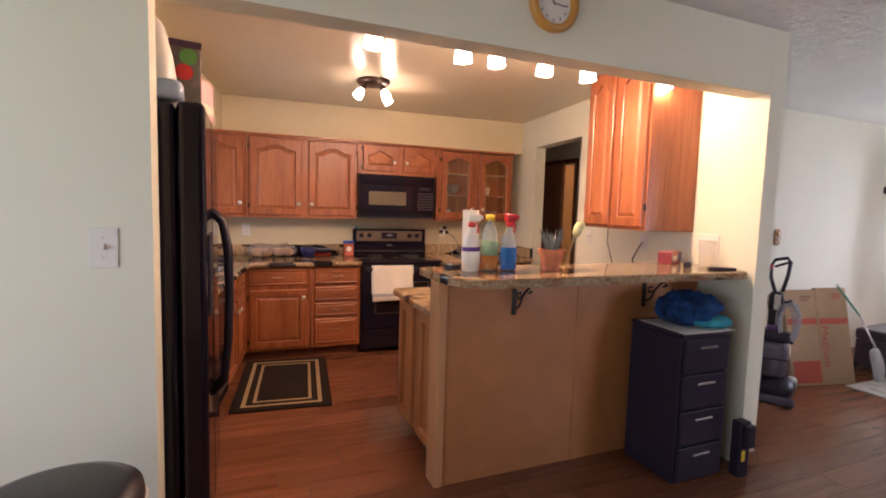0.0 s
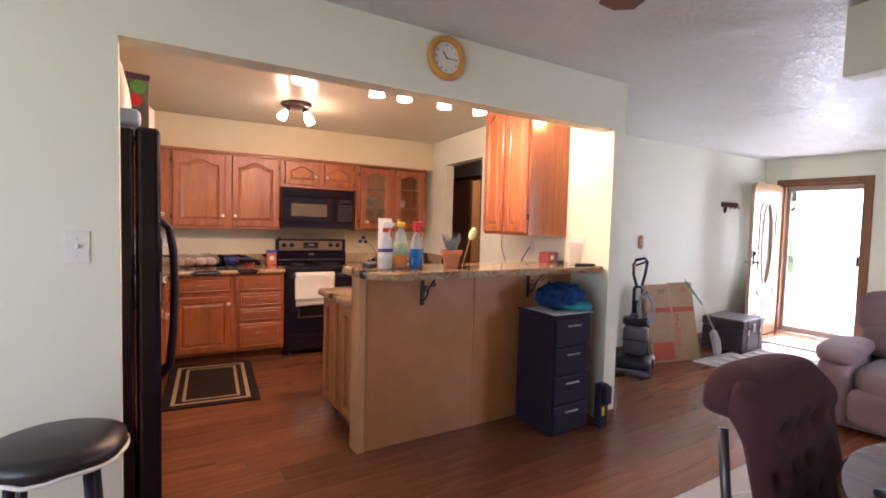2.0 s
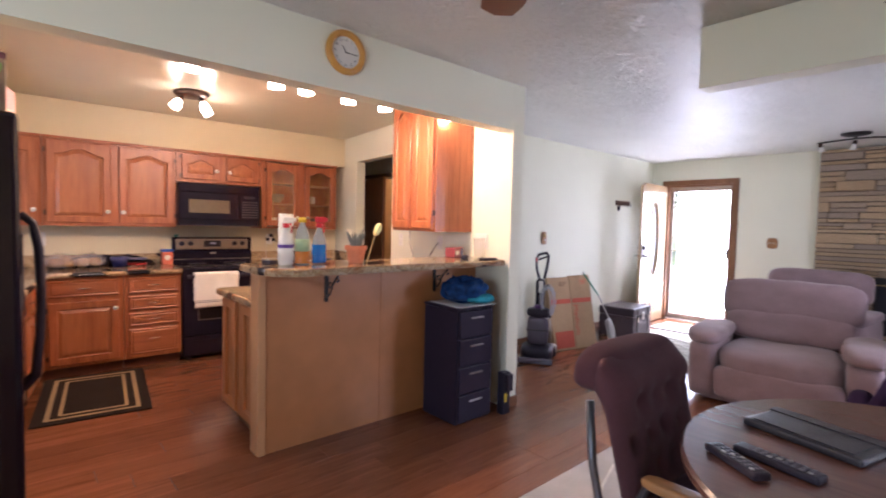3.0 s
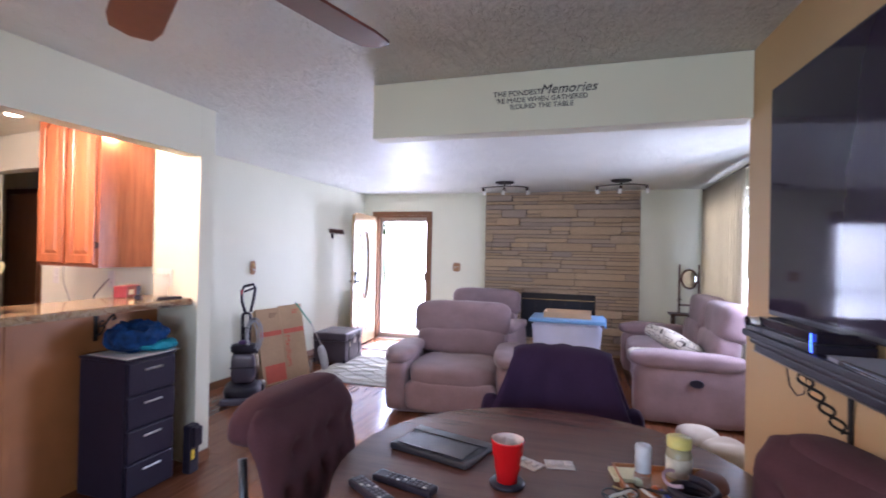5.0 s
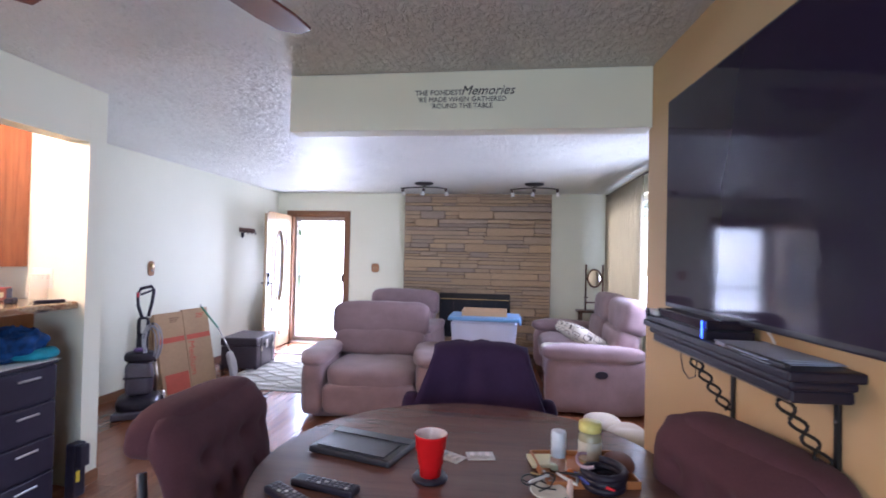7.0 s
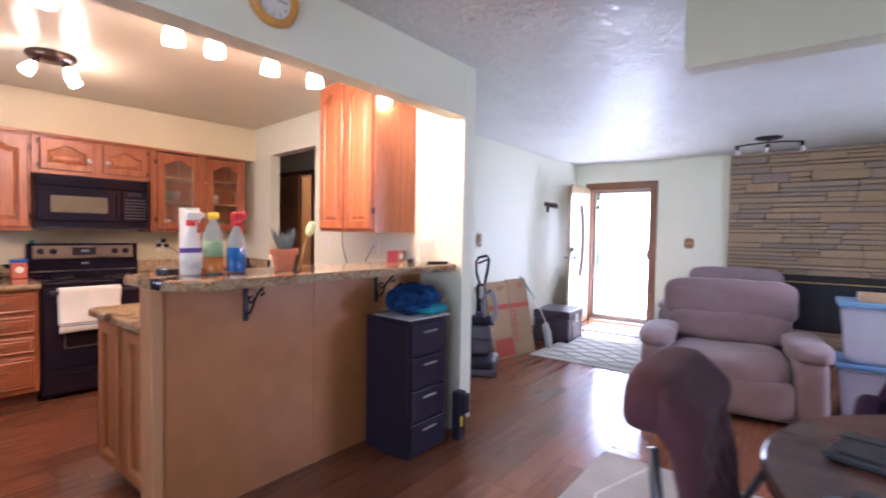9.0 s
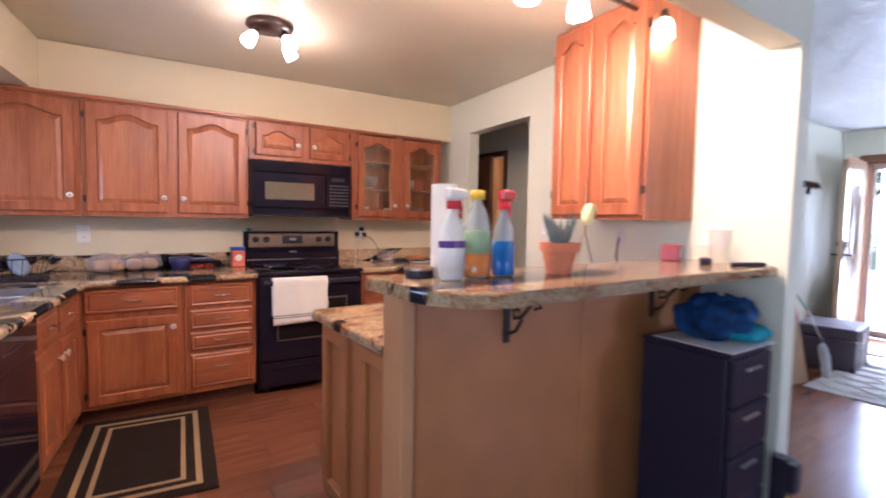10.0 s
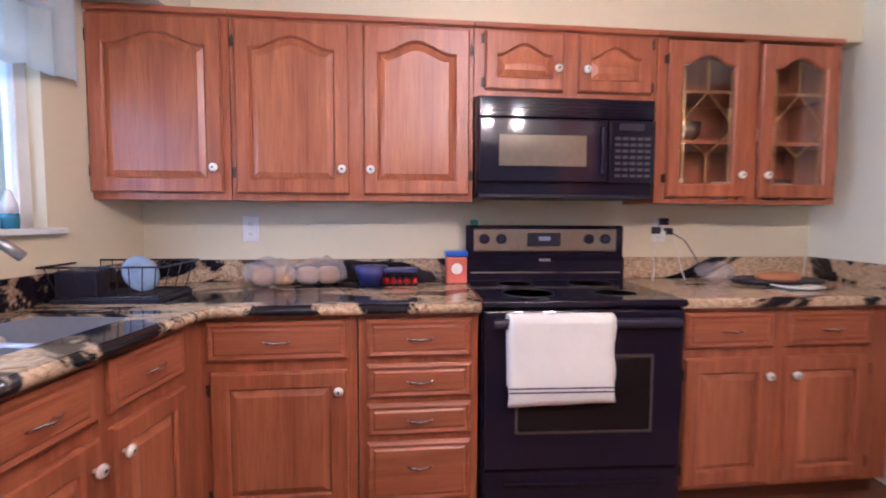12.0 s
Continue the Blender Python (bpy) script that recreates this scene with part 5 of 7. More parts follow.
# wall clock above the opening
g = thing("wall_clock", 1.394, 2.10, 2.205, 0, "round golden wood wall clock with a white dial", "clock")
M = pose(0, 0, 0, 90)
part("wooden_rim", lathe([(0.112, 0.0), (0.115, 0.012), (0.108, 0.028), (0.092, 0.032), (0.082, 0.024), (0.080, 0.010)], 40, m=M, cap=False), plain("golden_wood", (0.60, 0.30, 0.06), 0.3, 0, 0.15, 12), g, smooth=True)
dl = part("dial", lathe([(0.083, 0.010), (0.0, 0.0105)], 36, m=M), WHITE, g)
for i in range(1, 13):
    a = radians(90 - 30 * i)
    words("numeral", str(i), 0.017, pose(0.064 * math.cos(a), -0.0115, 0.064 * math.sin(a), 90), INK, dl, align='CENTER', depth=0.0004)
for nm, ang, L, w in (("hour_pointer", 128, 0.040, 0.005), ("minute_pointer", -4, 0.058, 0.0035)):
    part(nm, box(-0.008, L, -0.015, -0.0135, -w / 2, w / 2), INK, dl).rotation_euler = (0, -radians(ang), 0)

# stool by the wall
g = thing("bar_stool", -0.17, 1.70, 0, 0, "round black padded bar stool with peeling white edging", "stool")
part("seat", lathe([(0.0, 0.625), (0.165, 0.625), (0.182, 0.645), (0.178, 0.672), (0.14, 0.686), (0.0, 0.69)], 32), plain("black_vinyl_seat", (0.018, 0.014, 0.018), 0.35, 0, 0.2, 30), g, smooth=True)
part("edging", tube([((0.180 + 0.004 * math.sin(i * 2.3)) * math.cos(i * 0.2618), (0.180 + 0.004 * math.sin(i * 2.3)) * math.sin(i * 0.2618), 0.632 + 0.005 * math.sin(i * 1.7)) for i in range(24)], 0.0065, 6, closed=True), WHITE, g, smooth=True)
for i in range(4):
    a = radians(45 + 90 * i)
    part("leg", tube([(0.12 * math.cos(a), 0.12 * math.sin(a), 0.63), (0.165 * math.cos(a), 0.165 * math.sin(a), 0.0)], 0.014, 8), BLACK_SATIN, g, smooth=True)
part("footrest", tube([(0.15 * math.cos(i * 0.2618), 0.15 * math.sin(i * 0.2618), 0.22) for i in range(24)], 0.009, 6, closed=True), BLACK_SATIN, g, smooth=True)

# round table
TX, TY, TR = 1.75, -0.22, 0.655
g = thing("round_table", TX, TY, 0, 0, "round dark brown wooden pedestal dining table", "table")
part("tabletop", lathe([(0.0, 0.70), (TR - 0.03, 0.70), (TR, 0.715), (TR, 0.73), (TR - 0.008, 0.738), (0.0, 0.738)], 64), TABLE_WOOD, g)
part("apron", lathe([(0.42, 0.64), (0.42, 0.70), (0.40, 0.70), (0.40, 0.64)], 40, cap=False), TABLE_WOOD, g)
part("pedestal", lathe([(0.0, 0.10), (0.09, 0.10), (0.10, 0.16), (0.06, 0.25), (0.055, 0.45), (0.09, 0.58), (0.16, 0.64), (0.16, 0.70), (0.0, 0.70)], 24), TABLE_WOOD, g, smooth=True)
for i in range(4):
    a = radians(45 + 90 * i)
    part("foot", tube([(0.06 * math.cos(a), 0.06 * math.sin(a), 0.14), (0.22 * math.cos(a), 0.22 * math.sin(a), 0.10), (0.36 * math.cos(a), 0.36 * math.sin(a), 0.03)], 0.032, 8), TABLE_WOOD, g, smooth=True)
TZ = 0.7385


def dining_chair(x, y, turn, label):
    g = thing("dining_chair", x, y, 0, turn, label, "chair", "chairs round the table")
    part("seat", cushion(-0.26, 0.26, -0.22, 0.27, 0.40, 0.51, 5, 9, 0.012), SOFA_DARK, g, smooth=True)
    # curved, tufted back with a rolled top
    nx, nz = 36, 24
    bm = bmesh.new()
    sheets = []
    for side in (0, 1):
        rows = []
        for j in range(nz + 1):
            v = j / nz
            z = 0.44 + 0.49 * v
            row = []
            for i in range(nx + 1):
                u = -1 + 2 * i / nx
                half = 0.270 - 0.03 * (1 - v) - 0.07 * max(0, v - 0.80) ** 1.0 * abs(u)
                curve = 0.03 * u * u
                thick = (0.055 + 0.03 * math.sin(math.pi * min(1, v * 1.02)) + 0.045 * math.exp(-((v - 0.86) / 0.13) ** 2)) * (1 - abs(u) ** 6 * 0.85) * (1 - max(0, v - 0.86) ** 2 * 40) * (0.3 + 0.7 * min(1, v * 8))
                yy = -0.25 - 0.10 * v + curve
                if side == 0:
                    dim = 0.0
                    if 0.1 < v < 0.9:
                        for tu in (-0.6, -0.2, 0.2, 0.6):
                            for k, tv in enumerate((0.28, 0.5, 0.72)):
                                s_ = tu + (0.2 if k % 2 else 0) - 0.1
                                dim += (0.022 + 0.007 * math.sin(7 * tu + 5 * tv)) * math.exp(-(((u - s_) / 0.10) ** 2 + ((v - tv) / 0.055) ** 2))
                        for k in (-1, 1):
                            a = 2.5 * u + k * 2.27 * (v - 0.5) / 0.5 + 0.25
                            dim += 0.008 * (1 - abs(math.sin(math.pi * a))) ** 5 * math.sin(math.pi * (v - 0.1) / 0.8)
                    yy += thick * 0.75 - dim
                else:
                    yy -= thick * 0.35 + 0.05 * math.exp(-((v - 0.88) / 0.10) ** 2) * (1 - 0.6 * abs(u) ** 8)
                zz = z - 0.028 * abs(u) ** 7 * v * v
                row.append(bm.verts.new((half * u, yy, zz)))
            rows.append(row)
        sheets.append(rows)
        for a, b in zip(rows, rows[1:]):
            for i in range(nx):
                bm.faces.new((a[i], a[i + 1], b[i + 1], b[i]))
    rim = lambda r: r[0] + [q[-1] for q in r[1:-1]] + r[-1][::-1] + [q[0] for q in r[-2:0:-1]]
    ra, rb = rim(sheets[0]), rim(sheets[1])
    for i in range(len(ra)):
        k = (i + 1) % len(ra)
        bm.faces.new((ra[i], ra[k], rb[k], rb[i]))
    part("backrest", bm, SOFA_DARK, g, smooth=True)
    part("top_roll", cushion(-0.268, 0.268, -0.445, -0.305, 0.80, 0.938, 3.2, 12, 0.022, seed=1.7), SOFA_DARK, g, smooth=True)
    for s in (-1, 1):
        bm = tube([(s * 0.275, 0.20, 0.40), (s * 0.285, -0.15, 0.38), (s * 0.29, -0.275, 0.46), (s * 0.282, -0.32, 0.62), (s * 0.268, -0.345, 0.80)], 0.013, 8)
        fr = part("side_frame", bm, CHAIR_METAL, g, "grey metal side frame", True)
        part("armrest", cushion(s * 0.29 - 0.03, s * 0.29 + 0.03, -0.16, 0.17, 0.625, 0.655, 5, 5, 0.002), plain("oak_arm", (0.32, 0.16, 0.06), 0.4) if "oak_arm" not in bpy.data.materials else bpy.data.materials["oak_arm"], fr, "wooden armrest", True)
        part("arm_post", tube([(s * 0.28, 0.12, 0.40), (s * 0.29, 0.13, 0.63)], 0.011, 6), CHAIR_METAL, fr)
        part("arm_post", tube([(s * 0.287, -0.24, 0.42), (s * 0.29, -0.14, 0.64)], 0.011, 6), CHAIR_METAL, fr)
    part("column", tube([(0, 0, 0.10), (0, 0, 0.41)], 0.028, 12), CHAIR_METAL, g, smooth=True)
    for i in range(4):
        a = radians(45 + 90 * i)
        lg = part("leg", tube([(0, 0, 0.13), (0.15 * math.cos(a), 0.15 * math.sin(a), 0.11), (0.28 * math.cos(a), 0.28 * math.sin(a), 0.07)], 0.018, 8), CHAIR_METAL, g, smooth=True)
        part("caster", lathe([(0.0, -0.018), (0.026, -0.018), (0.03, 0), (0.026, 0.018), (0.0, 0.018)], 14, m=Matrix.Translation((0.29 * math.cos(a), 0.29 * math.sin(a), 0.031)) @ pose(0, 0, 0, 90, 0, math.degrees(a))), BLACK_SATIN, lg, smooth=True)
    return g


CHAIR_METAL = plain("grey_chair_metal", (0.10, 0.11, 0.13), 0.35, 0.8, 0.1, 40)
ch = dining_chair(1.685, 0.275, 180, "brown tufted swivel dining chair with a rolled back")
cc = copy_thing(ch, pose(1.52, -0.61, 0, 0, 0, 18))
cc = copy_thing(ch, pose(2.44, -0.20, 0, 0, 0, 90) @ Matrix.Diagonal((0.9, 1, 0.945, 1)))
tagged(cc, "swivel dining chair under a dark plum jacket")
# jacket over the far chair
g = thing("draped_jacket", 2.44, -0.20, -0.035, 90, "dark plum jacket draped over a chair back", "jacket")
bm = bmesh.new()
rows = []
prof = [(-0.215, 0.50), (-0.20, 0.62), (-0.205, 0.76), (-0.225, 0.88), (-0.26, 0.965), (-0.33, 0.99), (-0.41, 0.965), (-0.44, 0.86), (-0.445, 0.72), (-0.45, 0.56), (-0.45, 0.40)]
for j, (y, z) in enumerate(prof):
    w = 0.235 + 0.38 * max(0, 0.95 - z)
    rows.append([bm.verts.new((w * (-1 + 2 * i / 18), y + 0.04 * (-1 + 2 * i / 18) ** 2 + 0.014 * noise.noise((i * 0.5, j * 0.6, 2)), z - 0.012 - 0.022 * abs(-1 + 2 * i / 18) ** 4 + 0.008 * noise.noise((i * 0.4, j, 7)))) for i in range(19)])
for a, b in zip(rows, rows[1:]):
    for i in range(18):
        bm.faces.new((a[i], a[i + 1], b[i + 1], b[i]))
o = part("cloth", bm, DARK_CLOTH, g, smooth=True)
sol = o.modifiers.new("thick", 'SOLIDIFY')
sol.thickness, sol.offset = 0.014, 1
for s in (-1, 1):
    part("sleeve", cushion(s * 0.35 - 0.05, s * 0.35 + 0.06, -0.33, -0.20, 0.38, 0.72, 3, 7, 0.02, seed=s), DARK_CLOTH, g, smooth=True)

# rug under the table
RUG_G = cloth("grey_rug", (0.42, 0.40, 0.38), 200, 0.15)
g = thing("table_rug", 1.70, 0.05, 0.001, 0, "grey area rug with pale lines under the table", "rug")
part("rug_body", box(-0.62, 1.37, -1.02, 1.23, 0, 0.008, 0.003), RUG_G, g)
LINE = cloth("cream_rug_line", (0.68, 0.66, 0.60), 200, 0.1)
for k in range(-3, 4):
    part("pattern_line", tube([(-0.61, 0.3 * k + 0.05, 0.0085), (-0.12, 0.3 * k + 0.2, 0.0085), (0.38, 0.3 * k + 0.05, 0.0085), (0.87, 0.3 * k + 0.2, 0.0085), (1.36, 0.3 * k + 0.05, 0.0085)], 0.008, 4), LINE, g)

# on the table
g = thing("plastic_cup", 1.66, -0.112, TZ + 0.011, 0, "red plastic party cup with a white inside", "cup")
part("cup", lathe([(0.0, 0), (0.031, 0), (0.033, 0.03), (0.0365, 0.034), (0.041, 0.075), (0.044, 0.079), (0.047, 0.115), (0.049, 0.118), (0.047, 0.1215)], 28, cap=False), plain("cup_red", (0.70, 0.012, 0.012), 0.25, 0, 0.05), g, smooth=True)
part("lining", lathe([(0.0475, 0.1213), (0.0455, 0.115), (0.027, 0.006), (0.0, 0.005)], 28, cap=False), plain("cup_white", (0.82, 0.72, 0.72), 0.3), g, smooth=True)
o = part("coaster", lathe([(0.0, 0), (0.05, 0), (0.052, 0.005), (0.048, 0.011), (0.0, 0.010)], 28), BLACK_SATIN, smooth=True)
o.location = (1.66, -0.112, TZ)
tagged(o, "round black coaster under the red cup", "coaster")
g = thing("tablet_case", 1.83, 0.14, TZ, -15, "closed black leather tablet folio with a strap", "tablet case")
LEATHER = plain("black_leather", (0.025, 0.025, 0.034), 0.35, 0, 0.2, 90, 0.25)
part("cover", box(-0.10, 0.10, -0.15, 0.15, 0, 0.022, 0.007), LEATHER, g)
part("inner_panel", box(-0.085, 0.03, -0.125, 0.125, 0.0222, 0.0255, 0.001), LEATHER, g)
part("strap", box(0.04, 0.085, -0.152, 0.152, 0.0222, 0.027, 0.002), LEATHER, g)


def remote(x, y, turn, label, L=0.19):
    g = thing("remote_control", x, y, TZ, turn, label, "remote control", "remotes on the table")
    b_ = part("case", box(-0.024, 0.024, -L / 2, L / 2, 0, 0.02, 0.006), BLACK_SATIN, g)
    for r in range(8):
        for q in range(3):
            part("button", box(-0.016 + 0.012 * q, -0.008 + 0.012 * q, -L / 2 + 0.018 + 0.018 * r, -L / 2 + 0.028 + 0.018 * r, 0.0202, 0.0222), GREY_KEY if (r + q) % 5 else STEEL, b_)


GREY_KEY = plain("grey_rubber_key", (0.12, 0.12, 0.15), 0.5)
remote(1.545, 0.165, -13, "black television remote with grey buttons", 0.2)
remote(1.47, 0.235, -32, "slim black remote with grey buttons", 0.17)
PACK = plain("blister_foil", (0.62, 0.56, 0.54), 0.25, 0.2, 0.3, 40)
for x, y, t_, label in ((1.84, -0.25, 12, "pink and silver blister pack of tablets"), (1.815, -0.155, -30, "small printed packet on the table")):
    g = thing("pill_packet", x, y, TZ, t_, label, "packet")
    part("card", box(-0.03, 0.03, -0.045, 0.045, 0, 0.004, 0.001), PACK, g)
    for i in range(3):
        part("blister", cushion(-0.016, 0.016, -0.035 + 0.025 * i, -0.015 + 0.025 * i, 0.004, 0.013, 2.5, 4, 0), PACK, g, smooth=True)
g = thing("vitamin_bottle", 1.865, -0.60, TZ, 0, "clear bottle with a white label and yellow cap", "bottle")
part("bottle", lathe([(0.0, 0), (0.033, 0), (0.036, 0.005), (0.036, 0.085), (0.028, 0.10), (0.0, 0.10)], 22), plain("translucent_bottle", (0.36, 0.34, 0.22), 0.15, 0, 0.1), g, smooth=True)
part("label_band", lathe([(0.0362, 0.015), (0.0366, 0.015), (0.0366, 0.07), (0.0362, 0.07)], 22), plain("printed_label", (0.62, 0.62, 0.54), 0.4, 0, 0.25, 40), g, smooth=True)
part("cap", lathe([(0.034, 0.10), (0.035, 0.104), (0.035, 0.128), (0.0, 0.13)], 22), plain("pale_yellow_cap", (0.72, 0.66, 0.20), 0.4), g, smooth=True)
g = thing("spray_can", 1.765, -0.49, TZ + 0.006, 0, "small bottle with a tall white cap", "bottle")
part("bottle", lathe([(0.0, 0), (0.024, 0), (0.024, 0.035), (0.021, 0.045), (0.0, 0.045)], 18), clear("clear_bottle", (0.9, 0.95, 1), 0.1, 1.2), g, smooth=True)
part("cap", lathe([(0.022, 0.046), (0.022, 0.118), (0.02, 0.122), (0.0, 0.122)], 18), plain("blue_white_cap", (0.66, 0.72, 0.80), 0.4), g, smooth=True)
g = thing("desk_tray", 1.77, -0.53, TZ, 10, "wooden desk tray full of small clutter", "tray")
tr = part("tray", box(-0.10, 0.12, -0.17, 0.10, 0, 0.006, 0.002), plain("tray_wood", (0.42, 0.16, 0.05), 0.4), g)
for a in ((-0.10, 0.12, -0.172, -0.166), (-0.10, 0.12, 0.095, 0.101), (0.115, 0.121, -0.166, 0.095), (-0.102, -0.096, -0.166, 0.095)):
    part("rail", box(*a, 0.0, 0.022, 0.001), bpy.data.materials["tray_wood"], tr)
o = part("note_pad", box(-0.04, 0.04, -0.04, 0.04, 0, 0.012, 0.001), plain("cream_note_paper", (0.70, 0.68, 0.45), 0.8))
o.matrix_world = pose(1.815, -0.445, TZ + 0.0065, 0, 0, 12)
tagged(o, "square cream note pad in the desk tray", "note pad")
for i, (x, y, a, c_) in enumerate(((1.57, -0.45, 70, WHITE), (1.55, -0.48, 95, STEEL), (1.56, -0.50, 60, plain("blue_pen", (0.05, 0.08, 0.4), 0.3)), (1.53, -0.46, 110, INK), (1.59, -0.52, 40, STEEL), (1.54, -0.43, 20, WHITE), (1.52, -0.52, 80, RED))):
    o = part("pen", lathe([(0.0, 0), (0.003, 0.012), (0.0045, 0.02), (0.0045, 0.12), (0.002, 0.135), (0.0, 0.136)], 8, m=pose(0, 0, 0, 0, 80, 0)), c_, smooth=True)
    o.matrix_world = pose(x + 0.17, y - 0.03, TZ + 0.012 + 0.006 * (i % 4), 0, 0, a + 130)
    tagged(o, "pen lying among the clutter in the tray", "pen", "pens in the tray")
g = thing("coiled_strap", 1.665, -0.605, TZ + 0.006, 0, "thick coil of black strap filling the desk tray", "strap")
part("coil", tube([((0.058 - 0.004 * math.sin(i * 0.05)) * math.cos(i * 0.3), (0.052 + 0.003 * math.sin(i * 0.7)) * math.sin(i * 0.3), 0.012 + 0.0008 * i) for i in range(64)], 0.011, 8), BLACK_SATIN, g, smooth=True)
part("pale_band", tube([(0.03 + 0.05 * math.cos(i * 0.22), 0.035 + 0.034 * math.sin(i * 0.22), 0.066 + 0.004 * math.sin(i * 0.5)) for i in range(16)], 0.005, 6), plain("mauve_ribbon", (0.42, 0.30, 0.36), 0.6), g, smooth=True)
o = part("coiled_pouch", cushion(-0.05, 0.05, -0.045, 0.045, 0, 0.05, 2.6, 7, 0.012), plain("plum_pouch", (0.16, 0.06, 0.04), 0.6), smooth=True)
o.location = (1.79, -0.675, TZ + 0.006)
tagged(o, "small brown leather pouch in the desk tray", "pouch")
g = thing("eyeglasses", 1.665, -0.425, TZ + 0.014, 20, "dark folded eyeglasses lying on the tray edge", "eyeglasses")
for k in (-0.028, 0.028):
    part("rim", tube([(0.012 * math.sin(i * 0.524), k + 0.023 * math.cos(i * 0.524), 0.008 + 0.010 * math.sin(i * 0.524)) for i in range(12)], 0.0022, 6, closed=True), INK, g, smooth=True)
    part("temple", tube([(0.0, k * 1.85, 0.012), (-0.045, k * 0.6, 0.006), (-0.06, -k * 0.9, 0.004)], 0.0022, 6), INK, g, smooth=True)
part("bridge", tube([(0, -0.006, 0.014), (0.002, 0, 0.016), (0, 0.006, 0.014)], 0.0022, 6), INK, g)
o = part("small_saucer", lathe([(0.02, 0), (0.045, 0.006), (0.052, 0.014), (0.048, 0.014), (0.0, 0.005)], 24), CERAMIC, smooth=True)
o.location = (1.62, -0.45, TZ)
tagged(o, "small cream saucer holding loose odds and ends", "saucer")
o = part("orange_cap", lathe([(0.012, 0), (0.012, 0.018), (0.0, 0.019)], 14), plain("orange_plastic", (0.75, 0.20, 0.03), 0.4), smooth=True)
o.location = (1.735, -0.525, TZ + 0.0065)
tagged(o, "small orange bottle cap in the tray", "cap")
o = part("lip_balm", lathe([(0.009, 0), (0.009, 0.035), (0.007, 0.036), (0.007, 0.052), (0.0, 0.054)], 14), plain("flesh_plastic", (0.66, 0.48, 0.40), 0.4), smooth=True)
o.location = (1.61, -0.505, TZ)
tagged(o, "short beige tube standing on the table", "tube")
g = thing("key_bunch", 1.70, -0.455, TZ + 0.0065, 0, "bunch of metal keys on a ring", "keys")
part("ring", tube([(0.014 * math.cos(i * 0.524), 0.014 * math.sin(i * 0.524), 0.004) for i in range(12)], 0.0014, 5, closed=True), STEEL, g)
for a in (10, 60, 130):
    t = box(0.012, 0.055, -0.004, 0.004, 0.002, 0.004)
    lathe([(0.010, 0.001), (0.010, 0.005)], 10, t, Matrix.Translation((0.02, 0, 0)))
    bmesh.ops.transform(t, matrix=pose(0, 0, 0.002 * (a / 60), 0, 0, a), verts=t.verts)
    part("key", t, STEEL if a != 60 else BRASS, g)

# television, in wall coordinates: x along the wall, y out of it
TVW = pose(T0.x, T0.y, 0, 0, 0, T_TURN + 180)      # local +x runs west along the wall, local +y behind it


def on_tv_wall(name, along, z, label, category, kind=""):
    g = thing(name, 0, 0, 0, 0, label, category, "", kind)
    g.matrix_world = TVW @ pose(along, 0, z)
    return g


SCREEN = plain("dark_glossy_screen", (0.020, 0.012, 0.036), 0.06, 0, 0.05, 8, spec=0.17)
g = on_tv_wall("television", 0.37, 1.207, "large flat black wall-mounted television", "television")
part("casing", box(0, 1.48, -0.058, -0.02, 0, 0.84, 0.006), BLACK_SATIN, g)
part("screen", box(0.012, 1.468, -0.0605, -0.0585, 0.02, 0.828), SCREEN, g)
part("wall_mount", box(0.5, 0.95, -0.02, 0.0, 0.25, 0.6), BLACK_IRON, g)
# shelf below
g = on_tv_wall("media_shelf", 0.43, 1.082, "black moulded wall shelf holding media boxes", "shelf")
part("board", box(0.0, 0.88, -0.165, -0.001, 0.055, 0.078, 0.005), BLACK_SATIN, g)
part("moulding", box(0.02, 0.86, -0.150, -0.001, 0.03, 0.055, 0.010), BLACK_SATIN, g)
part("lower_moulding", box(0.035, 0.845, -0.138, -0.001, 0.0, 0.03, 0.006), BLACK_SATIN, g)
part("silver_bead", box(0.034, 0.846, -0.1405, -0.138, 0.002, 0.006), STEEL_DARK, g)
for x in (0.36, 0.80):
    br = part("scroll_bracket", box(x - 0.008, x + 0.008, -0.010, -0.001, -0.21, 0.0, 0.002), BLACK_IRON, g, "black twisted iron bracket")
    for ph in (0, math.pi):
        part("twist", tube([(x, -0.018 - 0.115 * (1 - k / 24) + 0.018 * math.sin(k * 0.55 + ph), -0.165 * (k / 24)) for k in range(25)], 0.0045, 6), BLACK_IRON, br, smooth=True)
    part("screw", lathe([(0.004, 0), (0.0, 0.003)], 8, m=pose(x, -0.010, -0.05, 90)), STEEL, br)
g = on_tv_wall("game_console", 0.55, 1.160, "black game console with a thin blue light", "game console")
part("case", box(0.0, 0.37, -0.158, -0.012, 0.001, 0.026, 0.003), BLACK_SATIN, g)
part("upper_case", box(0.0, 0.37, -0.154, -0.014, 0.030, 0.058, 0.003), BLACK, g)
part("seam", box(0.003, 0.367, -0.150, -0.018, 0.0265, 0.0295), INK, g)
part("light_strip", box(0.352, 0.358, -0.1595, -0.1582, 0.004, 0.055), glow("blue_led", (0.05, 0.12, 1.0), 2.5), g, "glowing blue strip")
g = on_tv_wall("disc_player", 0.435, 1.160, "small silver and black box on the shelf", "player")
part("lower_case", box(0.01, 0.15, -0.16, -0.04, 0.001, 0.022, 0.004), BLACK_SATIN, g)
part("upper_case", box(0.02, 0.13, -0.165, -0.05, 0.0225, 0.046, 0.010), STEEL, g)
part("lens", lathe([(0.016, 0), (0.016, 0.006), (0.0, 0.007)], 16, m=pose(0.05, -0.165, 0.034, 90)), BLACK, g)
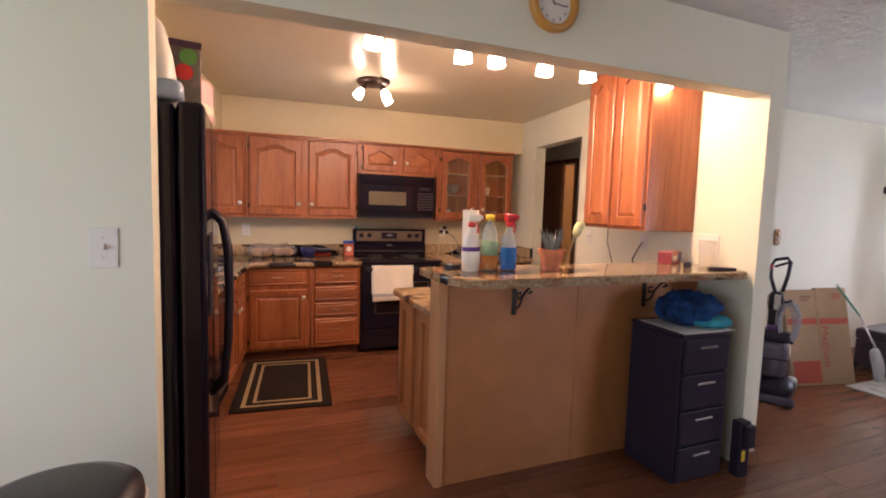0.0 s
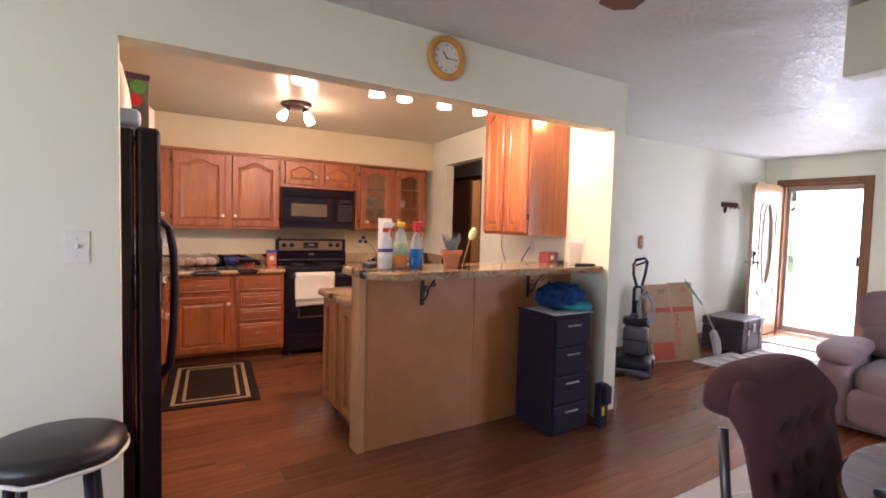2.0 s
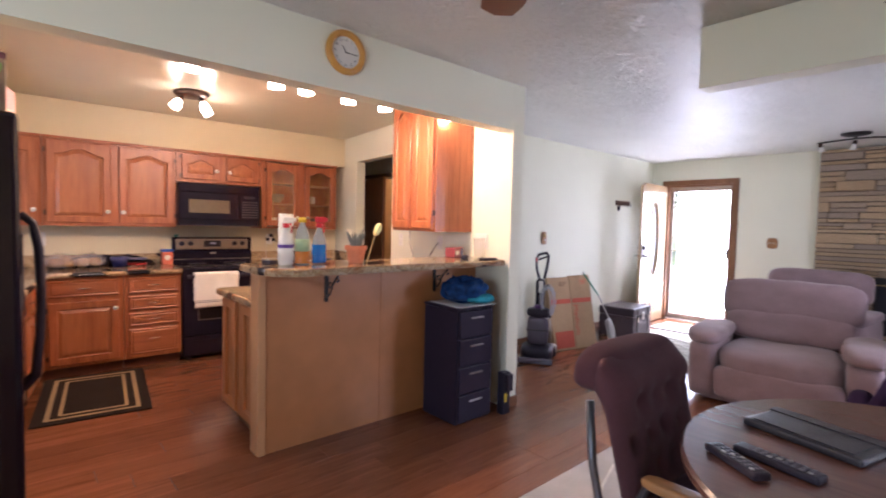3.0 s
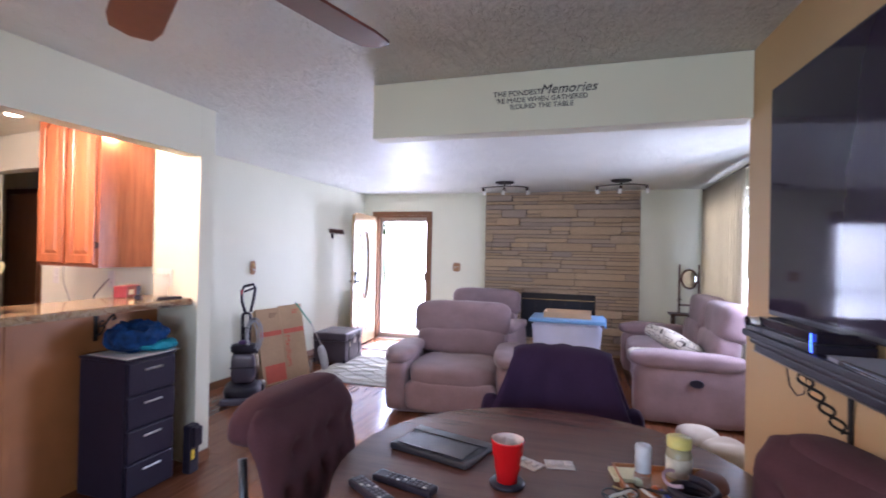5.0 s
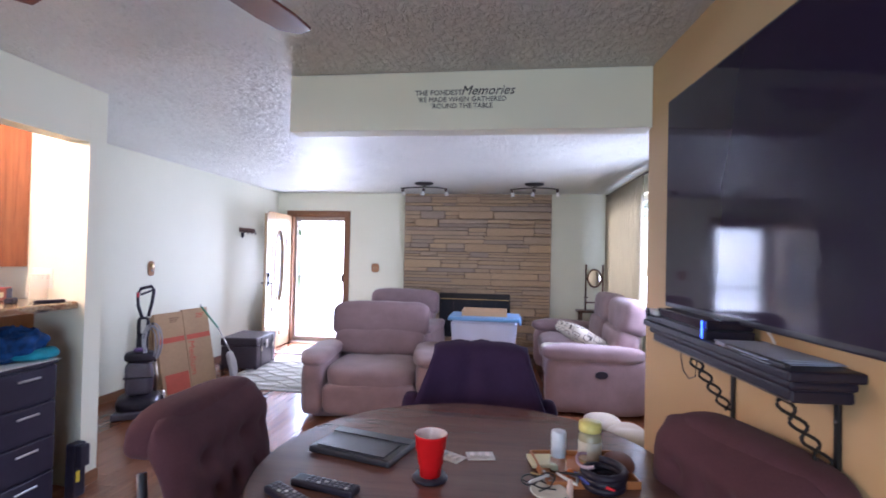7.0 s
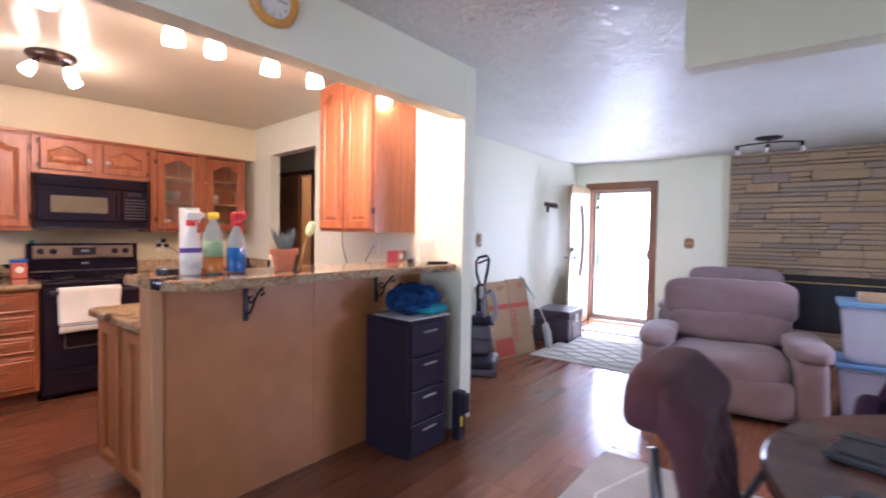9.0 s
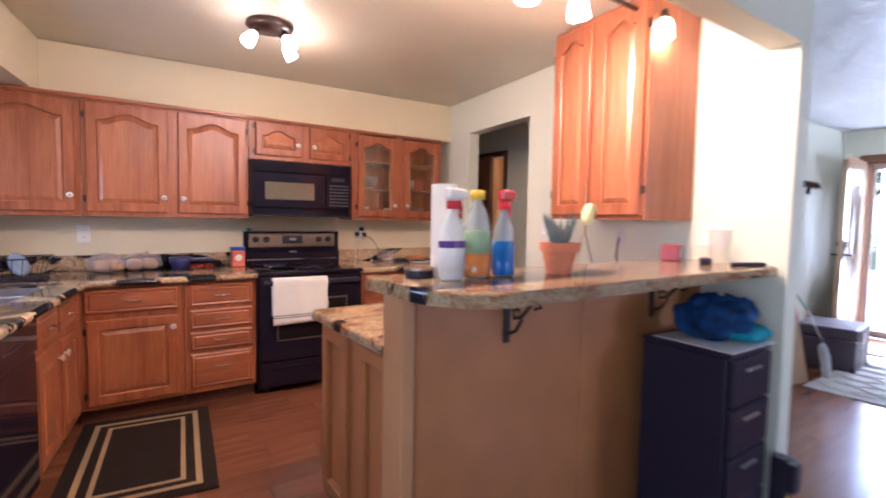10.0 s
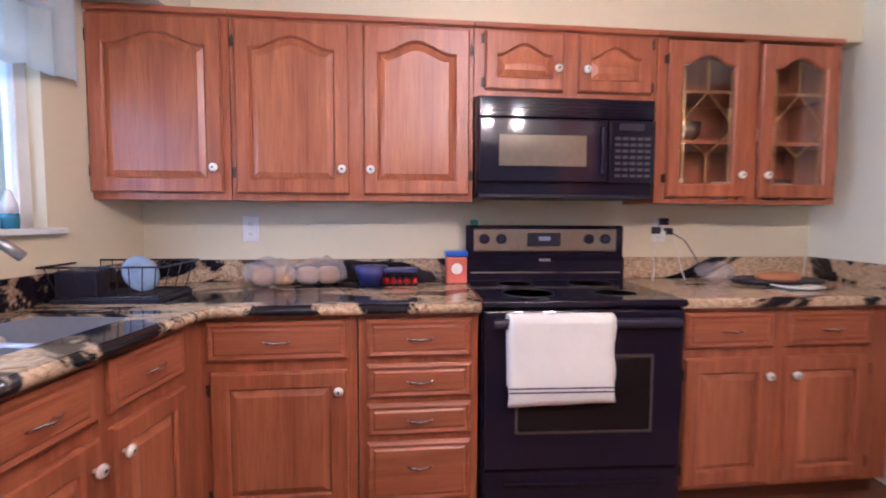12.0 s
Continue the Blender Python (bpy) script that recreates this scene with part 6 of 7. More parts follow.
g = on_tv_wall("paper_stack", 0.98, 1.160, "loose bluish sheets of paper at the shelf end", "paper")
for i in range(5):
    p = part("sheet", box(0.0, 0.27, -0.155, -0.02, 0.0008 + 0.0022 * i, 0.0022 + 0.0022 * i), plain("grey_white_paper", (0.42, 0.46, 0.58), 0.8) if i == 0 else bpy.data.materials["grey_white_paper"], g)
    p.rotation_euler = (0, 0, radians((-3, 4, -1, 2, -5)[i]))
g = on_tv_wall("dark_folder", 1.04, 1.160, "black folder lying under the papers", "folder")
part("cover", box(0.0, 0.25, -0.163, -0.148, 0.0005, 0.012, 0.003), LEATHER, g)
g = on_tv_wall("white_cable", 0.86, 1.160, "white cable coiled behind the console", "cable")
part("cord", tube([(0.02, -0.012, 0.05), (0.07, -0.02, 0.058), (0.12, -0.018, 0.045), (0.15, -0.022, 0.03), (0.18, -0.03, 0.016)], 0.004, 6), WHITE, g, smooth=True)
g = on_tv_wall("cable_loop", 0.56, 0.98, "thin dark cable loop hanging under the shelf", "cable")
part("loop", tube([(-0.06, -0.04, 0.105), (-0.07, -0.042, 0.05), (-0.05, -0.042, 0.0), (0.0, -0.042, -0.02), (0.05, -0.042, 0.0), (0.06, -0.042, 0.05), (0.04, -0.04, 0.105)], 0.0022, 6), BLACK_SATIN, g, smooth=True)

# ceiling fan at rest
g = thing("ceiling_fan", 0.98, 0.45, CEIL_Z, 0, "ceiling fan with reddish brown blades at rest", "ceiling fan")
part("canopy", lathe([(0.07, 0.003), (0.07, -0.03), (0.02, -0.06), (0.015, -0.20)], 20), BRONZE, g, smooth=True)
part("motor", lathe([(0.0, -0.19), (0.06, -0.195), (0.11, -0.22), (0.115, -0.27), (0.08, -0.30), (0.0, -0.31)], 28), BRONZE, g, smooth=True)
BLADE = plain("red_brown_blade", (0.14, 0.035, 0.022), 0.3, 0, 0.2, 20)
for i in range(5):
    q = pose(0, 0, -0.295, 0, 0, -15 + 72 * i) @ pose(0, 0, 0, 8)
    bl = part("blade", prism([(0.14, -0.05), (0.20, -0.06), (0.52, -0.068), (0.60, -0.055), (0.625, 0.0), (0.60, 0.055), (0.52, 0.068), (0.20, 0.06), (0.14, 0.05)], -0.004, 0.004, m=q), BLADE, g)
    part("blade_iron", tube([q @ Vector((0.08, 0, 0.012)), q @ Vector((0.16, 0, 0.008))], 0.012, 6), BRONZE, bl)

# ---- living room ----


def recliner(x, y, turn, label):
    g = thing("recliner", x, y, 0, turn, label, "recliner", "living room seating")
    part("base", box(-0.40, 0.40, -0.36, 0.36, 0.02, 0.20, 0.02), SOFA, g)
    part("footrest", cushion(-0.325, 0.325, 0.28, 0.45, 0.06, 0.34, 6, 8, 0.01), SOFA, g, smooth=True)
    part("seat", cushion(-0.325, 0.325, -0.30, 0.44, 0.26, 0.475, 4.5, 9, 0.014), SOFA, g, smooth=True)
    for s in (-1, 1):
        a = part("arm", cushion(s * 0.40 - 0.085, s * 0.40 + 0.085, -0.38, 0.43, 0.02, 0.53, 6, 9, 0.012), SOFA, g, smooth=True)
        part("arm_pad", cushion(s * 0.40 - 0.11, s * 0.40 + 0.105, -0.34, 0.46, 0.48, 0.61, 3.2, 9, 0.014), SOFA, a, smooth=True)
    m = pose(0, -0.28, 0.42, 12)
    part("lumbar_cushion", cushion(-0.36, 0.36, -0.10, 0.14, 0.02, 0.30, 4.2, 9, 0.014, m=m), SOFA, g, smooth=True)
    part("back_cushion", cushion(-0.40, 0.40, -0.13, 0.12, 0.20, 0.590, 4.6, 10, 0.016, m=m), SOFA, g, smooth=True)
    part("back_shell", cushion(-0.35, 0.35, -0.17, -0.05, -0.2, 0.54, 6, 8, 0.006, m=m), SOFA, g, smooth=True)
    part("handle", cushion(0.484, 0.492, 0.02, 0.12, 0.32, 0.36, 4, 4, 0), BLACK_SATIN, g, smooth=True)
    return g


r0 = recliner(4.57, 0.85, 98, "brown microfibre recliner with padded arms")
r0.scale = (1.20, 1.05, 0.925)
copy_thing(r0, pose(6.42, 1.10, 0, 0, 0, 84))
# sofa along the south wall
g = thing("reclining_sofa", 5.60, -1.19, 0, 0, "brown microfibre reclining sofa against the window wall", "sofa", "living room seating")
part("base", box(-0.80, 0.80, -0.40, 0.40, 0.02, 0.22, 0.02), SOFA, g)
for s in (-1, 1):
    a = part("arm", cushion(s * 0.89 - 0.10, s * 0.89 + 0.10, -0.40, 0.50, 0.02, 0.53, 7, 9, 0.012), SOFA, g, smooth=True)
    part("arm_pad", cushion(s * 0.89 - 0.13, s * 0.89 + 0.12, -0.36, 0.53, 0.47, 0.625, 3.2, 9, 0.016), SOFA, a, smooth=True)
hd = part("release_handle", lathe([(0.0, 0), (0.055, 0.0), (0.05, 0.012), (0.0, 0.012)], 18, m=pose(-0.992, 0.02, 0.38, 0, -90) @ Matrix.Diagonal((0.62, 1, 1, 1))), BLACK_SATIN, g, "black recliner release cup")
for i in range(2):
    x0 = -0.79 + 0.79 * i
    part("seat", cushion(x0, x0 + 0.785, -0.25, 0.47, 0.24, 0.50, 4.5, 9, 0.014), SOFA, g, smooth=True)
    m = pose(0, -0.25, 0.42, 10)
    part("lumbar_cushion", cushion(x0 + 0.01, x0 + 0.775, -0.10, 0.15, 0.03, 0.33, 4, 9, 0.016, m=m), SOFA, g, smooth=True)
    part("back_cushion", cushion(x0, x0 + 0.785, -0.14, 0.13, 0.26, 0.60, 4, 9, 0.018, m=m), SOFA, g, smooth=True)
m_, nt, b = nodes_of("patterned_cushion", 0.9)
vv = coords(nt, (1, 1, 1))
vo = nt.nodes.new("ShaderNodeTexVoronoi")
vo.inputs["Scale"].default_value, vo.distance = 13, 'CHEBYCHEV'
nt.links.new(vv, vo.inputs["Vector"])
nt.links.new(ramp(nt, vo.outputs[0], ((0.0, (0.30, 0.25, 0.2)), (0.13, (0.07, 0.05, 0.045)), (0.16, (0.62, 0.56, 0.46)), (0.33, (0.64, 0.58, 0.48)), (0.36, (0.07, 0.05, 0.045)), (0.40, (0.07, 0.05, 0.045)), (0.43, (0.62, 0.56, 0.46)))), b.inputs["Base Color"])
PATT = m_
o = part("throw_pillow", cushion(-0.25, 0.25, -0.07, 0.07, -0.22, 0.22, 4, 8, 0.012), PATT, smooth=True)
o.matrix_world = pose(5.22, -1.08, 0.62, -62, 0, 20)
tagged(o, "cream throw pillow with dark square pattern", "pillow")
o = part("throw_blanket", cushion(-0.22, 0.2, -0.22, 0.24, -0.02, 0.04, 3, 9, 0.03), PATT, smooth=True)
o.matrix_world = pose(5.05, -0.93, 0.515, 0, 0, 10)
tagged(o, "folded patterned throw on the sofa seat", "blanket")
# pile on the floor by the sofa
for i, (x, y, c_) in enumerate(((4.10, -1.10, (0.40, 0.34, 0.27)), (3.86, -1.22, (0.37, 0.30, 0.23)))):
    o = part("stuffed_cushion", cushion(-0.17, 0.17, -0.15, 0.15, 0, 0.2, 2.6, 8, 0.03, seed=i), cloth("tan_plush" if i else "beige_plush", c_), smooth=True)
    o.location = (x, y, 0.002)
    tagged(o, "soft beige plush cushion lying on the floor", "cushion", "floor cushions")
# storage bins
BIN = plain("clear_bin_plastic", (0.58, 0.62, 0.80), 0.25, 0, 0.08, 6)
for k, (z, mt) in enumerate(((0.0, BIN), (0.425, BIN))):
    g = thing("storage_bin", 4.78, -0.13, z, 90, "translucent storage bin with a blue lid" if k else "lower storage bin of the stack, blue lid", "storage bin", "stacked bins")
    t = bmesh.new()
    lo = [(-0.27, -0.18), (0.27, -0.18), (0.27, 0.18), (-0.27, 0.18)]
    a = [t.verts.new((x, y, 0.0)) for x, y in lo]
    b_ = [t.verts.new((x * 1.12, y * 1.12, 0.385)) for x, y in lo]
    t.faces.new(a)
    t.faces.new(b_)
    for i in range(4):
        t.faces.new((a[i], a[(i + 1) % 4], b_[(i + 1) % 4], b_[i]))
    bmesh.ops.bevel(t, geom=t.edges[:], offset=0.02, segments=2, affect='EDGES')
    part("tub", t, mt, g)
    bl = part("lid", box(-0.325, 0.325, -0.225, 0.225, 0.388, 0.42, 0.010), plain("blue_bin_lid", (0.17, 0.36, 0.65), 0.35) if not k else bpy.data.materials["blue_bin_lid"], g, "blue snap lid")
    part("latch", box(-0.338, -0.325, -0.05, 0.05, 0.34, 0.42, 0.004), bpy.data.materials["blue_bin_lid"], bl)
CARD = plain("cardboard", (0.50, 0.34, 0.20), 0.85, 0, 0.12, 50, 0.1)
g = thing("shallow_carton", 4.80, -0.13, 0.847, 90, "open shallow cardboard tray on the storage bin", "carton")
bm = box(-0.20, 0.20, -0.13, 0.13, 0, 0.006)
for a in ((-0.20, 0.20, -0.136, -0.13), (-0.20, 0.20, 0.13, 0.136), (-0.206, -0.20, -0.136, 0.136), (0.20, 0.206, -0.136, 0.136)):
    box(*a, 0, 0.05, 0, bm)
part("carton", bm, CARD, g)

# fireplace of stacked ledge stone
FY0, FY1, FZ = -0.955, 1.20, 2.318
OY0, OY1, OZ0, OZ1 = -0.385, 0.645, 0.20, 0.85
fp = thing("fireplace", 7.34, 0, 0, 0, "wide fireplace of stacked tan and grey ledge stone", "fireplace")
part("mortar_core", box(-0.045, -0.001, FY0, OY0, 0, FZ), plain("dark_mortar", (0.18, 0.135, 0.095), 0.95, 0, 0.2, 60, 0.3), fp)
MORTAR = bpy.data.materials["dark_mortar"]
for a in ((OY1, FY1, 0, FZ), (OY0, OY1, OZ1, FZ), (OY0, OY1, 0, OZ0)):
    part("mortar_core", box(-0.045, -0.001, *a), MORTAR, fp)
bx = part("firebox", box(-0.03, -0.002, OY0 + 0.001, OY1 - 0.001, OZ0 + 0.001, OZ1 - 0.001), plain("soot", (0.012, 0.01, 0.01), 0.8), fp, "black firebox behind glass doors")
fr = part("fire_screen", box(-0.075, -0.068, OY0 + 0.02, OY1 - 0.02, OZ0 + 0.02, OZ1 - 0.06), plain("dark_fire_glass", (0.03, 0.03, 0.035), 0.1), fp)
bm = bmesh.new()
for a in ((OY0, OY1, OZ1 - 0.07, OZ1 - 0.002), (OY0, OY0 + 0.025, OZ0, OZ1 - 0.07), (OY1 - 0.025, OY1, OZ0, OZ1 - 0.07)):
    box(-0.085, -0.07, *a, 0.003, bm)
part("frame", bm, BLACK_IRON, fr)
part("brass_strip", box(-0.088, -0.0855, OY0 + 0.01, OY1 - 0.01, OZ1 - 0.085, OZ1 - 0.076), BRASS, fr)
for k in range(1, 5):
    yk = OY0 + (OY1 - OY0) * k / 5
    part("mullion", box(-0.083, -0.0755, yk - 0.006, yk + 0.006, OZ0 + 0.02, OZ1 - 0.075), BLACK_IRON, fr)
m_, nt, b = nodes_of("ledge_stone", 0.85, 0, 0.3)
oi = nt.nodes.new("ShaderNodeObjectInfo")
base = ramp(nt, oi.outputs["Random"], ((0.0, (0.40, 0.285, 0.175)), (0.35, (0.50, 0.365, 0.225)), (0.65, (0.43, 0.325, 0.22)), (0.85, (0.34, 0.275, 0.225)), (1.0, (0.54, 0.40, 0.25))))
gr = noise_of(nt, coords(nt, (3, 3, 14)), 3, 6, 0.7)
nt.links.new(mix(nt, base, ramp(nt, gr, ((0.3, (0.55, 0.52, 0.5)), (0.7, (1.2, 1.15, 1.1)))), 0.8, 'MULTIPLY'), b.inputs["Base Color"])
bump(nt, b, gr, 0.35, 0.012)
STONE = m_
rs = random.Random(5)
shapes = []
for k in range(7):
    bm = bmesh.new()
    bmesh.ops.create_cube(bm, size=1)
    bmesh.ops.bevel(bm, geom=[e for e in bm.edges], offset=0.05, segments=1, affect='EDGES')
    for v_ in bm.verts:
        v_.co += Vector((rs.uniform(-0.05, 0.05), rs.uniform(-0.008, 0.008), rs.uniform(-0.05, 0.05)))
    me = bpy.data.meshes.new("stone")
    bm.to_mesh(me)
    bm.free()
    me.materials.append(STONE)
    shapes.append(me)


def stone(y0, y1, z0, z1, proud):
    d = 0.045 + proud
    ob = new("stone", rs.choice(shapes))
    ob.parent = fp
    ob.matrix_local = Matrix.Translation((-0.03 - d / 2, (y0 + y1) / 2, (z0 + z1) / 2)) @ Matrix.Diagonal((d, y1 - y0 - 0.010, z1 - z0 - 0.013, 1))


z, count = 0.0, 0
while z < FZ - 0.02:
    h = rs.choice((0.045, 0.06, 0.075, 0.095, 0.12, 0.12))
    h = min(h, FZ - z)
    if FZ - z - h < 0.03:
        h = FZ - z
    y = FY0
    while y < FY1 - 0.01:
        L = rs.choice((rs.uniform(0.16, 0.4), rs.uniform(0.4, 0.95)))
        y1 = min(FY1, y + L)
        if FY1 - y1 < 0.1:
            y1 = FY1
        spans = [(y, y1)]
        if z + h > OZ0 + 0.01 and z < OZ1 - 0.01:
            spans = [(a, b2) for a, b2 in ((y, min(y1, OY0)), (max(y, OY1), y1)) if b2 - a > 0.03]
        for a, b2 in spans:
            if count < 290:
                if h >= 0.075 and rs.random() < 0.5:
                    cut = rs.uniform(0.38, 0.62) * h
                    stone(a, b2, z, z + cut, rs.uniform(0, 0.035)), stone(a, b2, z + cut, z + h, rs.uniform(0, 0.035))
                    count += 2
                else:
                    stone(a, b2, z, z + h, rs.uniform(0, 0.035) + (0.07 if rs.random() < 0.07 else 0))
                    count += 1
        y = y1
    z += h

# mirror stand in the corner
g = thing("mirror_stand", 7.12, -1.555, 0, -90, "dark wooden stand with a tilting oval mirror", "mirror stand")
part("top", box(-0.25, 0.14, -0.13, 0.13, 0.66, 0.685, 0.006), DARK_WOOD, g)
for x in (-0.20, 0.11):
    for y in (-0.10, 0.10):
        part("leg", tube([(x, y, 0), (x, y, 0.66)], 0.015, 8), DARK_WOOD, g, smooth=True)
for x in (-0.125, 0.105):
    part("post", tube([(x, 0.05, 0.685), (x, 0.05, 1.32)], 0.012, 8), DARK_WOOD, g, smooth=True)
    part("peg", tube([(x - 0.03, 0.0, 0.86), (x + 0.03, 0.05, 0.86)], 0.008, 6), DARK_WOOD, g)
part("crossbar", box(-0.125, 0.105, 0.04, 0.06, 0.78, 0.80, 0.003), DARK_WOOD, g)
E4 = Matrix.Translation((-0.01, 0.04, 1.13)) @ pose(0, 0, 0, 84) @ Matrix.Diagonal((0.8, 1.05, 1, 1))
part("mirror_frame", tube([E4 @ Vector((0.115 * math.cos(i * 0.2094), 0.115 * math.sin(i * 0.2094), 0)) for i in range(30)], 0.014, 8, closed=True), DARK_WOOD, g, smooth=True)
part("mirror", lathe([(0.112, 0.0), (0.112, 0.004), (0.0, 0.004)], 30, m=E4), plain("mirror_silver", (0.9, 0.9, 0.9), 0.02, 1.0, 0.0), g)

# curtains and south window
wd = thing("window_2", 0, LY, 0, 0, "wide living room window with white frame", "window", "", "structure")
bm = bmesh.new()
for a in ((LX0, LX0 + 0.06, LZ0, LZ1), (LX1 - 0.06, LX1, LZ0, LZ1), (LX0, LX1, LZ0, LZ0 + 0.06), (LX0, LX1, LZ1 - 0.06, LZ1), (5.4, 5.45, LZ0, LZ1)):
    box(a[0], a[1], -0.10, -0.05, a[2], a[3], 0.004, bm)
part("window_frame", bm, WHITE_PAINT, wd)
p = part("pane", box(LX0 + 0.05, LX1 - 0.05, -0.078, -0.072, LZ0 + 0.05, LZ1 - 0.05), GLASS, wd)
p.visible_shadow = False
g = thing("curtain_rod", 0, LY + 0.09, 2.245, 0, "bronze curtain rod with finial", "curtain rod")
part("rod", tube([(3.9, 0, 0), (6.88, 0, 0)], 0.012, 8), BRONZE, g, smooth=True)
part("finial", lathe([(0.0, -0.03), (0.022, -0.01), (0.022, 0.01), (0.0, 0.03)], 12, m=pose(6.90, 0, 0, 0, 90)), BRONZE, g, smooth=True)
for x in (4.0, 6.80):
    part("wall_bracket", tube([(x, -0.089, -0.01), (x, 0, 0)], 0.008, 6), BRONZE, g)
CURT = cloth("beige_curtain", (0.55, 0.50, 0.38), 200, 0.12)
ct = CURT.node_tree
tl, ms = ct.nodes.new("ShaderNodeBsdfTranslucent"), ct.nodes.new("ShaderNodeMixShader")
tl.inputs[0].default_value, ms.inputs[0].default_value = (0.62, 0.55, 0.42, 1), 0.45
ct.links.new(ct.nodes["Principled BSDF"].outputs[0], ms.inputs[1])
ct.links.new(tl.outputs[0], ms.inputs[2])
ct.links.new(ms.outputs[0], ct.nodes["Material Output"].inputs[0])


def curtain(x0, x1, z0, z1, label):
    bm = bmesh.new()
    n = int((x1 - x0) / 0.011)
    cols = []
    for i in range(n + 1):
        cols.append([bm.verts.new((x0 + (x1 - x0) * i / n, LY + 0.09 + (0.025 + 0.012 * k / 6) * math.sin(i * 0.68 + 0.25 * math.sin(i * 0.11) * k), z1 + (z0 - z1) * k / 6)) for k in range(7)])
    for a, b in zip(cols, cols[1:]):
        for k in range(6):
            bm.faces.new((a[k], b[k], b[k + 1], a[k + 1]))
    ob = part("curtain", bm, CURT, smooth=True)
    s_ = ob.modifiers.new("thick", 'SOLIDIFY')
    s_.thickness = 0.003
    return tagged(ob, label, "curtain", "living room curtains")


curtain(5.20, 6.86, 0.05, 2.235, "beige pleated curtain drawn to the window corner")
# living room spot bars
for x, y, tn in ((6.31, 0.75, 92), (6.36, -0.65, 88)):
    g = thing("ceiling_spotlight", x, y, CEIL_Z, tn, "bronze ceiling spot bar with three unlit shades", "ceiling light", "living room spots")
    part("canopy", lathe([(0.12, 0.003), (0.12, -0.018), (0.08, -0.032), (0.0, -0.034)], 24, m=Matrix.Diagonal((1, 0.7, 1, 1))), BLACK_IRON, g, smooth=True)
    part("bar", tube([(-0.30, 0.0, -0.075), (-0.15, 0.02, -0.06), (0, 0, -0.055), (0.15, -0.02, -0.06), (0.30, 0, -0.075)], 0.008, 8), BLACK_IRON, g, smooth=True)
    part("stem", tube([(0, 0, -0.03), (0, 0, -0.056)], 0.01, 8), BLACK_IRON, g)
    for k, xx in enumerate((-0.28, 0.0, 0.28)):
        spot_head(g, xx, 0, -0.07, (12, -14, 18)[k], 30 * k, 0, 0.026, 0.045, 1.3)

# front door
dr = thing("door_1", 7.34, DY0, 0, 90, "brown framed front doorway with a glazed storm door", "door", "", "structure")
W_ = DY1 - DY0
bm = bmesh.new()
for a in ((-0.065, 0.0, 0.0, DZ + 0.065), (W_, W_ + 0.065, 0.0, DZ + 0.065), (0.0, W_, DZ, DZ + 0.065)):
    box(a[0], a[1], -0.002, 0.02, a[2], a[3], 0.004, bm)
part("casing", bm, TRIM_WOOD_V, dr)
bm = bmesh.new()
for a in ((0.0, 0.03, 0.0, DZ), (W_ - 0.03, W_, 0.0, DZ), (0.03, W_ - 0.03, DZ - 0.03, DZ)):
    box(a[0], a[1], -0.138, -0.003, a[2], a[3], 0, bm)
part("jamb", bm, TRIM_WOOD_V, dr)
part("threshold", box(0.03, W_ - 0.03, -0.14, 0.01, 0.001, 0.02, 0.004), STEEL, dr)
bm = bmesh.new()
for a in ((0.03, 0.065, 0.02, DZ - 0.03), (W_ - 0.065, W_ - 0.03, 0.02, DZ - 0.03), (0.065, W_ - 0.065, 0.02, 0.09), (0.065, W_ - 0.065, DZ - 0.09, DZ - 0.03), (0.065, W_ - 0.065, 1.02, 1.032)):
    box(a[0], a[1], -0.115, -0.085, a[2], a[3], 0.003, bm)
st = part("storm_door", bm, plain("tan_aluminium", (0.42, 0.36, 0.30), 0.4, 0.3), dr, "tan aluminium storm door frame")
p = part("pane", box(0.06, W_ - 0.06, -0.102, -0.098, 0.085, DZ - 0.085), GLASS, st)
p.visible_shadow = False
part("handle", box(0.06, 0.08, -0.084, -0.05, 0.95, 1.08, 0.004), BLACK_IRON, st)
# the open wooden leaf
WDOOR = wood("golden_oak_door", (0.36, 0.22, 0.10), (0.56, 0.38, 0.20), 2, 0.28)
varnish = WDOOR.node_tree.nodes["Principled BSDF"].inputs
varnish["Coat Weight"].default_value, varnish["Coat Roughness"].default_value, varnish["Coat IOR"].default_value = 1.0, 0.12, 1.6
lf = thing("front_door_leaf", 7.31, 3.045, 0.015, 184.5, "open oak front door leaf with an oval glass", "door leaf", "", "structure")
LW, LH, LT = 0.88, 1.95, 0.042
bm = bmesh.new()
cx, cz, ra, rb = LW / 2, 1.18, 0.155, 0.52
n = 48
inn, out = [], []
for i in range(n):
    a = 2 * math.pi * i / n + math.pi / n
    dx, dz = math.cos(a) * ra, math.sin(a) * rb
    inn.append((cx + dx, cz + dz))
    k = min((LW / 2) / abs(dx), ((LH - cz) if dz > 0 else cz) / abs(dz))
    out.append((cx + dx * k, cz + dz * k))
rows = [[bm.verts.new((x, y, z_)) for x, z_ in o] for o, y in ((inn, 0), (out, 0), (out, LT), (inn, LT))]
for a, b in zip(rows, rows[1:] + rows[:1]):
    for i in range(n):
        bm.faces.new((a[i], a[(i + 1) % n], b[(i + 1) % n], b[i]))
part("slab", bm, WDOOR, lf)
p = part("oval_pane", prism([(x, z_) for x, z_ in inn], -0.025, -0.019, m=UPRIGHT), clear("frosted_door_glass", (0.95, 0.97, 1), 0.25), lf, "bright frosted oval glass")
p.visible_shadow = False
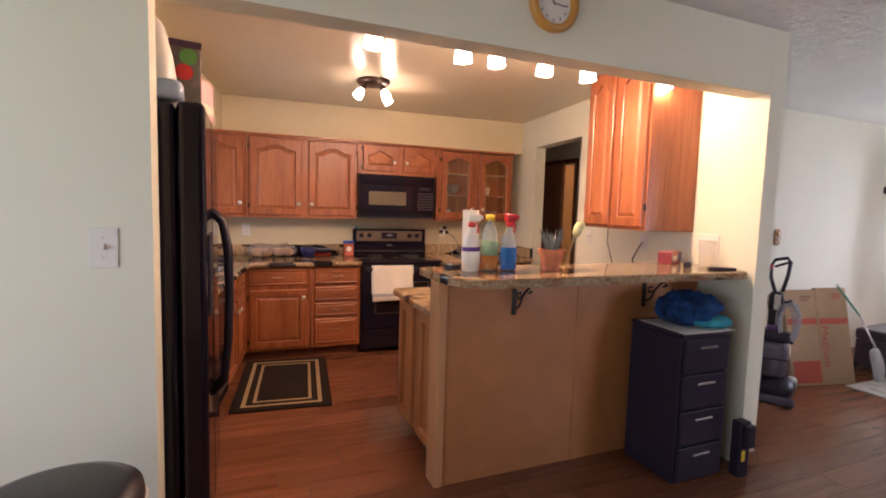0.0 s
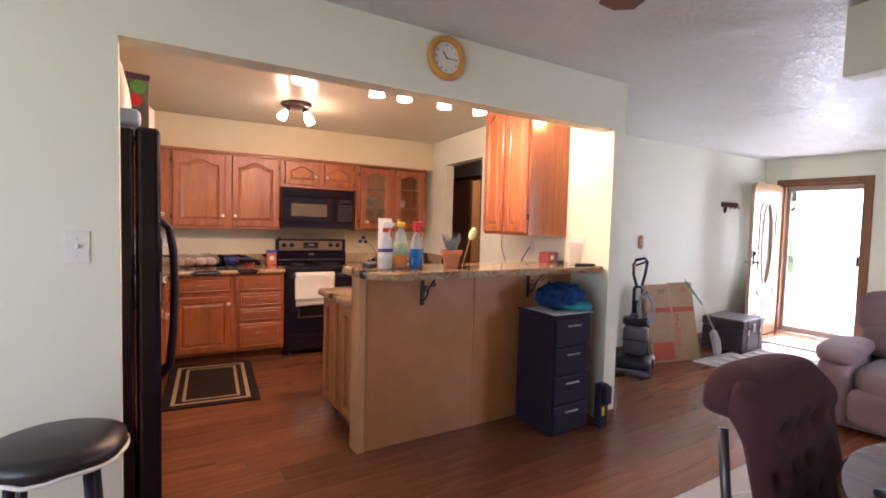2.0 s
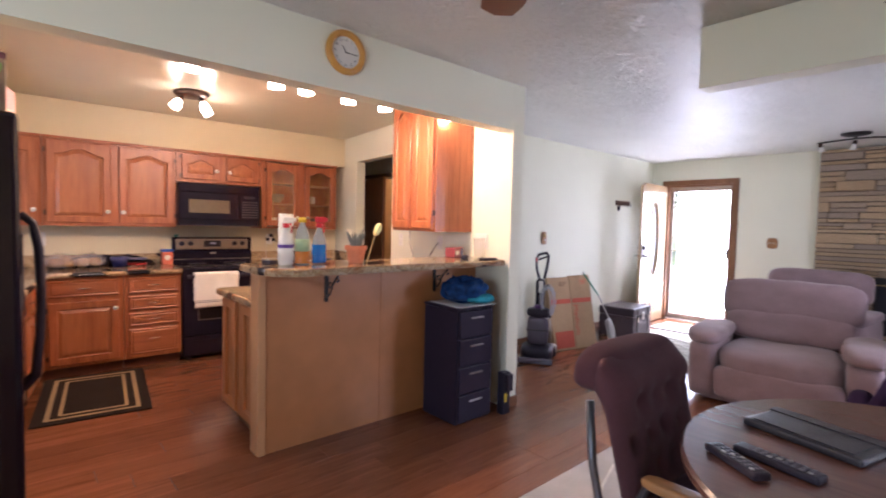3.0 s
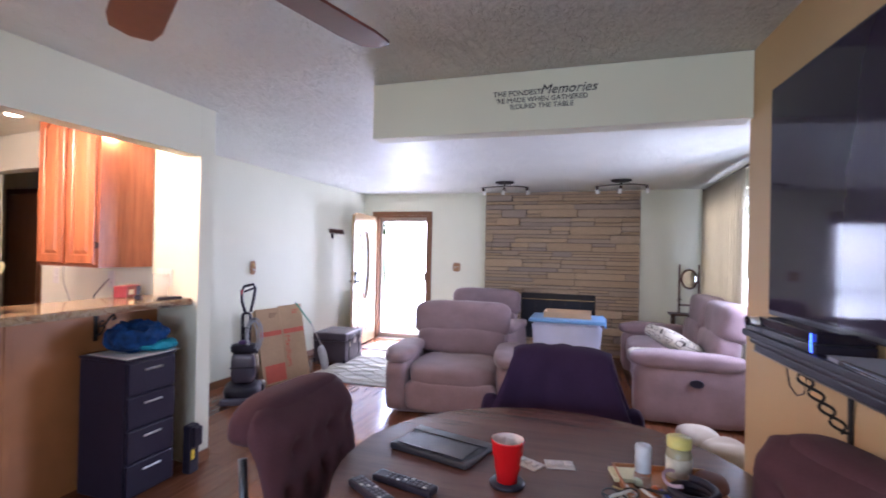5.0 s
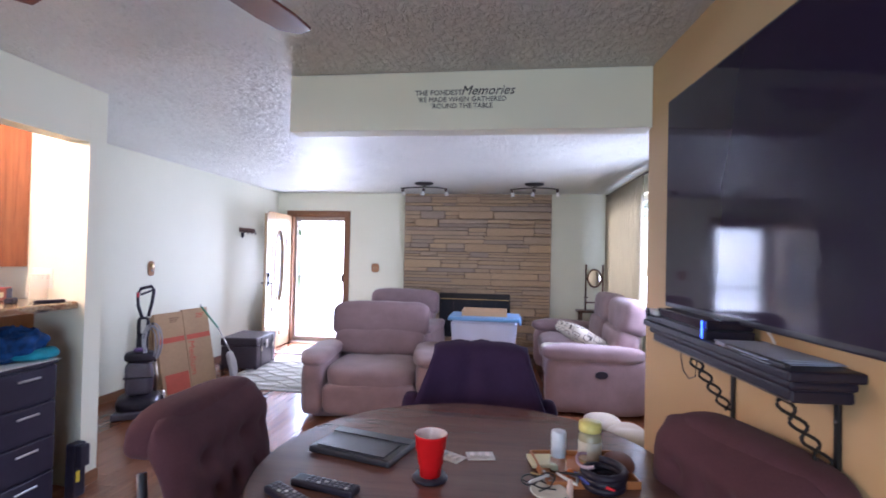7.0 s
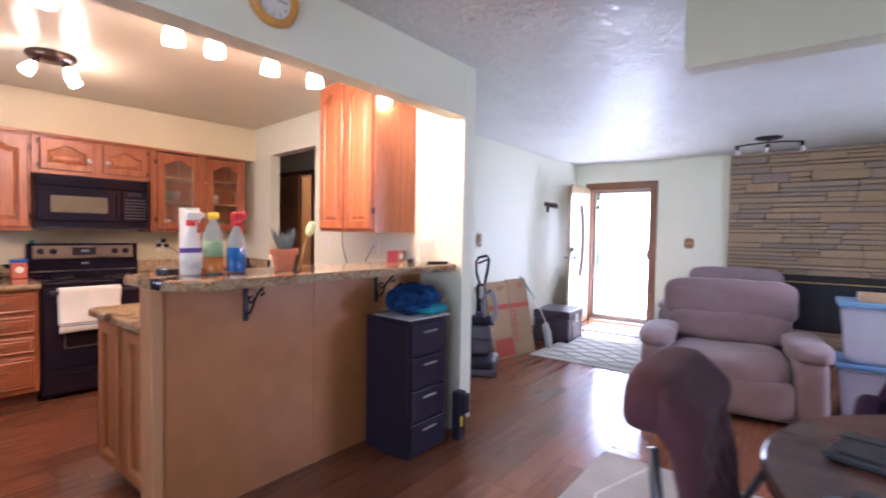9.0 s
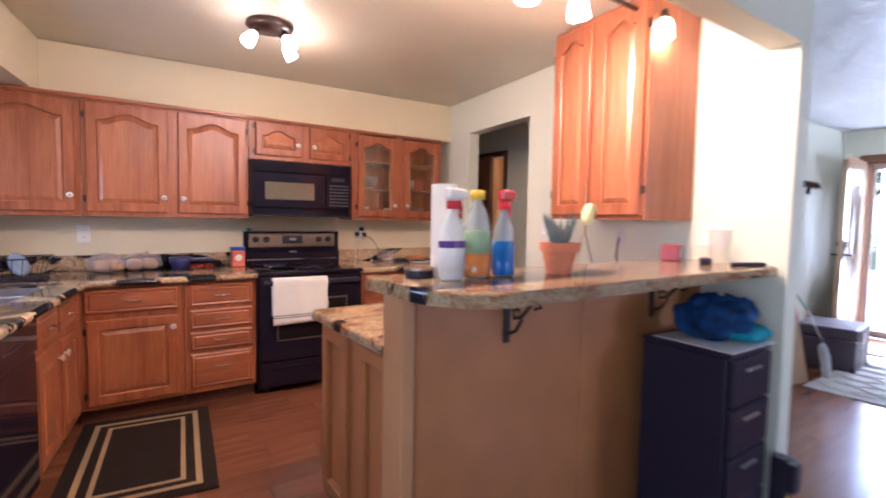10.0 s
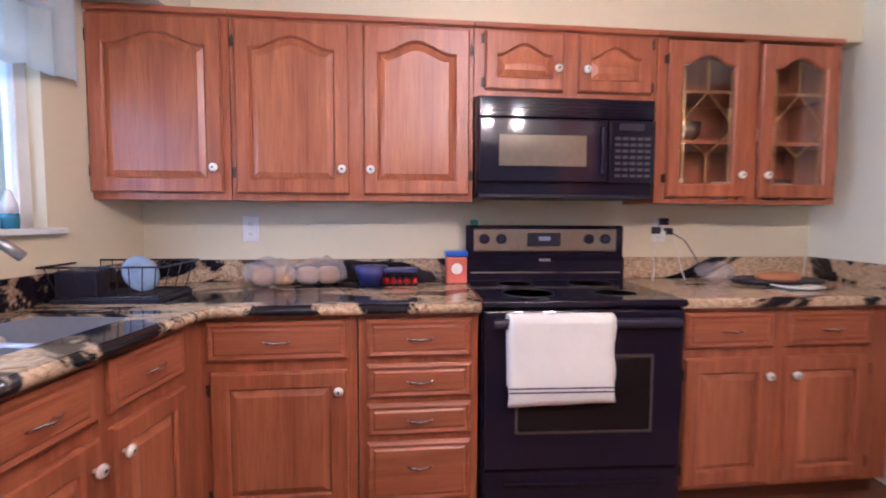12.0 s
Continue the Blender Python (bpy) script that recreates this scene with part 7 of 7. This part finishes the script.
for y in (-0.002, LT + 0.002):
    part("oval_moulding", tube([(cx + 1.04 * (x - cx), y, cz + 1.02 * (z_ - cz)) for x, z_ in inn], 0.013, 6, closed=True), WDOOR, lf, smooth=True)
    part("outer_moulding", tube([(cx + s * 0.25, y, zz) for s, zz in ((-1, 0.72), (-1, 1.60))] + [(cx - 0.25 + 0.5 * k / 10, y, 1.60 + 0.16 * math.sin(math.pi * k / 10) ** 0.7) for k in range(11)] + [(cx + 0.25, y, 0.72)] + [(cx + 0.25 - 0.5 * k / 10, y, 0.72 - 0.09 * math.sin(math.pi * k / 10)) for k in range(1, 10)], 0.010, 6, closed=True), WDOOR, lf, smooth=True)
    for s in (-1, 1):
        pts = [(cx + s * 0.05, 0.18), (cx + s * 0.25, 0.18), (cx + s * 0.25, 0.60), (cx + s * 0.20, 0.55), (cx + s * 0.12, 0.48), (cx + s * 0.05, 0.46)]
        part("panel_moulding", tube([(x, y, z_) for x, z_ in pts], 0.009, 6, closed=True), WDOOR, lf, smooth=True)
for y, s in ((-0.001, -1), (LT + 0.001, 1)):
    hp = part("lock_plate", box(LW - 0.085, LW - 0.035, min(y, y + s * 0.008), max(y, y + s * 0.008), 0.90, 1.10, 0.002), BLACK_IRON, lf)
    part("lever", tube([(LW - 0.06, y, 0.95), (LW - 0.06, y + s * 0.05, 0.95), (LW - 0.16, y + s * 0.055, 0.945)], 0.009, 8), BLACK_IRON, hp, smooth=True)
    part("deadbolt", lathe([(0.028, 0), (0.026, 0.02), (0.0, 0.022)], 16, m=pose(LW - 0.06, y, 1.06, -90 * s)), BLACK_IRON, hp, smooth=True)

# trunk
TRUNK_HIDE = plain("worn_brown_black_leather", (0.055, 0.038, 0.050), 0.42, 0, 0.35, 60, 0.3)
g = thing("leather_trunk", 5.53, 2.55, 0, 5, "black leather storage trunk with straps and clasps", "trunk")
g.scale = (0.80, 0.85, 0.96)
part("body", box(0, 0.68, 0, 0.50, 0.02, 0.29, 0.01), TRUNK_HIDE, g)
ld = part("lid", box(-0.008, 0.688, -0.008, 0.508, 0.295, 0.395, 0.018), TRUNK_HIDE, g)
for x in (0.12, 0.52):
    st = part("strap", box(x, x + 0.04, -0.015, -0.0085, 0.03, 0.38, 0.002), plain("worn_leather", (0.035, 0.028, 0.03), 0.5), g)
    part("buckle", box(x - 0.006, x + 0.046, -0.021, -0.0155, 0.22, 0.28, 0.003), STEEL_DARK, st)
part("clasp", box(0.29, 0.37, -0.018, -0.0085, 0.24, 0.34, 0.004), STEEL, g)
for x in (0.0, 0.64):
    for y in (-0.003, 0.463):
        part("corner_guard", box(x - 0.003, x + 0.043, y, y + 0.04, 0.0, 0.06, 0.003), BLACK_SATIN, g)

# flattened moving boxes, propped on a second bundle against the wall
BOX_TURN = -11
g = thing("moving_box", 4.37, 2.82, 0, BOX_TURN, "flattened cardboard moving boxes with red print, propped up", "cardboard box")
LEAN_M = pose(0, 0, 0, -12)
PRINT = plain("red_box_print", (0.60, 0.13, 0.08), 0.8, 0, 0.15, 40)


def leaning(t, m=LEAN_M):
    bmesh.ops.transform(t, matrix=m, verts=t.verts)
    return t


for i, (x0, x1, hgt) in enumerate(((0.0, 0.318, 0.79), (0.322, 0.64, 0.805))):
    pb = part("panel", leaning(box(x0, x1, 0, 0.03, 0, hgt, 0.003)), CARD, g)
    part("flute_edge", leaning(box(x0 + 0.001, x1 - 0.001, 0.006, 0.010, hgt + 0.0002, hgt + 0.0015)), TRIM_WOOD, pb)
    for a in (((x0 + 0.012, x1 - 0.012, 0.50, 0.55),) + (((x0 + 0.035, x1 - 0.015, 0.02, 0.20),) if i == 0 else ())):
        part("red_print", leaning(box(a[0], a[1], -0.0025, -0.0005, a[2], a[3])), PRINT, pb)
    for k in range(3):
        part("print_bar", leaning(box(x0 + 0.16, x0 + 0.27 - 0.02 * k, -0.0022, -0.0005, hgt - 0.06 - 0.018 * k, hgt - 0.052 - 0.018 * k)), PRINT if i else plain("brown_box_print", (0.22, 0.12, 0.07), 0.8), pb)
for k in range(4):
    part("rear_panel", leaning(box(0.03 + 0.01 * k, 0.60, 0, 0.012, 0, 0.77 - 0.012 * k), pose(0, 0.045 + 0.035 * k, 0, -13 - 1.6 * k)), CARD, g)
words("size_print", "Medium", 0.105, LEAN_M @ pose(0.375, -0.002, 0.485, 90, 90, 0), PRINT, g)

# duster leaning on the boxes
g = thing("floor_duster", 5.12, 2.78, 0, 0, "dust mop with a green pole and pale grey head", "mop")
part("pole", tube([(-0.02, -0.012, 0.56), (-0.16, 0.10, 0.80)], 0.009, 8), plain("green_pole", (0.10, 0.34, 0.20), 0.4), g, smooth=True)
part("lower_pole", tube([(0.09, -0.10, 0.28), (-0.02, -0.012, 0.56)], 0.008, 8), STEEL, g, smooth=True)
part("pole_cap", lathe([(0.011, 0), (0.011, 0.02), (0.0, 0.024)], 10, m=pose(-0.16, 0.10, 0.80)), WHITE, g, smooth=True)
part("mop_head", cushion(-0.065, 0.065, -0.03, 0.03, 0.0, 0.30, 4, 10, 0.02, m=pose(0.13, -0.13, 0.0, -8, -12, 10)), cloth("grey_mop", (0.50, 0.50, 0.52)), g, smooth=True)

# upright carpet cleaner
g = thing("carpet_cleaner", 4.04, 2.80, 0, -58, "black upright carpet cleaner with a coiled grey cord", "vacuum cleaner")
SMOKE = plain("smoked_tank", (0.10, 0.09, 0.125), 0.12)
part("foot", cushion(-0.16, 0.16, -0.24, 0.13, 0.02, 0.155, 3.4, 9, 0.012), BLACK_SATIN, g, smooth=True)
part("nozzle", box(-0.165, 0.165, -0.285, -0.22, 0.004, 0.06, 0.014), SMOKE, g, "smoked nozzle window")
sp = part("spine", box(-0.045, 0.045, 0.02, 0.085, 0.12, 0.66, 0.014), BLACK, g)
for z in (0.22, 0.36, 0.50):
    part("cooling_fin", box(-0.05, 0.05, 0.013, 0.019, z, z + 0.02, 0.003), BLACK_SATIN, sp)
part("water_tank", cushion(-0.105, 0.105, -0.13, 0.015, 0.15, 0.44, 5, 8, 0.005), SMOKE, g, "smoked plastic water tank", True)
part("tank_cap", cushion(-0.115, 0.115, -0.14, 0.02, 0.43, 0.52, 4, 7, 0.008), BLACK_SATIN, g, smooth=True)
part("tank_band", box(-0.108, 0.108, -0.136, 0.02, 0.30, 0.312, 0.004), BLACK_SATIN, g)
part("purple_cap", cushion(-0.05, 0.05, -0.10, -0.02, 0.51, 0.55, 3, 5, 0.004), plain("violet_plastic", (0.12, 0.05, 0.20), 0.35), g, smooth=True)
part("neck", cushion(-0.05, 0.05, 0.02, 0.10, 0.60, 0.80, 3.6, 7, 0.006), BLACK_SATIN, g, smooth=True)
part("grey_inset", box(-0.012, 0.03, 0.010, 0.021, 0.66, 0.78, 0.004), STEEL, g)
gp = part("handle_loop", tube([(-0.01, 0.06, 0.79), (-0.045, 0.07, 0.90), (-0.05, 0.08, 1.00), (-0.028, 0.085, 1.045), (0.05, 0.085, 1.065), (0.072, 0.082, 1.03), (0.06, 0.075, 0.92), (0.035, 0.065, 0.80)], 0.014, 8), BLACK_SATIN, g, smooth=True)
part("red_trigger", box(-0.055, -0.04, 0.062, 0.085, 0.97, 1.01, 0.003), RED, gp)
part("grip_bar", tube([(-0.03, 0.082, 0.99), (0.06, 0.082, 1.03)], 0.010, 8), BLACK_SATIN, gp, smooth=True)
HOSE = plain("grey_hose", (0.34, 0.34, 0.38), 0.4)
for k in range(6):
    part("cord_coil", tube([(0.085 + (0.075 - 0.006 * k) * math.cos(i * 0.2618) + 0.01 * math.sin(k * 2.1), -0.05 - 0.014 * k + 0.01 * math.sin(i * 0.5 + k), 0.60 + (0.155 - 0.012 * (k % 3)) * math.sin(i * 0.2618) - 0.02 * (k % 2)) for i in range(24)], 0.0055, 6, closed=True), HOSE, g, "", True)
part("cord_hook", tube([(0.04, 0.03, 0.72), (0.09, -0.06, 0.74), (0.09, -0.10, 0.76)], 0.008, 6), BLACK_SATIN, g, smooth=True)
part("cord_hook", tube([(0.04, 0.03, 0.47), (0.10, -0.06, 0.45), (0.12, -0.10, 0.44)], 0.012, 6), BLACK_SATIN, g, smooth=True)
part("side_pipe", tube([(0.10, 0.05, 0.10), (0.115, 0.05, 0.25), (0.095, 0.04, 0.42)], 0.016, 8), STEEL_DARK, g, smooth=True)
part("pedal", cushion(0.10, 0.18, 0.06, 0.15, 0.05, 0.13, 3, 5, 0.006), STEEL, g, smooth=True)
for sgn in (-1, 1):
    wh = part("wheel", lathe([(0.0, -0.02), (0.05, -0.02), (0.057, 0.0), (0.05, 0.02), (0.0, 0.02)], 20, m=pose(sgn * 0.15, 0.10, 0.058, 0, 90)), BLACK_SATIN, g, smooth=True)
    part("hub_cap", lathe([(0.03, 0.021), (0.024, 0.026), (0.0, 0.027)], 16, m=pose(sgn * 0.15, 0.10, 0.058, 0, 90 * sgn)), STEEL, wh, smooth=True)

# rug with trellis pattern and door mat
g = thing("area_rug", 5.62, 1.62, 0.001, 0, "pale cream and grey area rug with a trellis pattern", "rug")
part("rug_body", box(-0.80, 0.80, -1.05, 1.06, 0, 0.010, 0.003), cloth("pale_rug", (0.50, 0.48, 0.44), 200, 0.15), g)
TRELLIS = cloth("white_rug_line", (0.64, 0.62, 0.57), 200, 0.1)
for i in range(-4, 5):
    for s in (-1, 1):
        pts = []
        for k in range(19):
            y = -1.04 + 2.08 * k / 18
            x = 0.2 * i + 0.095 * s * math.sin(k * math.pi / 3) + 0.0
            if abs(x) < 0.79:
                pts.append((x, y, 0.0095))
        if len(pts) > 3:
            part("trellis_line", tube(pts, 0.011, 4), TRELLIS, g)
g = thing("door_mat", 6.80, 2.42, 0.001, 0, "thin grey door mat inside the front door", "mat")
part("mat", box(-0.28, 0.30, -0.38, 0.40, 0, 0.009, 0.003), cloth("grey_mat", (0.22, 0.22, 0.21), 250), g)
part("mat_edge", box(-0.30, -0.281, -0.38, 0.40, 0, 0.008, 0.002), BLACK_SATIN, g)

# shoe rack beside the doorway
g = thing("shoe_rack", 7.08, 1.72, 0, 90, "small white wire shoe rack by the front door", "shoe rack")
for s in (-0.2, 0.2):
    part("side_frame", tube([(s, -0.12, 0), (s, -0.12, 0.46), (s, 0.12, 0.46), (s, 0.12, 0)], 0.008, 6), WHITE, g)
for k in range(3):
    bm = bmesh.new()
    for y in (-0.12, -0.04, 0.04, 0.12):
        tube([(-0.2, y, 0.10 + 0.15 * k), (0.2, y, 0.10 + 0.15 * k)], 0.005, 5, bm)
    part("shelf", bm, WHITE, g)
for k, (x, z) in enumerate(((-0.1, 0.106), (0.09, 0.106), (-0.09, 0.256), (0.1, 0.256), (0.0, 0.406))):
    o = part("shoe", cushion(-0.045, 0.045, -0.13, 0.13, 0, 0.085, 2.7, 6, 0.01), (BLACK_SATIN, LEATHER, WHITE)[k % 3], smooth=True)
    o.matrix_world = pose(7.08, 1.72 + x, z, 0, 0, 90)
    tagged(o, "single shoe resting on the wire rack", "shoe", "shoes on the rack")
o = part("flip_flops", cushion(-0.06, 0.06, -0.13, 0.13, 0, 0.04, 3, 6, 0.008), BLACK_SATIN, smooth=True)
o.location = (6.62, 1.30, 0.012)
tagged(o, "dark slipper lying on the rug edge", "slipper")

# small things on the living room walls
g = thing("coat_hook_rack", 6.435, 3.24, 1.685, 0, "small dark wooden coat rack with a hook", "coat rack")
part("board", box(-0.19, 0.19, -0.018, 0, -0.032, 0.032, 0.004), DARK_WOOD, g)
for x in (-0.15, -0.05, 0.05, 0.15):
    part("hook", tube([(x, -0.018, 0.0), (x, -0.045, -0.01), (x, -0.055, -0.035), (x, -0.04, -0.05)], 0.005, 6), BLACK_IRON, g, smooth=True)
part("hanging_keys", cushion(-0.175, -0.135, -0.05, -0.02, -0.11, -0.035, 3, 4, 0.006), BLACK_SATIN, g)
WOODPLATE = plain("carved_wood_plate", (0.34, 0.17, 0.07), 0.4, 0, 0.2, 30)
g = thing("wall_thermostat", 4.66, 3.24, 1.20, 0, "small carved wooden switch plate on the wall", "switch plate")
part("plate", cushion(-0.045, 0.045, -0.014, 0, -0.075, 0.075, 3.5, 6, 0.002), WOODPLATE, g, smooth=True)
part("dial", lathe([(0.022, 0), (0.02, 0.008), (0.0, 0.009)], 18, m=pose(0, -0.014, 0.03, 90)), BRASS, g, smooth=True)
part("toggle", box(-0.005, 0.005, -0.026, -0.013, -0.03, -0.012, 0.002), WHITE, g)
g = thing("wall_switch", 7.34, 1.655, 1.19, 90, "carved wooden double switch plate by the door", "switch plate")
g.matrix_world = pose(7.34, 1.655, 1.19, 0, 0, -90)
part("plate", cushion(-0.06, 0.06, -0.014, 0, -0.068, 0.068, 3.5, 6, 0.002), WOODPLATE, g, smooth=True)
for x in (-0.024, 0.024):
    part("toggle", box(x - 0.005, x + 0.005, -0.026, -0.013, -0.008, 0.010, 0.002), WHITE, g)

# baseboards
def skirting(pts, label="stained wooden baseboard along the wall"):
    bm = bmesh.new()
    for (x0, y0), (x1, y1) in zip(pts, pts[1:]):
        d = Vector((x1 - x0, y1 - y0)).normalized()
        nrm = Vector((-d.y, d.x)) * 0.012
        prism([(x0, y0), (x1, y1), (x1 + nrm.x, y1 + nrm.y), (x0 + nrm.x, y0 + nrm.y)], 0.001, 0.075, bm)
    structure("baseboard", bm, TRIM_WOOD, label, "baseboard")


skirting([(7.325, 3.239), (2.985, 3.239)])
skirting([(7.339, 1.25), (7.339, 2.06)][::1])
skirting([(east(3.22, 0.116), 3.22), (east(2.11, 0.116), 2.11)])
skirting([(2.86, 2.099), (2.744, 2.099)])
skirting([(east(4.715) - 0.001, 4.72), (east(4.715, 0.11), 4.719)])
skirting([(4.049, 3.4), (4.049, 5.29)])
skirting([(-0.03, 2.099), (-1.87, 2.099)])

# ---- outside ----
GRASS = plain("lawn", (0.07, 0.12, 0.03), 0.9, 0, 0.4, 6, 0.3, big=0.3)
structure("ground", box(-60, 120, -80, 80, -0.6, -0.16), GRASS, "green lawn reaching to the far trees", "ground")
structure("porch", box(7.49, 9.4, 1.4, 3.9, -0.15, -0.02, 0.01), plain("concrete", (0.45, 0.43, 0.40), 0.85, 0, 0.1, 20, 0.2), "pale concrete porch slab outside the door", "porch")
structure("driveway", box(9.42, 19, -70, 70, -0.158, -0.05), plain("pale_concrete", (0.62, 0.60, 0.56), 0.9, 0, 0.08, 8), "pale concrete drive in front of the house", "road")
rt = random.Random(9)
LEAVES = plain("tree_leaves", (0.09, 0.17, 0.04), 0.6, 0, 0.5, 3, big=0.6)
BARK = plain("bark", (0.10, 0.07, 0.05), 0.9, 0, 0.3, 8, 0.4)


def tree(x, y, h, r):
    g = thing("tree", x, y, -0.16, rt.uniform(0, 360), "leafy green tree beyond the lawn", "tree", "street trees")
    bm = lathe([(0.22, 0), (0.16, h * 0.25), (0.10, h * 0.55), (0.03, h * 0.85)], 9)
    for k in range(6):
        a, z0 = k * 1.1, h * (0.32 + 0.07 * k)
        tube([(0, 0, z0), (r * 0.35 * math.cos(a), r * 0.35 * math.sin(a), z0 + h * 0.12), (r * 0.7 * math.cos(a), r * 0.7 * math.sin(a), z0 + h * 0.18)], 0.05, 5, bm)
    part("trunk", bm, BARK, g)
    vs, fs = [], []
    for k in range(1500):
        a, b_, q = rt.uniform(0, 6.283), math.acos(rt.uniform(-1, 1)), rt.random() ** 0.4
        lump = 1 + 0.35 * noise.noise((math.cos(a) * 2 + x, math.sin(a) * 2, math.cos(b_) * 2))
        c = Vector((r * q * lump * math.sin(b_) * math.cos(a), r * q * lump * math.sin(b_) * math.sin(a), h * 0.66 + h * 0.36 * q * lump * math.cos(b_)))
        u = Vector((rt.uniform(-1, 1), rt.uniform(-1, 1), rt.uniform(-1, 1))).normalized() * rt.uniform(0.14, 0.3)
        w = u.orthogonal().normalized() * u.length * 0.6
        i = len(vs)
        vs += [c - u, c + w, c + u, c - w]
        fs.append((i, i + 1, i + 2, i + 3))
    me = bpy.data.meshes.new("crown")
    me.from_pydata(vs, [], fs)
    me.materials.append(LEAVES)
    cr = new("crown", me)
    cr.parent = g


for k in range(9):
    tree(33 + rt.uniform(-3, 4), -16 + 4.6 * k + rt.uniform(-1, 1), rt.uniform(7, 10), rt.uniform(2.6, 3.6))
for k in range(4):
    tree(-2 + 3.5 * k, -16 + rt.uniform(-1, 1), 8, 3)
    tree(-14 + rt.uniform(-1, 1), -4 + 4 * k, 8, 3)

# ---- floor planks, last ----
rp = random.Random(3)
floor = bpy.data.objects["floor"]
me = bpy.data.meshes.new("plank")
t = box(0, 1.21, 0, 0.157, -0.003, 0.0)
t.to_mesh(me)
t.free()
me.materials.append(PLANK)
rest, made = bmesh.new(), 0
row = 0
yy = -1.74
while yy < 6.3:
    xx = -1.87 - rp.uniform(0, 1.1)
    while xx < 7.34:
        x0, x1 = max(xx, -1.87), min(xx + 1.21, 7.34)
        if x1 - x0 > 0.02:
            near = -0.2 < xx < 3.4 and -0.7 < yy < 4.8
            if near and made < 290 and x0 == xx and x1 == xx + 1.21:
                ob = new("plank", me)
                ob.parent = floor
                ob.location = (xx, yy, rp.uniform(0, 0.0003))
                made += 1
            else:
                box(x0, x1 - 0.0015, yy, yy + 0.157, -0.003, 0.0, 0, rest)
        xx += 1.2125
    yy += 0.1585
ob = part("planks", rest, PLANK, floor)
tagged(ob, "", "", "", "stuff")
